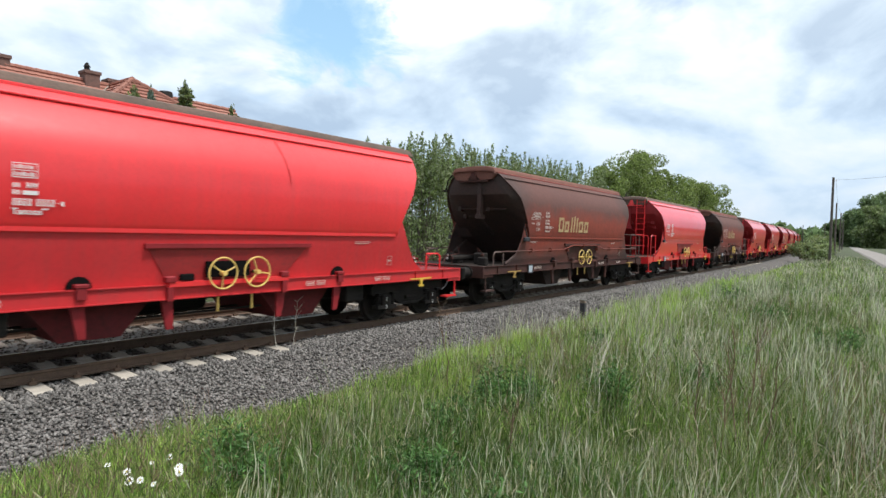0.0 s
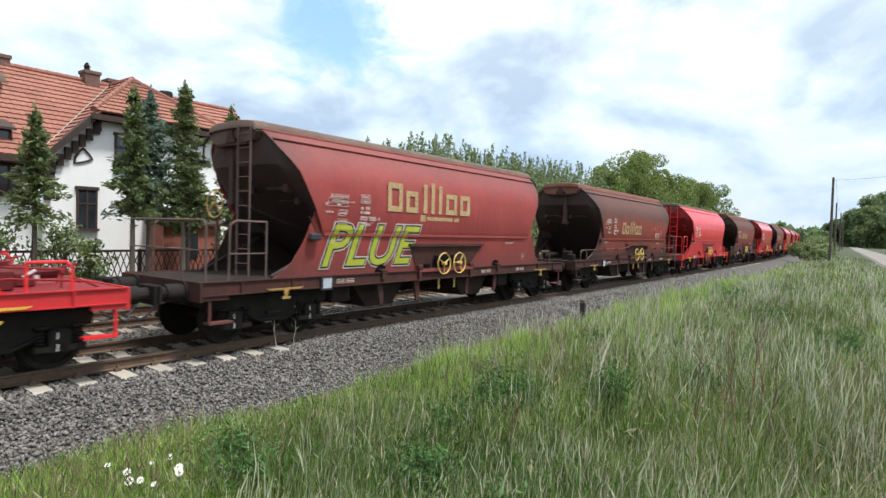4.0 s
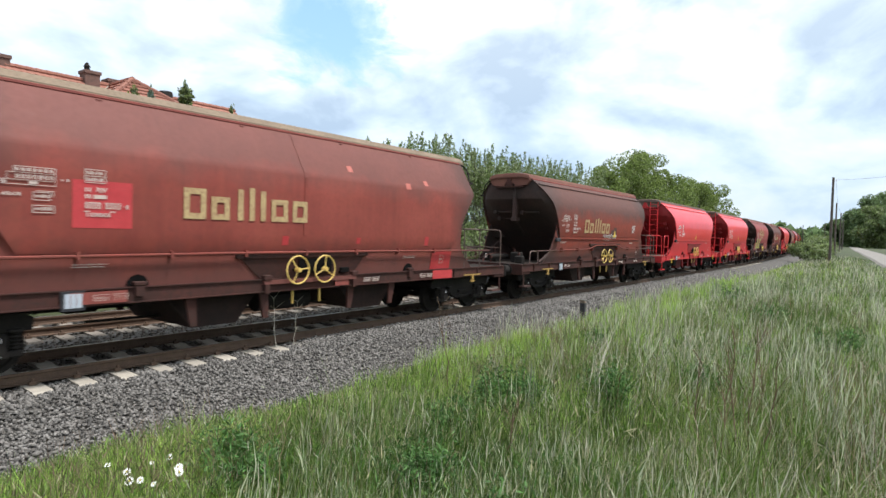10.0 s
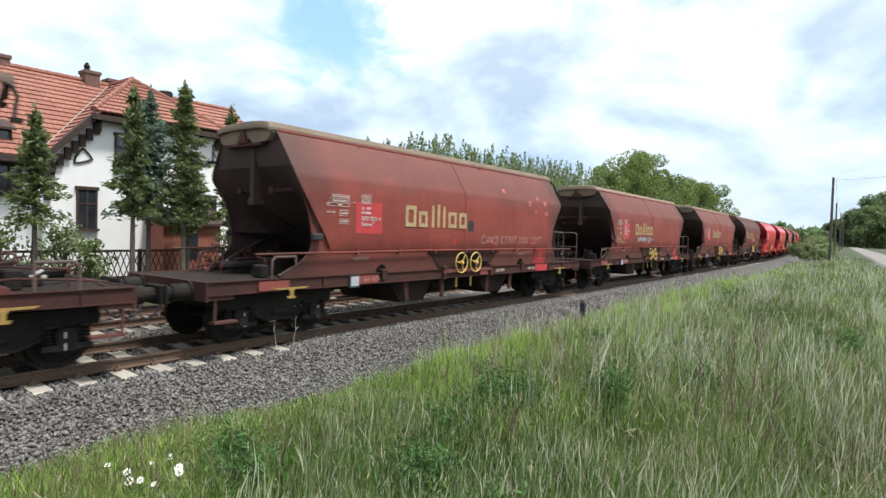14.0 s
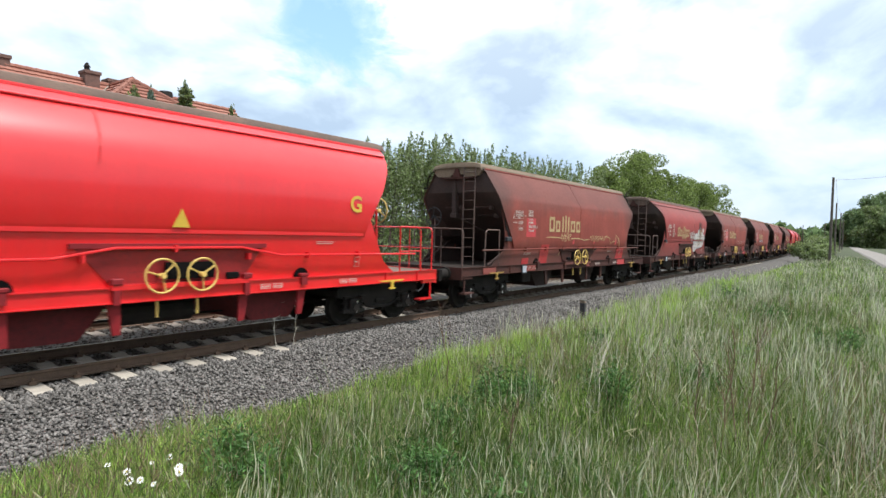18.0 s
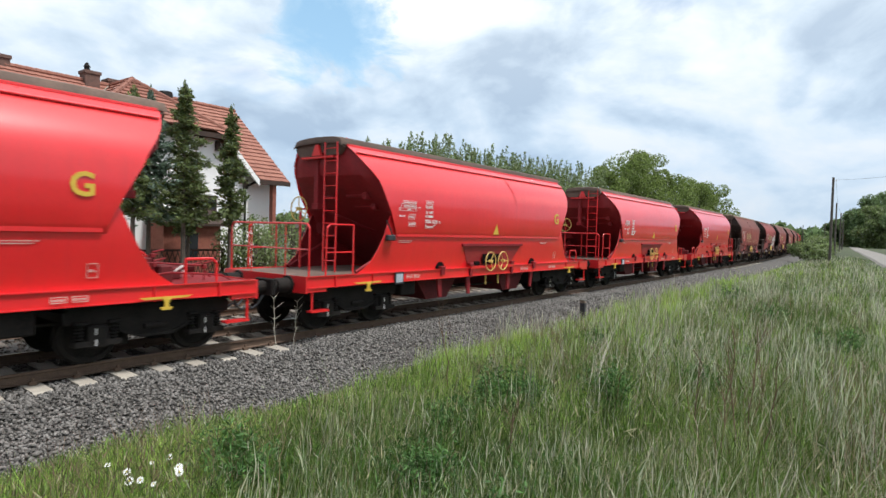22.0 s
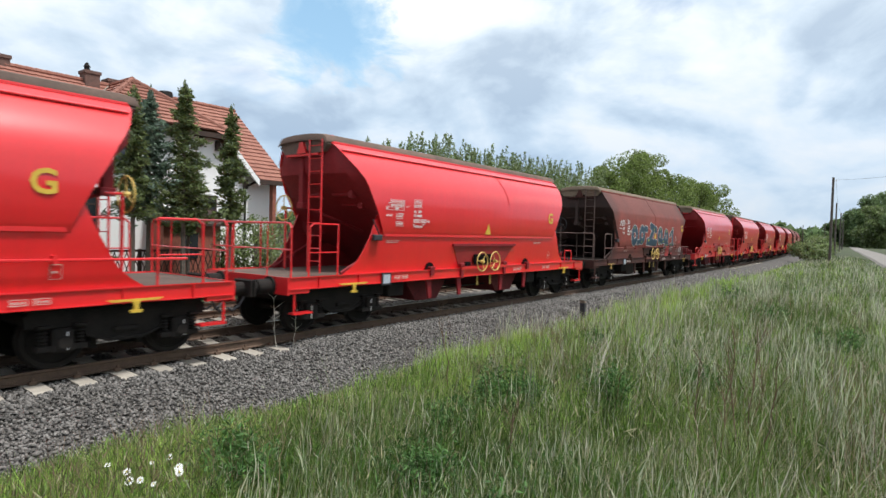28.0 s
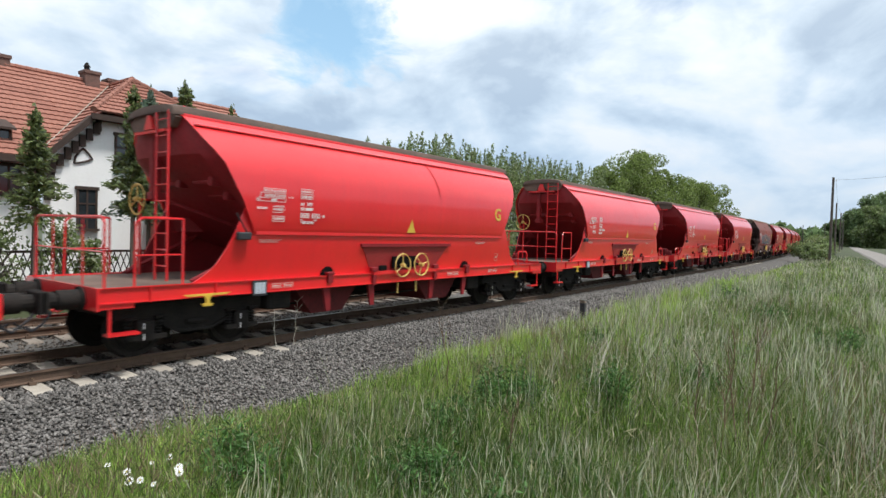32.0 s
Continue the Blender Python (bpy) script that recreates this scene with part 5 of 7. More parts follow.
def spruce(at, h, r, seed, low=1.6, label="dark green spruce with a bare lower trunk"):
    rs = np.random.RandomState(seed)
    t = thing("spruce", label, "tree", "spruces before the house", at=pose(*at, 0, 0, rs.uniform(0, 360)))
    bm = bmesh.new()
    limb(bm, (0, 0, -0.3), (0, 0, h * 0.98), 0.10, 0.015)
    pts, dirs = [], []
    z = low
    while z < h - 0.05:
        f = 1 - (z - low) / (h - low)
        for k in range(rs.choice([5, 6, 8]) if f > 0.2 else 5):
            a = rs.uniform(0, 6.28)
            ln = (r * min(f * 1.25, 1.0) ** 0.75 * (0.8 + 0.2 * f) + 0.08) * rs.choice([0.45, 0.65, 0.8, 0.95, 1.2])
            droop = -0.12 * ln + 0.30 * ln * (1 - f) + rs.normal(0, 0.05)
            e = np.array([math.cos(a) * ln, math.sin(a) * ln, z + droop])
            b = np.array([0, 0, z])
            if f > 0.1:
                limb(bm, tuple(b), tuple(e), 0.014, 0.004)
            m = int(24 + 44 * ln)
            q = rs.uniform(0.12, 1.05, m)
            side = rs.normal(0, 1, (m, 3)) * (0.05 + 0.12 * ln * (1.1 - q))[:, None] * np.array([1, 1, 0.85])
            pts.append(b + (e - b) * q[:, None] + side)
            dd = (e - b) / (np.linalg.norm(e - b) + 1e-6)
            dirs.append(np.tile(dd, (m, 1)))
        z += 0.15 + 0.10 * f * rs.uniform(0.4, 1.5)
    m = 60
    pts.append(np.array([0, 0, h]) + rs.normal(0, 1, (m, 3)) * np.array([0.04, 0.04, 0.16]))
    dirs.append(np.tile([0, 0, 1.0], (m, 1)))
    part("trunk", bm, M["bark"], t, "bare grey trunk with thin boughs")
    part("crown", leaf_quads("crown", np.concatenate(pts), 0.085, M["needle_blue" if "blue" in label else "needle"], seed + 1, 2.2, 0.0, np.concatenate(dirs)), None, t)
    return t


# ---- the house beyond the tracks (x along the line, y away from it) ----
HOUSE = pose(X0, Y0, 0, 0, 0, math.degrees(TH))


def hp(u, la, z=0.0):
    return HOUSE @ Vector((u, la, z))


def tile_slope(parent, eave, ridge, left, right, axis, label=""):
    """Courses of clay tiles from eave (run, z) to ridge. axis 'u': the slope runs in y and courses along x; 'l': turned."""
    n = max(4, int(math.hypot(ridge[0] - eave[0], ridge[1] - eave[1]) / 0.32))
    bm = bmesh.new()
    up = Vector((ridge[0] - eave[0], ridge[1] - eave[1])).normalized()
    nrm = Vector((-up[1], up[0]))
    if nrm[1] < 0:
        nrm = -nrm
    k = max(6, int((right(0) - left(0)) / 0.11))
    rows = []
    for i in range(n):
        for t, lift in ((i / n, 0.0), (i / n, 0.055), ((i + 0.97) / n, 0.014)):
            lo, hi = left(t), max(right(t), left(t) + 0.02)
            row = []
            for j in range(k + 1):
                a = lo + (hi - lo) * j / k
                run = eave[0] + (ridge[0] - eave[0]) * t
                z = eave[1] + (ridge[1] - eave[1]) * t
                h = lift + (0.022 if j % 2 else 0.0) * (1 if lift else 0)
                q = (run + nrm[0] * h, z + nrm[1] * h)
                row.append((a, q[0], q[1]) if axis == "u" else (q[0], a, q[1]))
            rows.append(row)
    grid_faces(bm, rows)
    ob = part("roof_slope", bm, M["tile"], parent, label)
    return ob


def make_house():
    h = thing("house", "white plastered house with red tile roof and brown timber trim", "house", at=HOUSE)
    zr, lr, ze, le, cu = 8.27, 17.0, 4.38, 12.3, 6.95
    tile_slope(h, (le, ze), (lr, zr), lambda t: -22, lambda t: 2.65 + 4.3 * t, "u")
    tile_slope(h, (le, ze), (lr, zr), lambda t: 11.25 - 4.3 * t, lambda t: 13.2, "u")
    tile_slope(h, (lr + 4.7, ze), (lr, zr), lambda t: -22, lambda t: 13.2, "u")
    front = lambda t: 11.95 if t < 0.44 else 11.95 + (t - 0.44) / 0.56 * 2.95
    back = lambda t: 12.3 + 4.7 * t
    tile_slope(h, (2.6, ze), (cu, zr), front, back, "l")
    tile_slope(h, (11.3, ze), (cu, zr), front, back, "l")
    tile_slope(h, (11.85, 6.22), (14.9, zr), lambda t: 4.28 + (cu - 4.28) * t, lambda t: 9.62 + (cu - 9.62) * t, "u")
    # ridge and hip caps
    for a, b in (((-22, lr, zr + 0.06), (13.2, lr, zr + 0.06)), ((cu, 14.85, zr + 0.06), (cu, lr, zr + 0.06)), ((4.25, 11.85, 6.27), (cu, 14.9, zr + 0.05)), ((9.65, 11.85, 6.27), (cu, 14.9, zr + 0.05))):
        bm = bmesh.new()
        a, b = Vector(a), Vector(b)
        n = max(3, int((b - a).length / 0.36))
        for i in range(n):
            rod(bm, a.lerp(b, i / n), a.lerp(b, (i + 1.1) / n), 0.115, 7, 0.095)
        part("ridge_cap", bm, M["tile"], h)
    # pale mortar in the valleys
    for su in (1, -1):
        bm = bmesh.new()
        u0 = cu - 4.32 * su
        a, b = Vector((u0, 12.28, ze + 0.09)), Vector((cu, lr, zr + 0.07))
        rod(bm, a, b, 0.028, 6)
        part("valley_flashing", bm, M["sleeper"], h, "pale mortar strip in the roof valley")
    # walls
    bm = bmesh.new()
    prism(bm, [(2.95, -0.3), (10.95, -0.3), (10.95, 4.25), (9.45, 5.95), (4.45, 5.95), (2.95, 4.4)], 12.35, 12.65)
    gable = part("gable_wall", bm, M["plaster"], h, "white plaster gable wall")
    bm = bmesh.new()
    box(bm, -22, 2.94, 13.0, 13.3, -0.3, 4.75)
    wing = part("wing_wall", bm, M["plaster"], h)
    bm = bmesh.new()
    box(bm, 10.96, 12.55, 13.0, 13.3, -0.3, 4.9)
    part("side_wall", bm, M["plaster"], h)
    bm = bmesh.new()
    prism(bm, [(13.0, -0.3), (21.0, -0.3), (21.0, 4.9), (17.0, 8.2), (13.0, 4.9)], 12.55, 12.85, "x")
    part("end_wall", bm, M["plaster"], h)
    bm = bmesh.new()
    box(bm, 12.3, 12.5, 12.35, 12.6, -0.2, 4.45)
    part("porch_post", bm, M["brick"], h, "red-brown porch post")
    # eaves and bargeboards
    for a, b in (((2.62, 4.36), (4.25, 6.08)), ((11.28, 4.36), (9.65, 6.08))):
        bm = bmesh.new()
        d = 0.2
        prism(bm, [a, b, (b[0], b[1] - 0.28), (a[0], a[1] - 0.28)], 11.93, 12.0)
        prism(bm, [a, b, (b[0], b[1] - 0.08), (a[0], a[1] - 0.08)], 12.0, 12.34)
        part("bargeboard", bm, M["timber"] if a[0] < 5 else M["plaster"], h)
    bm = bmesh.new()
    box(bm, 4.2, 9.7, 11.86, 11.93, 5.93, 6.13)
    box(bm, 4.3, 9.6, 11.93, 12.34, 5.97, 6.06)
    part("hip_eave", bm, M["timber"], h)
    bm = bmesh.new()
    box(bm, -22, 2.6, 12.2, 12.28, 4.18, 4.40)
    box(bm, -22, 2.6, 12.28, 13.0, 4.30, 4.37)
    part("wing_eave", bm, M["timber"], h)
    bm = bmesh.new()
    box(bm, 11.3, 13.2, 12.2, 12.28, 4.20, 4.40)
    part("porch_eave", bm, M["timber"], h)
    # stepped timber blocks under the gable's edges and at the corner
    for k in range(7):
        bm = bmesh.new()
        u, z = 3.02 + 0.235 * k, 4.32 + 0.255 * k
        box(bm, u, u + 0.20, 12.22, 12.35, z - 0.40, z + 0.02)
        part("stepped_trim", bm, M["timber"], gable)
        bm = bmesh.new()
        box(bm, 10.88 - 0.235 * k - 0.20, 10.88 - 0.235 * k, 12.22, 12.35, z - 0.40, z + 0.02)
        part("stepped_trim", bm, M["timber"], gable)
    for k in range(5):
        bm = bmesh.new()
        box(bm, 2.90, 3.10 + 0.1 * (k % 2), 12.27, 12.40, 2.95 + 0.26 * k, 3.19 + 0.26 * k)
        part("corner_trim", bm, M["timber"], gable)
    for k in range(5):
        bm = bmesh.new()
        u = 4.55 + 1.0 * k
        box(bm, u, u + 0.12, 12.2, 12.36, 5.55, 5.97)
        part("eave_bracket", bm, M["timber"], gable)

    def window(parent, u0, u1, z0, z1, la, arch=False):
        bm = bmesh.new()
        box(bm, u0, u1, la - 0.045, la - 0.02, z0, z1)
        w = part("window", bm, M["glass"], parent, "dark window in a brown frame")
        bm = bmesh.new()
        t = 0.07
        box(bm, u0 - t, u0, la - 0.07, la - 0.003, z0, z1)
        box(bm, u1, u1 + t, la - 0.07, la - 0.003, z0, z1)
        box(bm, u0 - t - 0.05, u1 + t + 0.05, la - 0.09, la - 0.003, z1, z1 + 0.12)
        box(bm, (u0 + u1) / 2 - 0.03, (u0 + u1) / 2 + 0.03, la - 0.066, la - 0.046, z0, z1)
        box(bm, u0, u1, la - 0.064, la - 0.047, z0 + (z1 - z0) * 0.62, z0 + (z1 - z0) * 0.66)
        part("frame", bm, M["timber"], w)
        bm = bmesh.new()
        box(bm, u0 - 0.12, u1 + 0.12, la - 0.14, la - 0.003, z0 - 0.08, z0)
        part("sill", bm, M["timber"], w)

    window(gable, 3.97, 4.52, 2.0, 3.4, 12.35)
    window(gable, 8.6, 9.3, 2.0, 3.4, 12.35)
    window(gable, 5.25, 5.95, 4.3, 5.5, 12.35)
    window(wing, 1.75, 2.35, 3.1, 4.05, 13.0)
    window(wing, -1.2, -0.3, 2.2, 3.6, 13.0)
    window(wing, -5.2, -4.3, 2.2, 3.6, 13.0)
    # shield-shaped outline on the gable
    bm = bmesh.new()
    sh = [(3.82, 4.33), (3.86, 4.55), (4.02, 4.80), (4.12, 4.88), (4.28, 4.72), (4.42, 4.52), (4.2, 4.42), (3.98, 4.35), (3.82, 4.33)]
    pipe(bm, [(u, 12.33, z) for u, z in sh], 0.035)
    part("shield_outline", bm, M["timber"], gable, "dark shield outline on the plaster")
    # long dormer with a window band in the wing's roof
    bm = bmesh.new()
    box(bm, -22, 2.15, 12.88, 13.9, 4.80, 4.88)
    dorm = part("dormer_sill", bm, M["plaster"], h, "white sill under the dormer windows")
    bm = bmesh.new()
    box(bm, -22, 2.1, 12.98, 13.02, 4.88, 5.36)
    part("dormer_glass", bm, M["glass"], dorm)
    for k in range(14):
        bm = bmesh.new()
        box(bm, 2.06 - 0.85 * k, 2.14 - 0.85 * k, 12.93, 12.98, 4.88, 5.36)
        part("mullion", bm, M["timber"], dorm)
    bm = bmesh.new()
    prism(bm, [(12.7, 5.34), (13.75, 5.72), (13.75, 5.62), (12.7, 5.26)], -22, 2.2, "x")
    part("dormer_roof", bm, M["timber"], dorm)
    # chimneys
    for u, la, w_, z1, pot in ((6.15, 17.0, 0.30, 8.72, True), (7.25, 17.3, 0.34, 8.62, False), (2.85, 17.2, 0.38, 8.66, True)):
        bm = bmesh.new()
        box(bm, u - w_, u + w_, la - 0.3, la + 0.3, 7.9, z1, 0.02)
        c = part("chimney", bm, M["chimney"], h, "weathered grey-brown brick chimney")
        bm = bmesh.new()
        box(bm, u - w_ - 0.04, u + w_ + 0.04, la - 0.34, la + 0.34, z1 - 0.1, z1 + 0.03)
        part("cap", bm, M["chimney"], c)
        if pot:
            bm = bmesh.new()
            rod(bm, (u - 0.12, la, z1), (u - 0.12, la, z1 + 0.22), 0.14, 8, 0.10)
            rod(bm, (u - 0.12, la, z1 + 0.22), (u - 0.12, la, z1 + 0.40), 0.15, 8, 0.04)
            part("pot", bm, M["steel_dark"], c)
    bm = bmesh.new()
    rod(bm, (9.6, 17.2, 8.3), (9.6, 17.2, 8.62), 0.38, 10, 0.30)
    part("roof_vent", bm, M["steel_dark"], h)
    bm = bmesh.new()
    pipe(bm, [(11.3, 12.2, 4.3), (10.75, 12.25, 4.0), (10.75, 12.25, 0.0)], 0.05)
    part("downpipe", bm, M["steel_dark"], h)


make_house()


def make_annex():
    a = thing("brick_porch", "low red brick porch at the foot of the house", "porch", at=HOUSE)
    bm = bmesh.new()
    box(bm, 6.5, 8.9, 11.2, 12.34, -0.3, 2.35)
    part("wall", bm, M["brick"], a)
    bm = bmesh.new()
    prism(bm, [(11.0, 2.3), (12.34, 2.9), (12.34, 2.78), (11.0, 2.2)], 6.3, 9.1, "x")
    part("roof", bm, M["timber"], a)
    bm = bmesh.new()
    box(bm, 7.2, 7.9, 11.17, 11.22, 0.9, 1.9)
    part("window", bm, M["glass"], a)


make_annex()


def make_fence():
    f = thing("lattice_fence", "dark weathered wooden lattice garden fence", "fence", at=HOUSE)
    la = 9.9
    for k in range(8):
        bm = bmesh.new()
        u = -3.0 + 1.6 * k
        box(bm, u - 0.05, u + 0.05, la - 0.05, la + 0.05, -0.3, 1.35)
        part("post", bm, M["timber"], f)
    for z in (0.35, 1.25):
        bm = bmesh.new()
        box(bm, -3.05, 8.25, la - 0.085, la - 0.052, z, z + 0.08)
        part("rail", bm, M["timber"], f)
    for k in range(56):
        for d in (-1, 1):
            bm = bmesh.new()
            u = -3.0 + 0.2 * k
            y = la - 0.10 - 0.012 * d
            prism(bm, [(u, 0.40), (u + 0.035, 0.40), (u + 0.035 + 0.3 * d, 1.25), (u + 0.3 * d, 1.25)], y - 0.005, y + 0.005)
            part("slat", bm, M["timber"], f)


make_fence()
spruce(hp(1.45, 8.7, -0.1), 5.35, 0.62, 11, 2.4)
spruce(hp(4.15, 8.6, -0.1), 6.5, 0.6, 12, 2.7)
spruce(hp(4.95, 9.2, -0.1), 6.65, 1.05, 13, 2.7, "blue-green spruce with a bare lower trunk")
spruce(hp(5.80, 8.5, -0.1), 6.95, 0.85, 14, 2.6)
spruce(hp(7.60, 8.5, -0.1), 6.45, 0.6, 15, 2.5)
spruce(hp(6.6, 9.6, -0.1), 4.6, 1.0, 16, 2.2)
for u_, la_, h_, r_, sd_ in ((0.6, 9.0, 2.4, 0.9, 21), (2.4, 9.2, 2.3, 0.8, 22), (3.2, 9.3, 1.8, 0.6, 23), (9.2, 9.2, 2.7, 1.1, 24), (10.2, 10.0, 2.5, 1.0, 25), (8.4, 9.6, 2.2, 0.9, 26), (-1.0, 9.4, 2.2, 1.0, 27), (11.4, 9.6, 2.9, 1.1, 28), (12.8, 10.0, 2.6, 1.1, 29), (14.2, 10.6, 1.9, 1.0, 30), (16.0, 11.5, 1.6, 1.1, 31)):
    clump_tree(hp(u_, la_, -0.15), h_, r_, sd_, M["leaf"], "leafy green garden shrub by the fence", 1400, 0.09, crown_low=0.1, name="shrub")

# ---- trees behind the railway ----
TREES = [(18.9, 13.5, 6.8, 0.9, "t"), (21, 13.8, 7.4, 1.9, "s"), (24.3, 13.4, 8.3, 2.1, "s"), (27.5, 13.8, 8.6, 2.2, "s"), (31, 13.2, 8.6, 2.2, "s"), (34.5, 13.6, 8.6, 2.3, "s"), (38, 13.4, 8.6, 2.3, "s"), (42, 13.4, 8.7, 2.4, "s"), (46.5, 13.4, 8.9, 2.5, "s"), (51, 13.2, 9.0, 2.6, "s"),
         (56, 12.8, 10.0, 2.8, "c"), (62, 12.2, 12.2, 4.0, "c"), (68, 12.0, 12.6, 3.9, "c"), (75, 11.0, 11.4, 3.5, "c"), (83, 10.5, 11.2, 3.3, "c"), (91, 10.0, 11.2, 3.2, "c"), (100, 9.5, 11.4, 3.2, "c")]
for i_, (s_, la_, h_, r_, k_) in enumerate(TREES):
    if k_ == "s":
        shoot_bush(line(s_, la_, -0.2), h_, r_, 40 + i_, M["leaf"], "tall upright willow thicket with loose pointed shoots")
    elif k_ == "t":
        shoot_bush(line(s_, la_, -0.2), h_, r_, 40 + i_, M["leaf"], "slender sparse young tree at the thicket's edge", 2600, 0.11, 26)
    else:
        clump_tree(line(s_, la_, -0.2), h_, r_, 40 + i_, M["leaf_light"], "full green broadleaf tree beside the railway", 15000, 0.17, crown_low=0.12)
for i_ in range(14):
    s_ = 25 + 6.0 * i_
    clump_tree(line(s_, 8.6 + (i_ % 3) * 0.8, -0.2), 2.4 + (i_ % 4) * 0.4, 1.9, 70 + i_, M["leaf"], "low green bush along the far side of the tracks", 1500, 0.15, crown_low=0.05, name="bush")

# ---- right of the railway: hedge, poles, dark trees ----
for i_, (x_, y_, h_, r_) in enumerate(((35.4, 55.0, 1.3, 0.9), (37.2, 57.0, 1.7, 1.1), (38.6, 60.0, 1.7, 1.2), (42.0, 67.0, 1.7, 1.3), (46.5, 76.0, 2.0, 1.5), (50.5, 78.5, 2.4, 1.6), (57.5, 88.0, 2.7, 1.9), (68.0, 106.0, 3.0, 2.0), (75.0, 118.0, 3.2, 2.2))):
    clump_tree((x_, y_, 0.15), h_, r_, 90 + i_, M["leaf"], "rounded green hedge bush by the lane", 2600, 0.16, crown_low=0.04, name="bush")
for i_, (x_, y_, h_, r_, m_) in enumerate(((156, 192, 20, 8.5, "leaf_dark"), (172, 204, 25, 9.5, "leaf_dark"), (152, 206, 15, 6.0, "leaf"), (163, 224, 19, 7.5, "leaf_dark"), (178, 232, 23, 8.5, "leaf_dark"), (172, 246, 15, 6.5, "leaf_dark"), (169, 252, 11, 5.0, "leaf_dark"), (190, 218, 26, 10, "leaf_dark"), (147, 178, 12, 4.5, "leaf"))):
    clump_tree((x_, y_, 0.2), h_, r_, 110 + i_, M[m_], "dense dark green broadleaf tree beyond the lane", 12000, 0.55, crown_low=0.05)


def make_pole(x, y, h, r):
    p = thing("telegraph_pole", "bare grey wooden telegraph pole beside the lane", "pole", "telegraph poles", at=pose(x, y, 0))
    bm = bmesh.new()
    rod(bm, (0, 0, -0.3), (0, 0, h), r, 8, r * 0.75)
    part("shaft", bm, M["pole"], p)
    bm = bmesh.new()
    rod(bm, (0, 0, h - 0.35), (0.25, 0, h - 0.3), 0.02, 5)
    rod(bm, (0.25, 0, h - 0.32), (0.25, 0, h - 0.18), 0.04, 6)
    part("insulator", bm, M["plaster"], p)


POLES = ((34.45, 52.0, 8.0, 0.125), (57.3, 85.5, 8.0, 0.13), (77.0, 113.5, 8.0, 0.13), (99, 145, 8.0, 0.15), (120, 184, 8, 0.14), (126, 205, 8, 0.14), (125, 215, 8, 0.14))
for pp_ in POLES:
    make_pole(*pp_)


def make_wire():
    bm = bmesh.new()
    pts = [(30.0, 27.0, 7.6)] + [(x + 0.25, y, h - 0.2) for x, y, h, r in POLES[:4]]
    for a, b in zip(pts[:-1], pts[1:]):
        a, b = Vector(a), Vector(b)
        q = [a.lerp(b, k / 10) - Vector((0, 0, 0.5 * 4 * (k / 10) * (1 - k / 10))) for k in range(11)]
        pipe(bm, q, 0.008, 4)
    ob = new("overhead_wire", finish("overhead_wire", bm, M["steel_dark"]))
    tagged(ob, "thin dark wire strung between the telegraph poles", "wire")


# ---- far woods, hill and sheds ----
def far_band(name, r, az0, az1, h0, h1, n, size, seed, material, label):
    rs = np.random.RandomState(seed)
    a = np.radians(rs.uniform(az0, az1, n))
    rr = r * rs.uniform(0.96, 1.04, n)
    top = h0 + (h1 - h0) * (0.5 + 0.5 * np.sin(a * 41 + seed) * np.sin(a * 97 + 1.3))
    z = top * rs.uniform(0, 1, n) ** 0.7
    p = np.stack([np.sin(a) * rr, np.cos(a) * rr, z], -1)
    tagged(new(name, leaf_quads(name, p, size, material, seed, 1.3)), label, "woodland", kind="stuff")


far_band("far_woods", 420, -50, 60, 7, 13, 9000, 4.5, 5, M["leaf_dark"], "distant dark green woods on the horizon")
# unseen ring of woods, added so the wagon sides mirror something dark
far_band("far_woods", 150, 62, 308, 11, 17, 16000, 2.2, 7, M["leaf_dark"], "unseen woods added behind the view to darken reflections")
far_band("far_hedge", 170, -45, 25, 1.2, 3.2, 9000, 1.0, 6, M["leaf"], "distant green hedges behind the meadow")
for i_, (x_, y_, h_, r_) in enumerate(((125, 215, 5.5, 4.5), (133, 222, 5.5, 5), (119, 212, 4, 4), (112, 190, 3.5, 3))):
    clump_tree((x_, y_, 0.1), h_, r_, 130 + i_, M["leaf_dark"], "small far tree near the end of the line", 2000, 0.6, crown_low=0.08)


def make_shed():
    s = thing("field_shed", "long low farm shed with a dark roof", "shed", at=pose(-36, 150, -0.2, 0, 0, 20))
    bm = bmesh.new()
    box(bm, -8, 8, -3, 3, 0, 2.4)
    part("wall", bm, M["weathered"], s)
    bm = bmesh.new()
    prism(bm, [(-3.4, 2.3), (0, 3.6), (3.4, 2.3), (3.4, 2.2), (0, 3.45), (-3.4, 2.2)], -8.3, 8.3, "x")
    part("roof", bm, M["timber"], s)


make_shed()

# ---- small things by the line ----
def make_marker():
    m = thing("marker_post", "short dark wooden marker post with a pale top", "post", at=at_line(12.9, -3.15, -0.55))
    bm = bmesh.new()
    box(bm, -0.075, 0.075, -0.075, 0.075, -0.2, 0.62, 0.01)
    part("shaft", bm, M["black"], m)
    bm = bmesh.new()
    prism(bm, [(-0.08, 0.62), (0.08, 0.62), (0.08, 0.66), (-0.08, 0.71)], -0.08, 0.08)
    part("top", bm, M["weathered"], m)


make_marker()


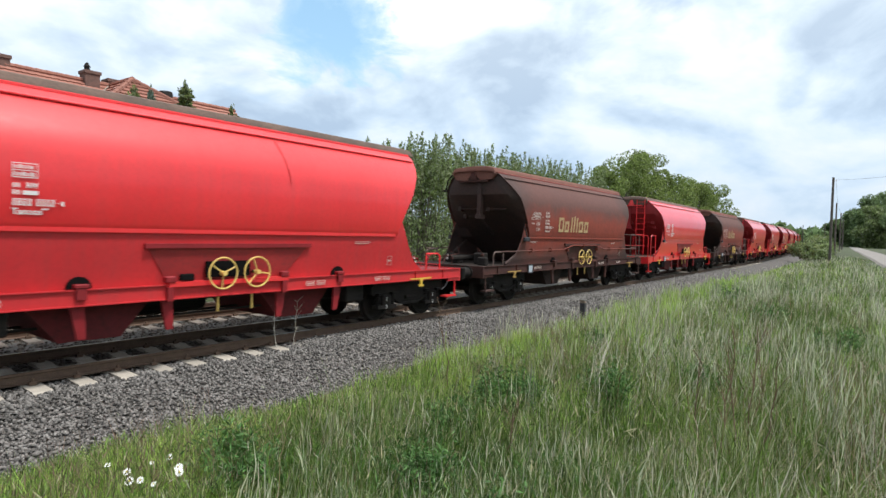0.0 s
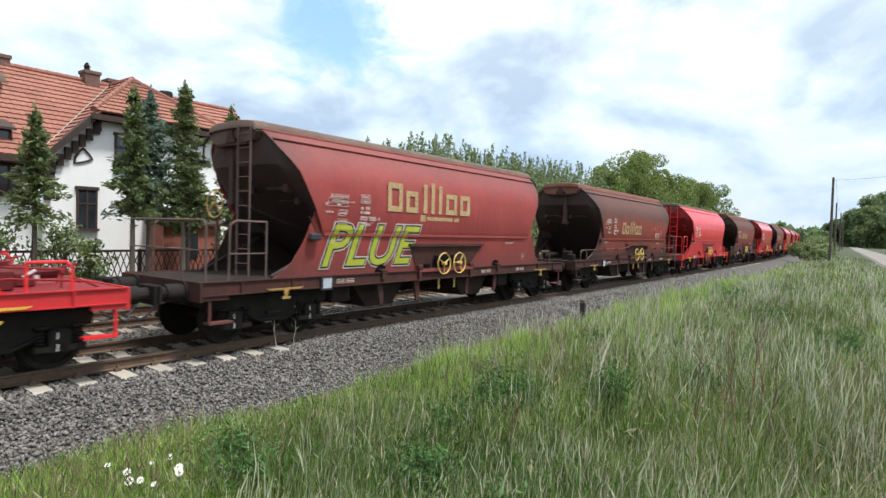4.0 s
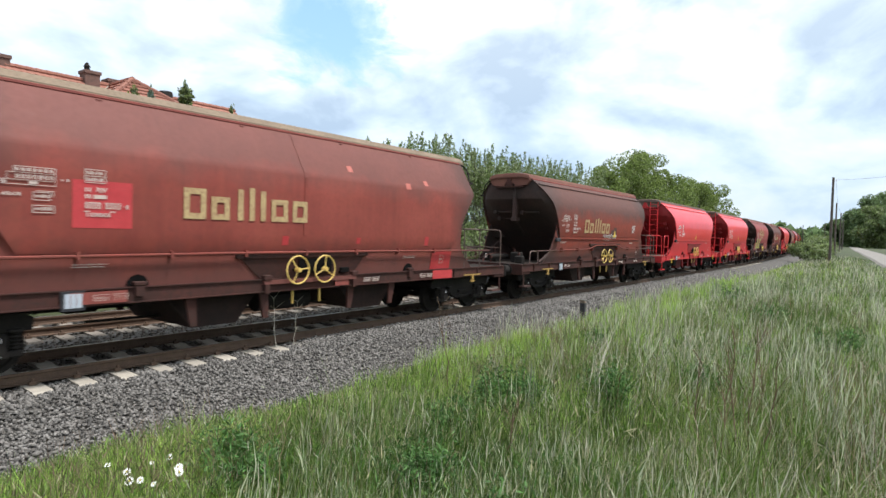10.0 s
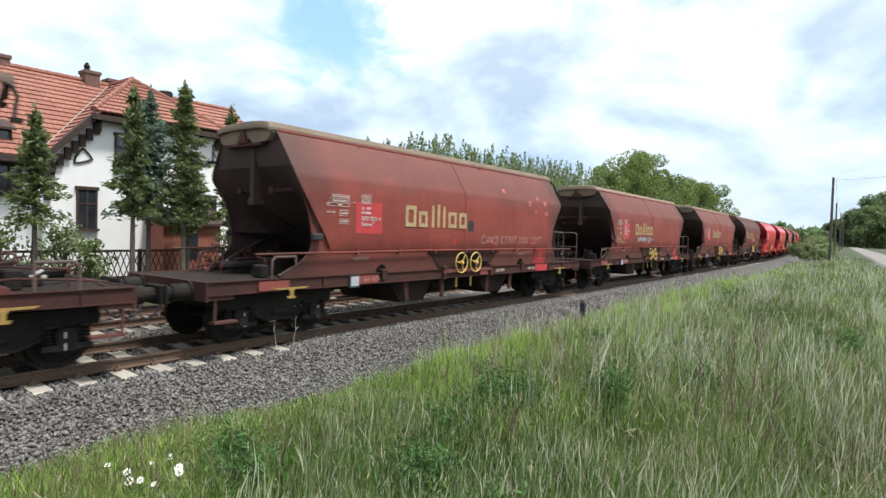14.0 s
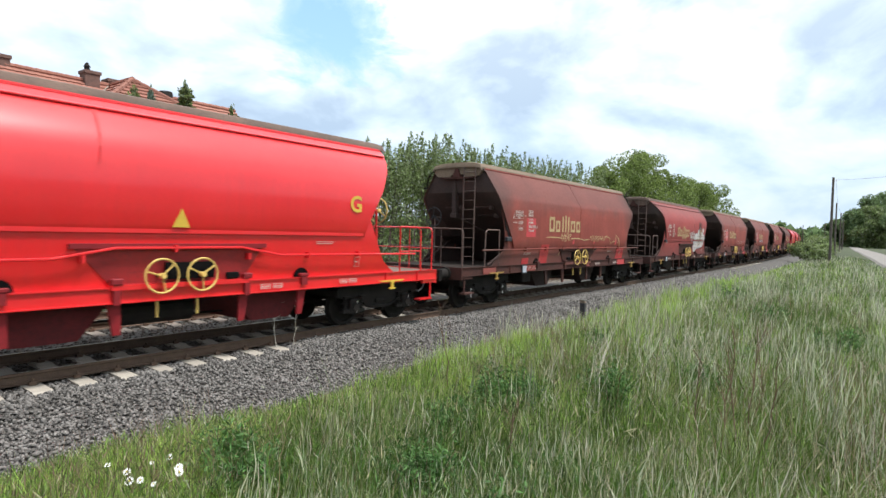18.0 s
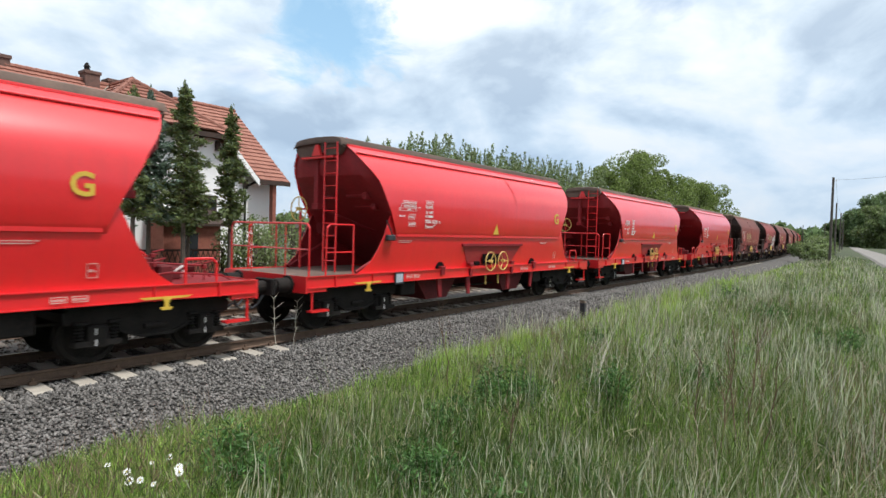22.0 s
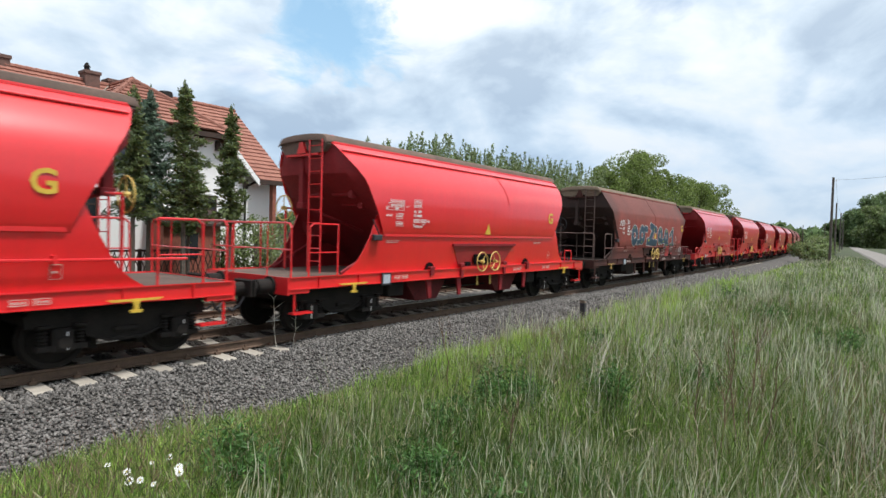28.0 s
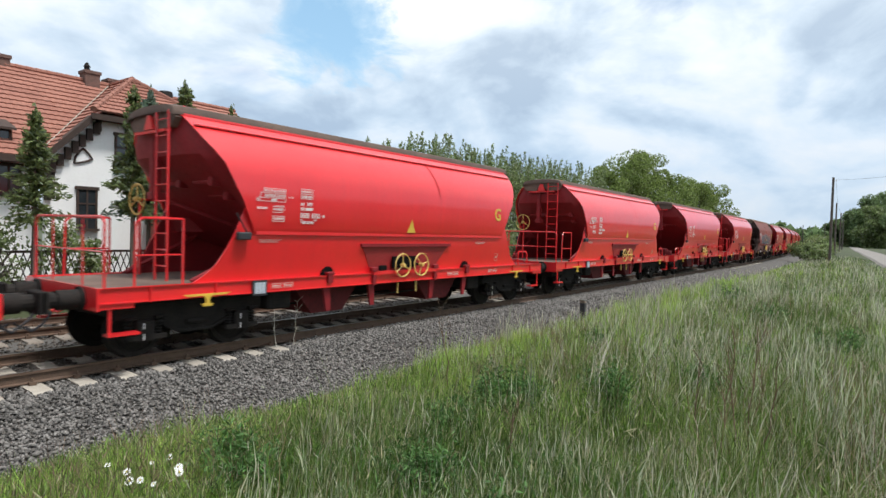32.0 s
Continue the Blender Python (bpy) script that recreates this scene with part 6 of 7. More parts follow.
def make_twigs():
    t = thing("bare_weed", "leafless pale dry weed stalks on the ballast", "weed", at=at_line(2.55, -0.98, -0.25))
    rs = random.Random(8)
    for dx, top in ((0.0, 1.05), (0.42, 0.95)):
        bm = bmesh.new()
        p = Vector((dx, -0.1, 0))
        for k in range(5):
            q = p + Vector((rs.uniform(-0.04, 0.06), rs.uniform(-0.03, 0.03), top / 5))
            rod(bm, p, q, 0.0075 - 0.0007 * k, 5)
            if k > 0:
                for sd in (-1, 1):
                    e = q + Vector((sd * rs.uniform(0.08, 0.22), rs.uniform(-0.05, 0.05), rs.uniform(0.05, 0.2)))
                    rod(bm, q, e, 0.0045, 4, 0.002)
            p = q
        part("stalk", bm, M["twig"], t)


make_twigs()


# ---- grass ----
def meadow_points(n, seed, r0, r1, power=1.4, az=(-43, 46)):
    """Places on the grassy bank, thinner with the distance r from the camera."""
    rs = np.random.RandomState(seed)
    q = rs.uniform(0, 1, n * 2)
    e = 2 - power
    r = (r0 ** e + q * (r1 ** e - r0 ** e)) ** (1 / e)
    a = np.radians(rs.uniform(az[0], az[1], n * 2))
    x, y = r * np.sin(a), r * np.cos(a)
    s = np.zeros_like(x)
    for _ in range(6):
        cx, cy = lines_np(s, 0 * s)
        th = TH + K0 * s + K1 * s * s / 2
        s = s + np.cos(th) * (x - cx) + np.sin(th) * (y - cy)
    cx, cy = lines_np(s, 0 * s)
    th = TH + K0 * s + K1 * s * s / 2
    la = -np.sin(th) * (x - cx) + np.cos(th) * (y - cy)
    edge = np.interp(s, [-4, -2.5, -1.6, 0, 2.6, 3.6, 5, 9, 12, 24, 44], [-3.9, -4.1, -4.5, -4.75, -4.55, -4.1, -3.9, -3.9, -4.1, -4.0, -3.5])
    edge = edge + 0.2 * np.sin(s * 1.7) + 0.16 * np.sin(s * 4.1 + 1) + rs.normal(0, 0.16, len(s))
    ok = (la < edge) & (la > -40) & ~((la < np.interp(s, [36, 60], [-11.9, -11.3])) & (la > -15.1))
    return x[ok][:n], y[ok][:n], s[ok][:n], la[ok][:n]


def patch(x, y, f, ph):
    """Uneven growth over the bank, about -1 to 1."""
    return np.sin(x * f + ph + 1.3 * np.sin(y * f * 0.7 + ph)) * np.sin(y * f * 1.2 + 0.9 * np.sin(x * f * 0.8 + 2 * ph))


def blades(name, n, seed, r0, r1, height, width, material, label, lean=0.25, power=1.4, where=None, levels=3, shape="blade", kink=0.0, az=(-43, 46), tuft=None):
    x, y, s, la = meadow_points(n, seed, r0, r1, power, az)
    rs = np.random.RandomState(seed + 1)
    if where:
        keep = rs.uniform(0, 1, len(x)) < where(x, y, s, la)
        x, y, s, la = x[keep], y[keep], s[keep], la[keep]
    if height > 0.55:
        keep = ((la < -6.0) & (x > -1.0)) | ((la < -5.0) & (s > 2.0)) | (s > 4.5)
        x, y, s, la = x[keep], y[keep], s[keep], la[keep]
    grow = 1.0
    if tuft:
        # tussocks: many blades fanning out of one foot
        k, spread = tuft
        grow = np.repeat(rs.uniform(0.55, 1.3, len(x)), k)
        x, y, s, la = (np.repeat(v, k) for v in (x, y, s, la))
        x, y = x + rs.normal(0, spread, len(x)), y + rs.normal(0, spread, len(x))
    n = len(x)
    z = ground_z(la) - 0.03
    h = grow * height * rs.uniform(0.5, 1.25, n) * (0.86 + 0.34 * patch(x, y, 0.9, 0.4) + 0.16 * patch(x, y, 2.6, 1.9))
    h *= np.interp(la, [-6.4, -5.0, -4.2, -3.2], [1.0, 0.95, 0.9, 0.62])
    h *= np.where(s > 9, np.where(s < 44, 1.0, np.interp(la, [-11.2, -10.4, -9.2], [0.12, 0.45, 1.0])), 1.0)
    r = np.hypot(x, y)
    w = width * np.interp(r, [3, 12, 60], [1.0, 1.7, 6.5]) * rs.uniform(0.7, 1.3, n)
    a = rs.uniform(0, 6.28, n)
    ln = rs.uniform(0.0, 1.0, n) ** 1.6 * lean * 2 * h
    dx = np.cos(a) * ln + 0.04 * h
    dy = np.sin(a) * ln
    b = rs.uniform(0, 3.14, n)
    wx, wy = np.cos(b) * w / 2, np.sin(b) * w / 2
    lv = []
    for k in range(levels + 1):
        f = k / levels
        if shape == "blade":
            taper = (1 - f) ** 0.7 + 0.06
        elif shape == "seed":
            taper = 0.45 if f < 0.7 else (1.7 if f < 0.95 else 0.15)
        else:
            taper = 1.0 - 0.6 * f
        cx, cy, cz = x + dx * f ** 1.5, y + dy * f ** 1.5, z + h * (f - 0.12 * f * f * (ln / (h + 0.01)))
        if kink and 0 < k:
            cx, cy = cx + rs.normal(0, kink, n) * h, cy + rs.normal(0, kink, n) * h
        lv.append(np.stack([cx - wx * taper, cy - wy * taper, cz], -1))
        lv.append(np.stack([cx + wx * taper, cy + wy * taper, cz], -1))
    v = np.stack(lv, 1)
    m = 2 * (levels + 1)
    f = np.array([(2 * k, 2 * k + 1, 2 * k + 3, 2 * k + 2) for k in range(levels)])
    idx = (np.arange(n)[:, None, None] * m + f[None]).ravel()
    return tagged(new(name, raw_mesh(name, v.reshape(-1, 3), idx, 4, material)), label, "grass", kind="stuff")


def herbs(name, n, seed, r0, r1, size, height, material, label, where=None):
    """Small leaves and seed crumbs standing at all heights in the grass."""
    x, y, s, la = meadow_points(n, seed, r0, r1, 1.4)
    rs = np.random.RandomState(seed + 1)
    if where:
        keep = rs.uniform(0, 1, len(x)) < where(x, y, s, la)
        x, y, s, la = x[keep], y[keep], s[keep], la[keep]
    r = np.hypot(x, y)
    h = height * (0.86 + 0.34 * patch(x, y, 0.9, 0.4) + 0.16 * patch(x, y, 2.6, 1.9)) * np.interp(la, [-6.4, -5.0, -4.2, -3.2], [1.0, 0.75, 0.5, 0.3])
    h *= np.where(s > 9, np.where(s < 44, 1.0, np.interp(la, [-11.2, -10.4, -9.2], [0.12, 0.45, 1.0])), 1.0)
    z = ground_z(la) + h * rs.uniform(0.25, 1.0, len(x))
    m = len(x)
    d = rs.normal(0, 1, (m, 3)) + np.array([0, 0, 2.4])
    d /= np.linalg.norm(d, axis=1)[:, None]
    e = np.cross(d, rs.normal(0, 1, (m, 3)))
    e /= np.linalg.norm(e, axis=1)[:, None] + 1e-9
    k = (size * np.interp(r, [3, 12, 40], [1.0, 1.8, 4.0]) * rs.uniform(0.5, 1.4, m))[:, None]
    p = np.stack([x, y, z], -1)
    v = np.stack([p - d * k * 2.6, p + e * k * 0.2, p + d * k * 2.6, p - e * k * 0.2], 1).reshape(-1, 3)
    tagged(new(name, raw_mesh(name, v, np.arange(4 * m), 4, material)), label, "grass", kind="stuff")


def fresh(x, y, s, la):
    """Short fresh grass along the foot of the bank and in patches on it."""
    return np.clip(np.interp(la, [-7.4, -6.2, -5.4], [0.02, 0.6, 1.2]) + 0.6 * patch(x, y, 1.1, 0.9) + np.interp(x, [-2.5, -1.2], [0.8, 0.0]), 0.05, 1.0)


def ripe(x, y, s, la):
    """Seeding grass, thick on the upper bank."""
    return np.clip(np.interp(la, [-7.5, -5.0], [0.75, 0.15]) + 0.7 * patch(x, y, 0.8, 2.2) - np.interp(x, [-2.2, -1.0], [0.8, 0.0]), 0.02, 1.0)


blades("fresh_grass", 60000, 201, 2.4, 22, 0.34, 0.0075, M["grass_fresh"], "short fresh green grass at the foot of the bank", lean=0.4, where=fresh)
blades("meadow_grass", 74000, 203, 2.4, 13, 0.40, 0.0058, M["grass"], "tall green meadow grass on the bank", lean=0.42, where=lambda x, y, s, la: 1.15 - 0.8 * fresh(x, y, s, la))
blades("meadow_grass", 62000, 205, 9, 75, 0.44, 0.0085, M["grass"], "tall green meadow grass on the bank", lean=0.36, where=lambda x, y, s, la: 1.1 - 0.75 * fresh(x, y, s, la))
blades("fresh_grass", 60000, 207, 8, 60, 0.40, 0.0085, M["grass_fresh"], "fresh light green grass along the ballast", lean=0.36, where=fresh)
blades("meadow_grass", 64000, 208, 0.8, 36, 0.34, 0.012, M["grass"], "green meadow grass along the lane", lean=0.4, power=1.5, levels=2, az=(44, 319))
blades("fresh_grass", 20000, 209, 0.25, 2.7, 0.16, 0.008, M["grass_fresh"], "short trodden grass at the edge of the lane", lean=0.5, power=0.6, levels=2, az=(-180, 180))
blades("seeding_grass", 12000, 214, 9, 70, 0.58, 0.0042, M["seed"], "pale grey-green grass stems gone to seed", lean=0.24, where=lambda x, y, s, la: np.interp(la, [-7.0, -4.5], [1.0, 0.25]), levels=5, shape="seed", kink=0.012)
blades("seeding_grass", 15000, 213, 2.6, 60, 0.64, 0.0028, M["seed"], "pale grey-green grass stems gone to seed", lean=0.24, where=ripe, levels=5, shape="seed", kink=0.012)
blades("dry_grass", 6500, 211, 2.6, 45, 0.66, 0.0040, M["straw"], "pale dry bent grass stalks among the green", lean=0.34, where=lambda x, y, s, la: np.clip(0.3 + 0.8 * patch(x, y, 0.7, 5.0), 0.04, 1), levels=4, shape="stalk", kink=0.05)
blades("dry_grass", 22000, 215, 5.0, 30, 0.34, 0.0048, M["straw"], "short dry grass along the ballast's edge", lean=0.7, where=lambda x, y, s, la: np.interp(la, [-5.9, -5.0, -4.2], [0.0, 0.7, 1.0]), levels=2)
blades("bleached_stalks", 3600, 219, 3.0, 22, 0.84, 0.0046, M["twig"], "bleached bent stalks of last year standing in the meadow", lean=0.26, where=lambda x, y, s, la: np.clip(0.35 + 0.8 * patch(x, y, 0.9, 0.2), 0, 1) * np.interp(x, [-0.6, 1.2], [0.0, 1.0]) * (la < -5.0), levels=6, shape="stalk", kink=0.035)
blades("dead_stems", 21000, 217, 2.6, 20, 0.5, 0.0045, M["dead"], "dull brown dead stems in patches among the grass", lean=0.26, where=lambda x, y, s, la: np.clip(0.0 + 1.2 * patch(x, y, 0.85, 1.2), 0, 1) * np.interp(x, [-1.0, 1.0], [0.7, 1.0]) * np.interp(la, [-6.5, -5.0], [1.0, 0.2]), levels=4, shape="stalk", kink=0.05)
blades("weed_stems", 2600, 221, 2.8, 16, 0.8, 0.0036, M["stem"], "thin brown weed stalks in the meadow", lean=0.2, where=lambda x, y, s, la: np.clip(0.15 + 0.9 * patch(x, y, 0.75, 3.1), 0, 1) * np.interp(x, [-1.6, 0.5], [0.1, 1.0]) * (la < -5.0), levels=5, shape="stalk", kink=0.03)
blades("grass_tussocks", 2900, 251, 4.5, 34, 0.56, 0.0055, M["grass_fresh"], "tall fresh tussocks along the crest of the bank", lean=0.18, where=lambda x, y, s, la: np.interp(la, [-8.0, -6.8, -4.6, -4.1, -3.6], [0.05, 0.75, 1.0, 0.7, 0.2]) * np.interp(s, [-0.5, 2.5], [0.1, 1.0]), tuft=(46, 0.06))
blades("grass_tussocks", 1300, 253, 2.6, 30, 0.60, 0.0052, M["grass"], "tall dull green tussocks on the bank", lean=0.36, where=lambda x, y, s, la: np.clip(0.4 + 0.6 * patch(x, y, 1.2, 2.7), 0.05, 1) * np.interp(x, [-1.5, 0.5], [0.3, 1.0]) * np.interp(la, [-7.5, -6.0], [1.0, 0.25]), tuft=(44, 0.07))
blades("seeding_tussocks", 1500, 255, 3.0, 34, 0.74, 0.0046, M["seed"], "tall grey-green tussocks gone to seed", lean=0.17, where=lambda x, y, s, la: np.clip(0.25 + 0.9 * patch(x, y, 0.8, 2.2), 0.05, 1) * np.interp(x, [-0.5, 1.5], [0.1, 1.0]) * np.interp(np.hypot(x, y), [3.5, 8.0], [0.25, 1.0]), levels=5, shape="seed", kink=0.022, tuft=(13, 0.09))
blades("dead_tussocks", 260, 257, 2.8, 14, 0.62, 0.0050, M["dead"], "brown tussocks of last year's grass", lean=0.34, where=lambda x, y, s, la: np.clip(0.2 + 1.0 * patch(x, y, 0.85, 1.2), 0, 1) * np.interp(x, [-0.8, 0.8], [0.15, 1.0]), levels=4, shape="stalk", kink=0.03, tuft=(34, 0.09))

blades("straw_tussocks", 260, 259, 2.8, 20, 0.55, 0.0046, M["straw"], "pale straw tussocks among the green grass", lean=0.32, where=lambda x, y, s, la: np.clip(0.15 + 1.0 * patch(x, y, 1.0, 3.6), 0, 1) * np.interp(x, [-1.2, 0.6], [0.2, 1.0]), levels=4, shape="stalk", kink=0.03, tuft=(20, 0.08))

herbs("grass_leaves", 50000, 241, 2.4, 30, 0.017, 0.44, M["grass"], "tangled small leaves between the grass blades")
herbs("seed_crumbs", 14000, 243, 2.4, 40, 0.010, 0.60, M["seed"], "pale loose seed heads over the grass", where=ripe)
herbs("dead_leaves", 14000, 245, 2.4, 24, 0.016, 0.42, M["dead"], "brown dead leaves caught in the grass", where=lambda x, y, s, la: np.clip(0.1 + 1.1 * patch(x, y, 0.85, 1.2), 0, 1))
herbs("dark_herbs", 44000, 247, 2.4, 24, 0.016, 0.40, M["weed_leaf"], "dark green herbs in patches on the bank", where=lambda x, y, s, la: np.clip(-0.3 + 2.2 * patch(x, y, 0.95, 4.1), 0, 1))


def weed(at, h, seed, spread=0.3):
    rs = np.random.RandomState(seed)
    t = thing("leafy_weed", "dark green leafy weed among the grass", "plant", "weeds on the bank", at=pose(*at))
    bm = bmesh.new()
    pts = []
    for k in range(18):
        a, r = rs.uniform(0, 6.28), rs.uniform(0.2, 1.0) * spread
        e = np.array([math.cos(a) * r, math.sin(a) * r, h * rs.uniform(0.65, 1.1)])
        limb(bm, (0, 0, -0.05), tuple(e), 0.006, 0.002)
        q = rs.uniform(0.1, 1.0, 130)
        pts.append(e * q[:, None] + rs.normal(0, 0.06, (130, 3)))
    part("stalk", bm, M["stem"], t)["kind"] = "stuff"
    part("foliage", leaf_quads("foliage", np.concatenate(pts), 0.016, M["weed_leaf"], seed, 3.4, 0.6), None, t)


def on_bank(s, la):
    x, y = lines_np(np.array([s]), np.array([la]))
    return (float(x[0]), float(y[0]), float(ground_z(la)))


for i_, (s_, la_, h_, w_) in enumerate(((-0.15, -8.0, 0.55, 0.30), (0.15, -8.1, 0.45, 0.24), (0.6, -8.8, 0.55, 0.30), (-0.9, -8.0, 0.4, 0.3), (12.0, -7.9, 0.6, 0.6), (13.2, -7.7, 0.55, 0.5), (-2.5, -7.4, 0.42, 0.28), (-2.35, -7.1, 0.5, 0.2), (5.8, -10.3, 0.45, 0.5), (-1.75, -8.4, 0.35, 0.25), (4.4, -7.2, 0.4, 0.35), (8.5, -9.0, 0.5, 0.5), (2.0, -9.3, 0.4, 0.3), (-2.2, -9.2, 0.35, 0.25), (16.5, -6.6, 0.6, 0.4))):
    weed(on_bank(s_, la_), 0.95 * h_, 230 + i_, 1.0 * w_)


def dock(at, h, seed):
    rs = np.random.RandomState(seed)
    t = thing("dock_stalk", "rusty brown dry dock stalk standing in the grass", "plant", "dry docks on the bank", at=pose(*at))
    bm = bmesh.new()
    p = np.zeros(3)
    for k in range(6):
        q = p + np.array([rs.normal(0, 0.018), rs.normal(0, 0.018), h / 6])
        limb(bm, tuple(p), tuple(q), 0.0065 - 0.0006 * k, 0.0058 - 0.0006 * k)
        if k > 1:
            for e in range(2):
                d = q + np.array([rs.normal(0, 0.05), rs.normal(0, 0.05), rs.uniform(0.10, 0.2)])
                limb(bm, tuple(q), tuple(d), 0.003, 0.002)
        p = q
    part("stalk", bm, M["dock"], t)["kind"] = "stuff"
    z = rs.uniform(0.5, 1.08, 90) * h
    pts = np.stack([rs.normal(0, 0.03, 90), rs.normal(0, 0.03, 90), z], -1)
    part("seed_head", leaf_quads("seed_head", pts, 0.010, M["dock"], seed, 1.6, 0.8), None, t)["kind"] = "stuff"


for i_, (x_, y_, h_) in enumerate(((2.15, 4.30, 0.95), (2.25, 4.42, 1.05), (2.33, 4.25, 0.9), (2.05, 4.55, 0.85), (2.45, 4.6, 1.0), (0.55, 4.35, 0.5), (3.1, 5.6, 0.8), (0.1, 6.9, 0.9))):
    dock((x_, y_, 0.42), h_, 300 + i_)


def daisy(at, h, r, seed):
    rs = np.random.RandomState(seed)
    t = thing("daisy", "white daisy flower on a thin stem", "flower", "daisies in the grass", at=pose(*at))
    bm = bmesh.new()
    limb(bm, (0, 0, 0), (0, 0, h), 0.003, 0.003)
    part("stem", bm, M["leaf_dark"], t)
    bm = bmesh.new()
    n = 11
    tilt = Matrix.Rotation(rs.uniform(0.5, 1.1), 3, "X")
    for k in range(n):
        a = 2 * math.pi * k / n
        c = [Vector((math.cos(a + d) * r * f, math.sin(a + d) * r * f, 0.004 * (k % 2))) for d, f in ((-0.12, 0.25), (-0.24, 0.85), (0, 1.0), (0.24, 0.85), (0.12, 0.25))]
        bm.faces.new([bm.verts.new(tilt @ p + Vector((0, 0, h))) for p in c])
    part("petals", bm, M["petal"], t)
    bm = bmesh.new()
    bmesh.ops.create_icosphere(bm, subdivisions=1, radius=r * 0.26, matrix=Matrix.Translation(tilt @ Vector((0, 0, 0.004)) + Vector((0, 0, h))))
    part("disc", bm, M["petal_yellow"], t)


for i_, (s_, la_, r_) in enumerate(((-2.79, -7.14, 0.042), (-2.85, -7.26, 0.040), (-2.82, -7.20, 0.034), (-3.09, -7.10, 0.040), (-3.05, -7.16, 0.032), (-2.99, -6.85, 0.036), (-2.80, -6.80, 0.022), (-2.96, -6.49, 0.030), (-3.06, -7.35, 0.024), (-2.67, -6.79, 0.034))):
    daisy(on_bank(s_, la_), 0.36, 0.72 * r_, 260 + i_)
make_wire()

# ---- the train ----
# (paint, length kind, 1 where the ladder platform trails, marks)
TRAIN = [
    ("red_worn", "std", 1, "T"), ("red", "std", 1, "T"), ("dark", "std", -1, "B"), ("red", "std", 1, "T"), ("red", "std", 1, "T"),
    ("red_worn", "std", -1, "T"), ("red", "std", 1, ""), ("red", "std", 1, ""), ("dark", "std", -1, "B"), ("red", "std", 1, ""), ("dark", "std", -1, "B"),
    ("red_dull", "std", 1, ""), ("dark", "std", -1, "B"), ("crimson", "std", 1, "BH"), ("red_dull", "std", 1, "T"), ("red_dull", "std", 1, "T"), ("dark", "std", -1, "BT"),
    ("brown", "long", -1, "B"), ("brown", "long", -1, "B"), ("brown", "long", -1, "B"), ("crimson", "std", 1, "B"), ("brown", "long", 1, "B"),
    ("red", "std", -1, "TG"), ("red", "std", 1, "TG"), ("red", "std", 1, "TG"), ("red", "std", 1, "TG"), ("red_worn", "std", -1, "TGn"), ("brown", "long", 1, "TG"),
    ("red", "std", 1, "TG"), ("red", "std", -1, "TG"), ("red", "std", 1, "TG"), ("red", "std", 1, "TG"), ("red", "std", 1, "TG"), ("red", "std", -1, "TG"),
]
FIRST = 11  # the wagon whose middle is at LEAD(t)
LEAD = [1.28, 8.65, 16.06, 23.51, 30.98, 38.49, 46.03, 53.6, 61.2, 68.83, 76.49, 84.18, 91.9, 99.65, 107.43, 115.23, 123.06, 130.92, 138.81, 146.73, 154.67, 162.65, 170.66, 178.69, 186.76, 194.87, 203.0, 211.16, 219.36, 227.59, 235.85, 244.14, 252.46, 260.81, 269.2, 277.62, 286.07, 294.55, 303.06, 311.61, 320.2]  # metres along the line, every 0.8 s
AFTER = [0.0, -15.35, -30.74, -46.1, -61.44, -76.82, -92.85, -109.58, -126.31, -142.37, -158.44, -174.48, -189.83, -205.21, -220.54, -235.92, -251.98, -268.03, -283.39, -298.75, -314.11]  # middles of the wagons behind the reference wagon
OFFSETS = [15.36 * (FIRST - i) for i in range(FIRST)] + AFTER
while len(OFFSETS) < len(TRAIN):
    OFFSETS.append(OFFSETS[-1] - 15.36)
LABELS = {
    "red": "clean bright red hopper wagon with a grey-brown roof",
    "red_dull": "dull red hopper wagon with a darker red underframe",
    "red_worn": "faded red hopper wagon with a dusty brown roof",
    "brown": "weathered red-brown hopper wagon with touched-up patches",
    "crimson": "faded crimson hopper wagon with grimy ends",
    "dark": "soot-stained dark brown hopper wagon with faded lettering",
}
WAGONS = []


def lead(t):
    return LEAD[round(t / 0.8)]


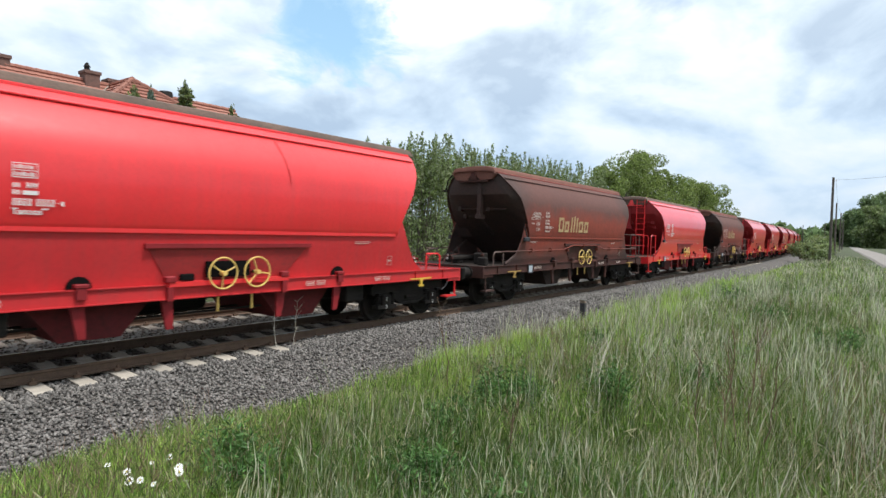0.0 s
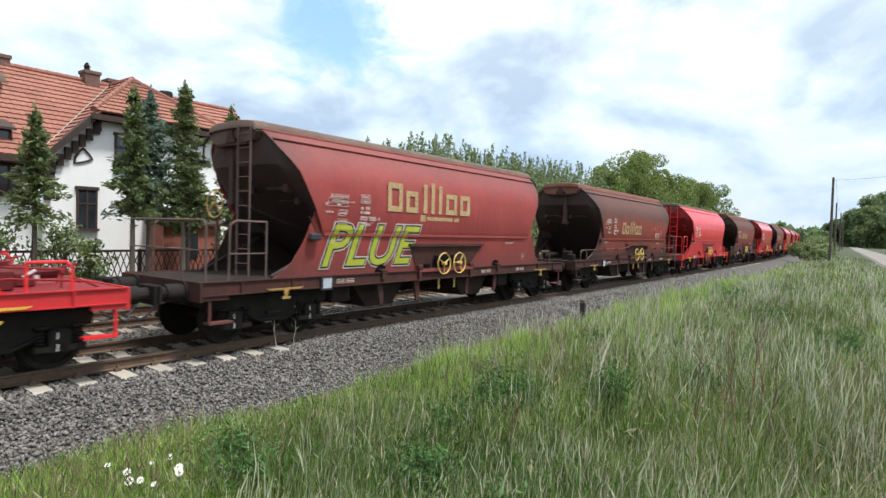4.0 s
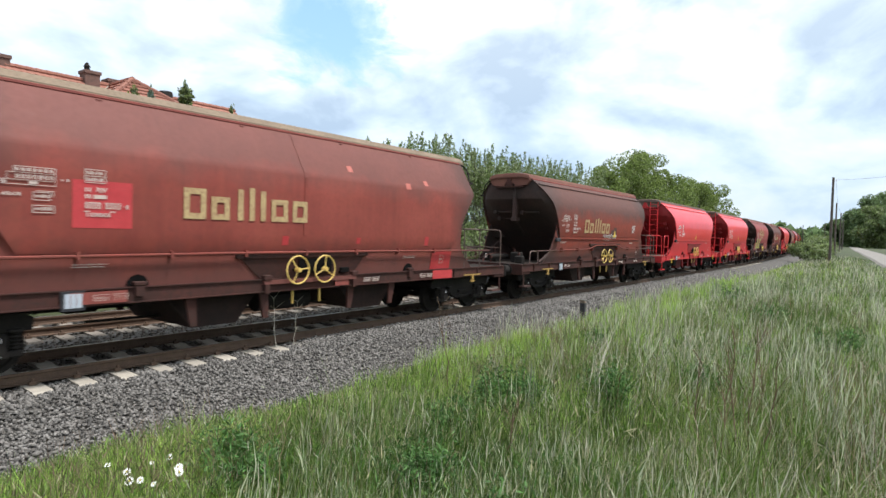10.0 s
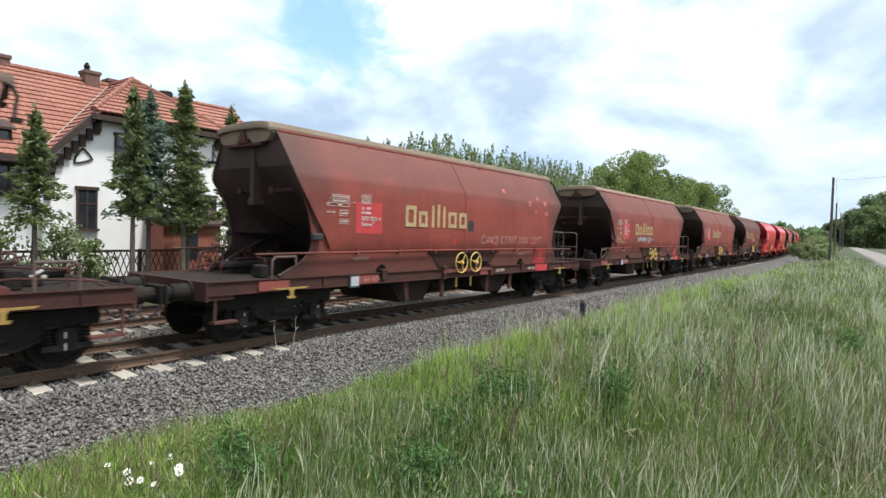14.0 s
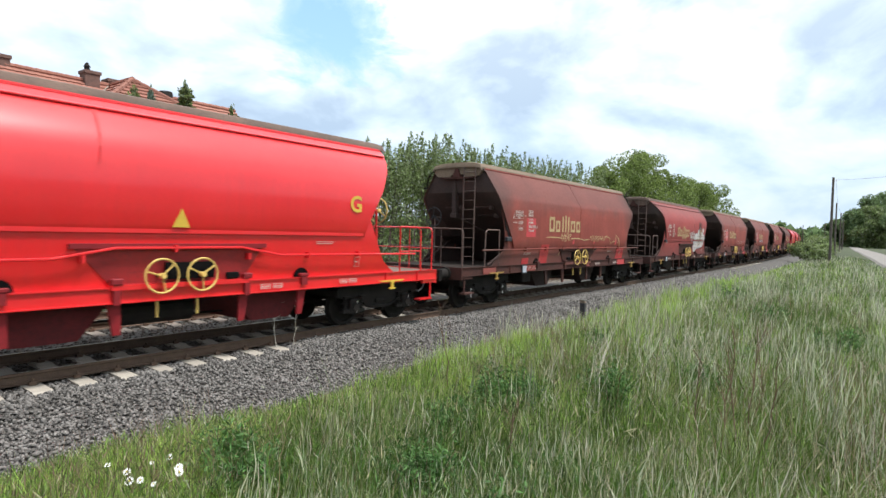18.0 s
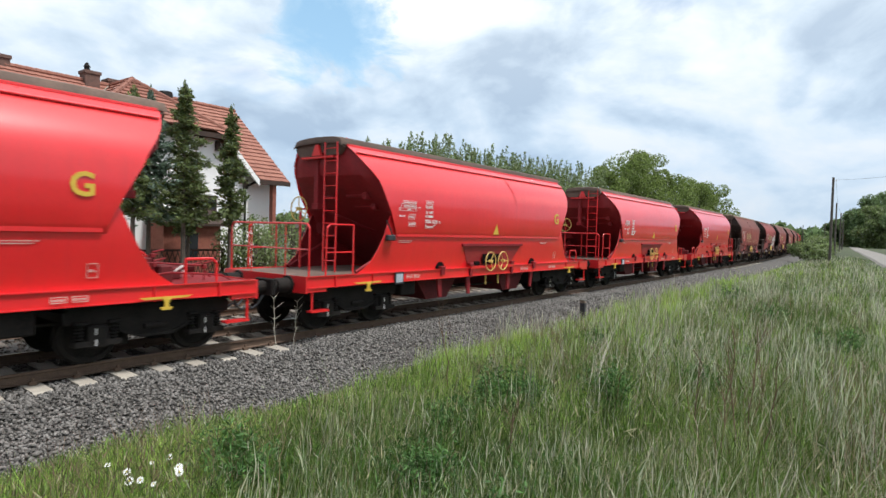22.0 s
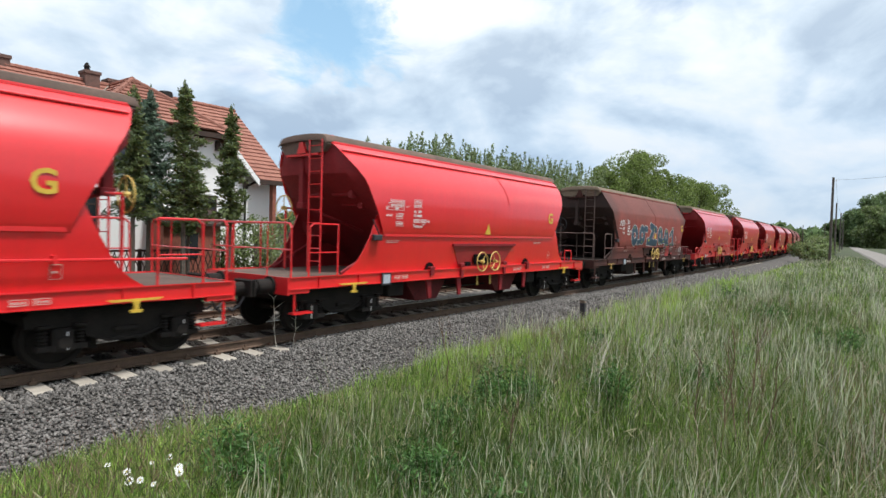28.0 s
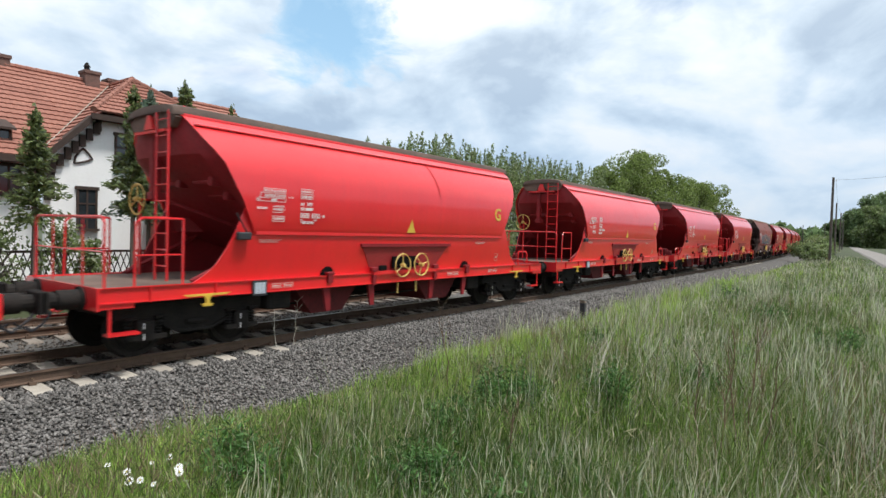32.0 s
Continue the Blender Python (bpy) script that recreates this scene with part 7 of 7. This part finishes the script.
def make_train():
    protos = {}
    for i, (paint, kind, q, marks) in enumerate(TRAIN):
        key = (paint, kind, q)
        if key not in protos:
            protos[key] = build_wagon(kind, paint, q < 0 or kind == "long", 0.1 * q)
            w = protos[key]
        else:
            w = copy_thing(protos[key], Matrix.Identity(4))
        w["label"] = LABELS[paint] + (", platform leading" if q < 0 else ", ladder platform trailing")
        w["group"] = "wagons of the freight train"
        WAGONS.append(w)
    WAGONS[12]["label"] = "soot-stained brown hopper wagon with a small white tag"
    WAGONS[13]["label"] = "faded crimson hopper wagon with yellow-green sprayed lettering"
    WAGONS[19]["label"] = "weathered red-brown hopper wagon with thin sprayed words"
    WAGONS[20]["label"] = "faded crimson hopper wagon with a white sprayed cloud"
    WAGONS[21]["label"] = "weathered red-brown hopper wagon with a cream scribble"
    WAGONS[27]["label"] = "red-brown hopper wagon with large dark blue sprayed letters"
    for w, (paint, kind, q, marks) in zip(WAGONS, TRAIN):
        mark_wagon(w, q, kind, marks)
        w.matrix_basis = pose(0, 0, 0)
    # every hand wheel was left at an angle of its own
    turn = random.Random(31)
    for w in WAGONS:
        for o in w.children:
            if o.name.startswith("hand_wheel"):
                xs, ys, zs = zip(*(v.co for v in o.data.vertices))
                hub = Vector(((min(xs) + max(xs)) / 2, (min(ys) + max(ys)) / 2, (min(zs) + max(zs)) / 2))
                o.matrix_basis = Matrix.Translation(hub) @ Matrix.Rotation(math.radians(turn.uniform(-60, 60)), 4, "Y") @ Matrix.Translation(-hub)


make_train()


# ---- spray paint, one wagon at a time (index in TRAIN) ----
def spray():
    def on(i):
        return WAGONS[i], TRAIN[i][2], TRAIN[i][1]

    def text(i, body, size, material, x, z, name, label, bold=0.0, spacing=1.0, zoff=0.0, slant=0.0):
        w, q, kind = on(i)
        wrap(w, q, kind, x, z, text_mesh(body, size, material, spacing, bold, slant), name, label, 0.2 * zoff)

    def rects(i, rr, material, x, z, name, label, zoff=0.0):
        w, q, kind = on(i)
        for r in rr:
            if z > 1.3:
                wrap(w, q, kind, x, z, bars_mesh(name, [r], material), name, label, 0.2 * max(zoff, 0.0))
            else:
                put(w, q, kind, x, z, bars_mesh(name, [r], material), name, label)

    def blob(i, discs, material, x, z, name, label, zoff=0.0):
        w, q, kind = on(i)
        bm = bmesh.new()
        for k, (cx, cy, rx, ry) in enumerate(discs):
            bmesh.ops.create_circle(bm, cap_ends=True, segments=18, radius=1.0, matrix=Matrix.Translation((cx, cy, 0.0006 * k)) @ Matrix.Diagonal((rx, ry, 1, 1)))
        wrap(w, q, kind, x, z, finish(name, bm, material), name, label, 0.2 * zoff)

    def ribbon(i, pts, wd, material, x, z, name, label, zoff=0.0, taper=0.0):
        w, q, kind = on(i)
        bm = bmesh.new()
        rows = [[], []]
        for k, (px, py) in enumerate(pts):
            a, b = pts[max(k - 1, 0)], pts[min(k + 1, len(pts) - 1)]
            d = Vector((b[0] - a[0], b[1] - a[1])).normalized()
            f = wd * (1.0 - taper * k / len(pts))
            rows[0].append((px - d[1] * f, py + d[0] * f, 0.002))
            rows[1].append((px + d[1] * f, py - d[0] * f, 0.002))
        grid_faces(bm, rows)
        wrap(w, q, kind, x, z, finish(name, bm, material), name, label, 0.2 * zoff)

    def wave(x0, x1, y0, amp, f, n=40):
        return [(x0 + (x1 - x0) * k / n + 0.06 * math.sin(2.2 * f * k / n), y0 + amp * math.sin(f * k / n) + 0.3 * amp * math.sin(2.7 * f * k / n)) for k in range(n + 1)]

    text(12, "SO", 0.55, M["spray_white"], 2.9, 2.26, "white_tag", "white sprayed letters", 0.0, 1.0, 0.0, 0.25)
    rects(12, [(-0.10, 0.06, -0.05, 0.16), (0.3, 0.46, -0.1, 0.05), (-0.5, -0.42, -0.15, 0.08), (0.9, 1.15, -0.25, 0.0)], M["patch"], 2.5, 2.62, "paint_patch", "bright red touched-up patches")
    text(13, "PLUE", 1.30, M["spray_white"], -2.95, 1.84, "spray_outline", "white outline of the spray lettering", 0.075, 1.02, 0.035, 0.3)
    text(13, "PLUE", 1.30, M["black"], -2.95, 1.84, "spray_shadow", "black outline of the spray lettering", 0.05, 1.02, 0.045, 0.3)
    text(13, "PLUE", 1.30, M["lime"], -2.95, 1.84, "spray_lettering", "yellow-green spray lettering", 0.012, 1.02, 0.055, 0.3)
    rects(13, [(-0.9, 0.2, 0.0, 0.09), (-1.15, -0.95, -0.03, 0.13), (0.28, 0.5, 0.0, 0.09)], M["cream"], -0.1, 2.52, "second_line", "pale small second line of lettering")
    for i in (17, 18, 19):
        rects(i, [(-0.44, 0.40, -0.34, 0.36)], M["patch"], -3.85, 2.5, "paint_patch", "bright red repainted patch", -0.004)
    for i in (17, 18, 19, 21):
        rects(i, [(-0.35, 0.35, -0.09, 0.09), (2.1, 2.9, -0.09, 0.09), (7.2, 7.6, -0.09, 0.09)], M["edge_red"], -6.4, 1.12, "paint_patch", "faded red repainted patch")
        rects(i, [(-0.42, 0.42, -0.26, 0.22)], M["patch"], 4.6, 1.52, "paint_patch", "bright red repainted patch", -0.006)
        rects(i, [(-0.42, 0.42, -0.11, 0.11)], M["patch"], 4.6, 1.12, "paint_patch", "bright red repainted patch", -0.004)
        rects(i, [(-2.2, -2.05, -0.1, 0.08), (-0.2, -0.08, -0.07, 0.06), (2.2, 2.34, -0.12, 0.1)], M["patch"], 1.6, 2.0, "paint_patch", "small bright red touched-up spot", -0.004)
    rects(19, [(-0.16, 0.02, -0.05, 0.12), (0.5, 0.62, 0.2, 0.3), (0.9, 1.1, 0.0, 0.16), (1.0, 1.22, -0.3, -0.18), (-1.6, -1.45, 0.3, 0.42), (0.3, 0.42, -0.25, -0.15)], M["faded_patch"], 3.7, 3.2, "paint_patch", "pale faded repaired spot", 0.0)
    rects(17, [(-0.16, 0.02, -0.05, 0.1), (0.6, 0.74, 0.1, 0.22), (-2.0, -1.85, 0.2, 0.34)], M["faded_patch"], 3.2, 3.3, "paint_patch", "pale faded repaired spot", 0.0)
    rects(19, [(-0.13, 0.13, -0.15, 0.15)], M["black"], 0.22, 2.42, "dark_square", "dark square beside the lettering", 0.01)
    text(19, "CINQ CENT DIX SEPT", 0.34, M["faint_print"], 2.65, 2.03, "white_tag", "thin faded sprayed words", -0.009, 1.15)
    for x0, x1, amp, f in ((-1.0, -0.45, 0.10, 17.0), (-0.45, 0.35, 0.09, 26.0), (0.45, 1.1, 0.12, 14.0), (0.9, 1.5, 0.05, 11.0)):
        ribbon(18, wave(x0, x1, 0.0, amp, f, 48), 0.016, M["cyan"], -1.3, 2.14, "blue_tag", "pale blue sprayed scribble", 0.01)
    tag = text_mesh("HACE", 0.56, M["cream"], 1.05, -0.006, 0.1)
    tag.transform(Matrix.Diagonal((0.72, 1.0, 1.0, 1.0)))
    w, q, kind = on(18)
    wrap(w, q, kind, -4.55, 2.13, tag, "pale_tag", "pale sprayed letters")
    cloud = ((0.62, 0.12, 0.34, 0.40), (0.72, -0.22, 0.44, 0.40), (1.35, 0.18, 0.42, 0.44), (1.70, 0.25, 0.36, 0.46), (2.45, 0.02, 0.50, 0.36), (0.65, -0.12, 0.36, 0.47), (1.1, -0.05, 0.40, 0.43), (1.6, 0.0, 0.45, 0.42), (2.1, 0.03, 0.45, 0.40), (2.6, 0.08, 0.35, 0.36), (1.15, 0.50, 0.22, 0.24), (1.52, 0.56, 0.19, 0.30), (1.82, 0.56, 0.18, 0.30), (0.50, 0.30, 0.20, 0.22), (2.2, 0.40, 0.22, 0.16))
    blob(20, [(u, v, r + 0.035, s + 0.035) for u, v, r, s in cloud], M["cyan"], 1.55, 2.05, "spray_cloud_edge", "pale blue rim of the sprayed cloud", 0.02)
    blob(20, cloud, M["spray_white"], 1.55, 2.05, "spray_cloud", "dirty white sprayed cloud over the side", 0.04)
    blob(20, [(2.35, 0.72, 0.18, 0.15)], M["spray_white"], 1.55, 2.05, "spray_cloud", "small dirty white sprayed bubble", 0.04)
    blob(20, [(0.95, 0.10, 0.10, 0.08)], M["brown"], 1.55, 2.05, "spray_hole", "bare paint hole in the sprayed cloud", 0.06)
    rs = random.Random(77)
    for k in range(12):
        dx = 1.25 + 0.06 * k + rs.uniform(-0.02, 0.02)
        y1, y0 = 1.22 + rs.uniform(-0.05, 0.03), rs.uniform(0.1, 0.9)
        ribbon(20, [(dx + 0.008 * math.sin(5 * n), y1 + (y0 - y1) * n / 8) for n in range(9)], rs.uniform(0.012, 0.04), M["rust_run"], 1.55, 2.05, "rust_run", "dark rusty run down the side", 0.07, 0.9)
    for dx, y1, y0, wd in ((2.72, 1.1, 0.5, 0.05), (0.05, 1.1, 0.8, 0.04), (-0.1, 1.12, 0.85, 0.03)):
        ribbon(20, [(dx, y1 + (y0 - y1) * n / 8) for n in range(9)], wd, M["rust_run"], 1.55, 2.05, "rust_run", "dark rusty run down the side", 0.07, 0.9)
    for dx, y1, y0, wd in ((1.42, 0.75, -0.35, 0.03), (1.55, 0.82, -0.42, 0.045), (1.72, 0.78, -0.2, 0.03), (1.86, 0.80, -0.3, 0.05), (2.5, 0.3, -0.25, 0.015), (1.05, 0.2, -0.4, 0.012)):
        ribbon(20, [(dx + 0.01 * math.sin(4 * n), y1 + (y0 - y1) * n / 8) for n in range(9)], wd, M["stain"], 1.55, 2.05, "stain", "yellow-brown stain on the white paint", 0.09, 0.6)
    for k in range(9):
        ribbon(20, [(0.35 + 0.05 * k + 0.28 * n / 8 * (k % 3), -0.38 + 0.09 * k + 0.008 * math.sin(3 * n)) if n == 0 else (0.4 + rs.uniform(0.0, 0.1) + 0.27 * n, -0.38 + 0.09 * k + 0.01 * math.sin(2 * n + k)) for n in range(9)], 0.006, M["weathered"], 1.55, 2.05, "crack_line", "thin grey line in the flaking white paint", 0.10) if k % 2 == 0 else None
    for x0, x1, amp, f in ((0.15, 0.62, 0.17, 21.0), (0.55, 0.95, 0.22, 17.0), (0.9, 1.35, 0.18, 20.0)):
        ribbon(20, wave(x0, x1, 0.0, amp, f, 56), 0.013, M["spray_white"], 0.45, 2.42, "white_tag", "scribbled white tag", 0.03)
    ribbon(20, [(0.75 + 0.05 * math.sin(2.2 * n), -0.2 - 0.035 * n) for n in range(10)], 0.012, M["spray_white"], 0.45, 2.42, "white_tag", "scribbled white tag", 0.03)
    for x0, x1, amp, f in ((-1.5, -0.9, 0.12, 19.0), (-0.95, -0.35, 0.14, 16.0)):
        ribbon(20, wave(x0, x1, -0.06, amp, f, 48), 0.016, M["cream"], 0.2, 2.42, "pale_tag", "scribbled pale tag", 0.03)
    for x0, x1, y0, amp, f in ((0.0, 0.55, 0.0, 0.10, 14.0), (0.5, 1.0, 0.0, 0.11, 18.0), (1.0, 1.5, 0.0, 0.08, 20.0)):
        ribbon(16, wave(x0, x1, y0, amp, f), 0.02, M["spray_white"], -0.3, 2.2, "white_tag", "scribbled white tag", 0.02)
    ribbon(16, wave(0.0, 0.4, 0.0, 0.14, 15.0), 0.02, M["spray_white"], 3.1, 2.6, "white_tag", "small scribbled white tag", 0.02)
    rects(16, [(-0.30, 0.0, -0.14, 0.16), (0.0, 0.34, -0.18, 0.26)], M["rust_run"], 0.85, 2.36, "dark_square", "dark square beside the lettering", 0.01)
    for x0, x1, y0, amp, f in ((-2.9, -1.7, 0.0, 0.02, 4.0), (-1.75, -0.9, 0.03, 0.13, 22.0), (0.9, 2.5, 0.0, 0.10, 40.0), (2.4, 4.1, -0.05, 0.16, 9.0), (-0.9, 0.8, -0.04, 0.03, 6.0), (4.0, 4.3, -0.2, 0.2, 5.0)):
        ribbon(21, wave(x0, x1, y0, amp, f), 0.018, M["cream"], 0.1, 2.14, "scribble", "thin cream sprayed scribble", 0.012)
    ribbon(21, wave(-1.5, 1.3, -0.45, 0.14, 12.0), 0.012, M["cream"], -0.2, 1.95, "scribble", "thin cream sprayed scribble", 0.02)
    rects(21, [(-0.30, 0.34, -0.30, 0.32)], M["patch"], -3.95, 2.45, "paint_patch", "bright red repainted patch", -0.004)
    rects(21, [(-0.3, 0.3, -0.33, 0.35), (-1.5, -1.05, -0.33, -0.1)], M["patch"], -2.8, 1.55, "paint_patch", "bright red repainted patch", -0.004)
    # large blue piece
    for mt, g, zo, nm, lb in ((M["spray_white"], 0.03, 0.03, "spray_rim", "white outline of the blue spray piece"), (M["navy"], 0.0, 0.045, "spray_piece", "dark blue sprayed shapes")):
        w, q, kind = on(27)
        for k, (cx, cy, R, wd) in enumerate(((-3.1, 0.0, 0.30, 0.15), (-2.0, 0.03, 0.29, 0.15), (0.97, 0.02, 0.28, 0.15), (2.08, -0.02, 0.24, 0.14))):
            bm = bmesh.new()
            rows = []
            for f in (R - wd - g, R + wd + g):
                rows.append([(cx + f * math.cos(a), cy + f * math.sin(a) * 1.08, 0.0007 * k) for a in [2 * math.pi * j / 24 for j in range(24)]])
            grid_faces(bm, rows, True)
            wrap(w, q, kind, 0.0, 2.32, finish(nm, bm, mt), nm, lb, 0.2 * zo)
        for k, (x0, y0, x1, y1, wd) in enumerate(((-0.75, 0.50, 0.30, 0.30, 0.17), (-1.2, -0.28, 0.40, -0.38, 0.18), (-0.25, 0.25, -0.80, -0.22, 0.16), (1.30, -0.30, 1.85, -0.20, 0.13), (1.95, -0.56, 2.55, -0.42, 0.12), (2.32, -0.15, 2.30, -0.45, 0.13), (2.75, 0.02, 3.20, 0.30, 0.10), (3.30, 0.45, 3.32, -0.40, 0.13), (2.95, -0.50, 3.62, -0.48, 0.12), (-2.65, -0.35, -2.3, -0.3, 0.12), (-1.65, 0.35, -1.2, 0.30, 0.14))):
            bm = bmesh.new()
            d = Vector((x1 - x0, y1 - y0)).normalized()
            n = Vector((-d[1], d[0])) * (wd + g)
            e = d * (g + 0.05)
            rim = [(x0 + n[0], y0 + n[1]), (x1 + n[0], y1 + n[1]), (x1 + n[0] * 0.6 + e[0], y1 + n[1] * 0.6 + e[1]), (x1 - n[0] * 0.6 + e[0], y1 - n[1] * 0.6 + e[1]), (x1 - n[0], y1 - n[1]), (x0 - n[0], y0 - n[1]), (x0 - n[0] * 0.6 - e[0], y0 - n[1] * 0.6 - e[1]), (x0 + n[0] * 0.6 - e[0], y0 + n[1] * 0.6 - e[1])]
            bm.faces.new([bm.verts.new((px, py, 0.003 + 0.0006 * k)) for px, py in rim])
            wrap(w, q, kind, 0.0, 2.32, finish(nm, bm, mt), nm, lb, 0.2 * zo)
    for dx, dy, dr in ((-3.1, 0.36, 0.05), (-2.0, -0.30, 0.05), (-0.1, 0.34, 0.06), (-0.95, -0.22, 0.07), (0.95, 0.36, 0.06), (0.95, -0.34, 0.05), (1.6, -0.26, 0.05), (2.05, 0.26, 0.05), (2.25, -0.48, 0.06), (3.3, 0.42, 0.04), (3.2, -0.48, 0.05), (2.95, 0.15, 0.04)):
        blob(27, [(dx, dy, dr, dr)], M["lime"], 0.0, 2.32, "yellow_dot", "yellow dot in the blue spray piece", 0.06)
    rects(27, [(-0.55, -0.35, -0.06, 0.06), (-0.2, -0.05, -0.06, 0.06), (1.0, 1.16, -0.06, 0.06), (1.58, 1.78, -0.06, 0.06), (4.6, 4.84, -0.06, 0.06), (3.5, 3.7, -0.75, -0.6)], M["patch"], 0.0, 2.02, "paint_patch", "small bright red touched-up spot", -0.004)
    ribbon(27, [(-0.3 + 0.06 * k, -0.2 + 0.01 * math.sin(1.3 * k)) for k in range(11)], 0.010, M["spray_white"], 1.98, 1.52, "white_tag", "white sprayed underline")
    text(27, "2016", 0.27, M["spray_white"], 1.98, 1.52, "white_tag", "white sprayed year", -0.007)
    word = text_mesh("POLUX", 0.42, M["spray_white"], 1.0, 0.008, 0.15)
    word.transform(Matrix.Diagonal((0.5, 1.0, 1.0, 1.0)))
    w, q, kind = on(27)
    wrap(w, q, kind, 5.25, 1.56, word, "white_tag", "white sprayed word", 0.012)
    ribbon(27, [(-0.15 + 0.04 * k, -0.27 + 0.03 * math.sin(1.1 * k)) for k in range(10)], 0.014, M["spray_white"], 5.25, 1.56, "white_tag", "white sprayed underline", 0.06)
    for cx, cy, r, tilt in ((3.99, -0.13, 0.125, 0.9), (3.92, -0.46, 0.12, 1.2)):
        drop = []
        for k in range(19):
            a = 2 * math.pi * k / 18
            u, v = r * math.cos(a) * (1.25 if math.cos(a) < 0 else 0.9), 0.8 * r * math.sin(a) * (1 - 0.45 * max(-math.cos(a), 0))
            drop.append((cx + u * math.cos(tilt) + v * math.sin(tilt), cy - u * math.sin(tilt) + v * math.cos(tilt)))
        ribbon(27, drop, 0.010, M["spray_white"], 0.0, 2.32, "spray_drop", "white outlined sprayed drop", 0.05)
    rects(27, [(-0.32, 0.28, -0.32, 0.26), (-1.5, -1.3, 0.2, 0.3), (-2.4, -2.25, 0.15, 0.28), (-0.9, -0.7, 0.18, 0.3)], M["patch"], 2.72, 1.5, "paint_patch", "bright red repainted patch", -0.004)


spray()


def motions():
    # wheels turn as the train rolls: one turn of 2.89 m, keyed on one wheelset of each end of a bogie and shared by the others
    span = LEAD[-1] - LEAD[0]
    n = int(span / 0.6)
    fine = np.interp(np.linspace(LEAD[0], LEAD[-1], n + 1), LEAD, [0.8 * i for i in range(41)])
    for k in (1, -1):
        sets = [o for w in WAGONS for b in w.children if b.name.startswith("bogie") for o in b.children if o.name.startswith("wheelset") and o.location.x * k > 0]
        first = sets[0]
        seen, rows = set(), []
        for i, t in enumerate(fine):
            if frame(t) not in seen:
                seen.add(frame(t))
                rows.append((float(t), pose(0.9 * k, 0, 0.46) @ Matrix.Rotation(span * i / n / 0.46, 4, "Y")))
        walk(first, rows)
        for o in sets[1:]:
            o.rotation_mode = "QUATERNION"
            o.animation_data_create().action = first.animation_data.action
            o.animation_data.action_slot = first.animation_data.action_slot
    times = [i * 0.8 for i in range(41)]
    for w, off, (paint, kind, q, marks) in zip(WAGONS, OFFSETS, TRAIN):
        walk(w, [(t, at_line(lead(t) + off, 0, 0, 0 if q > 0 else 180)) for t in times])


motions()
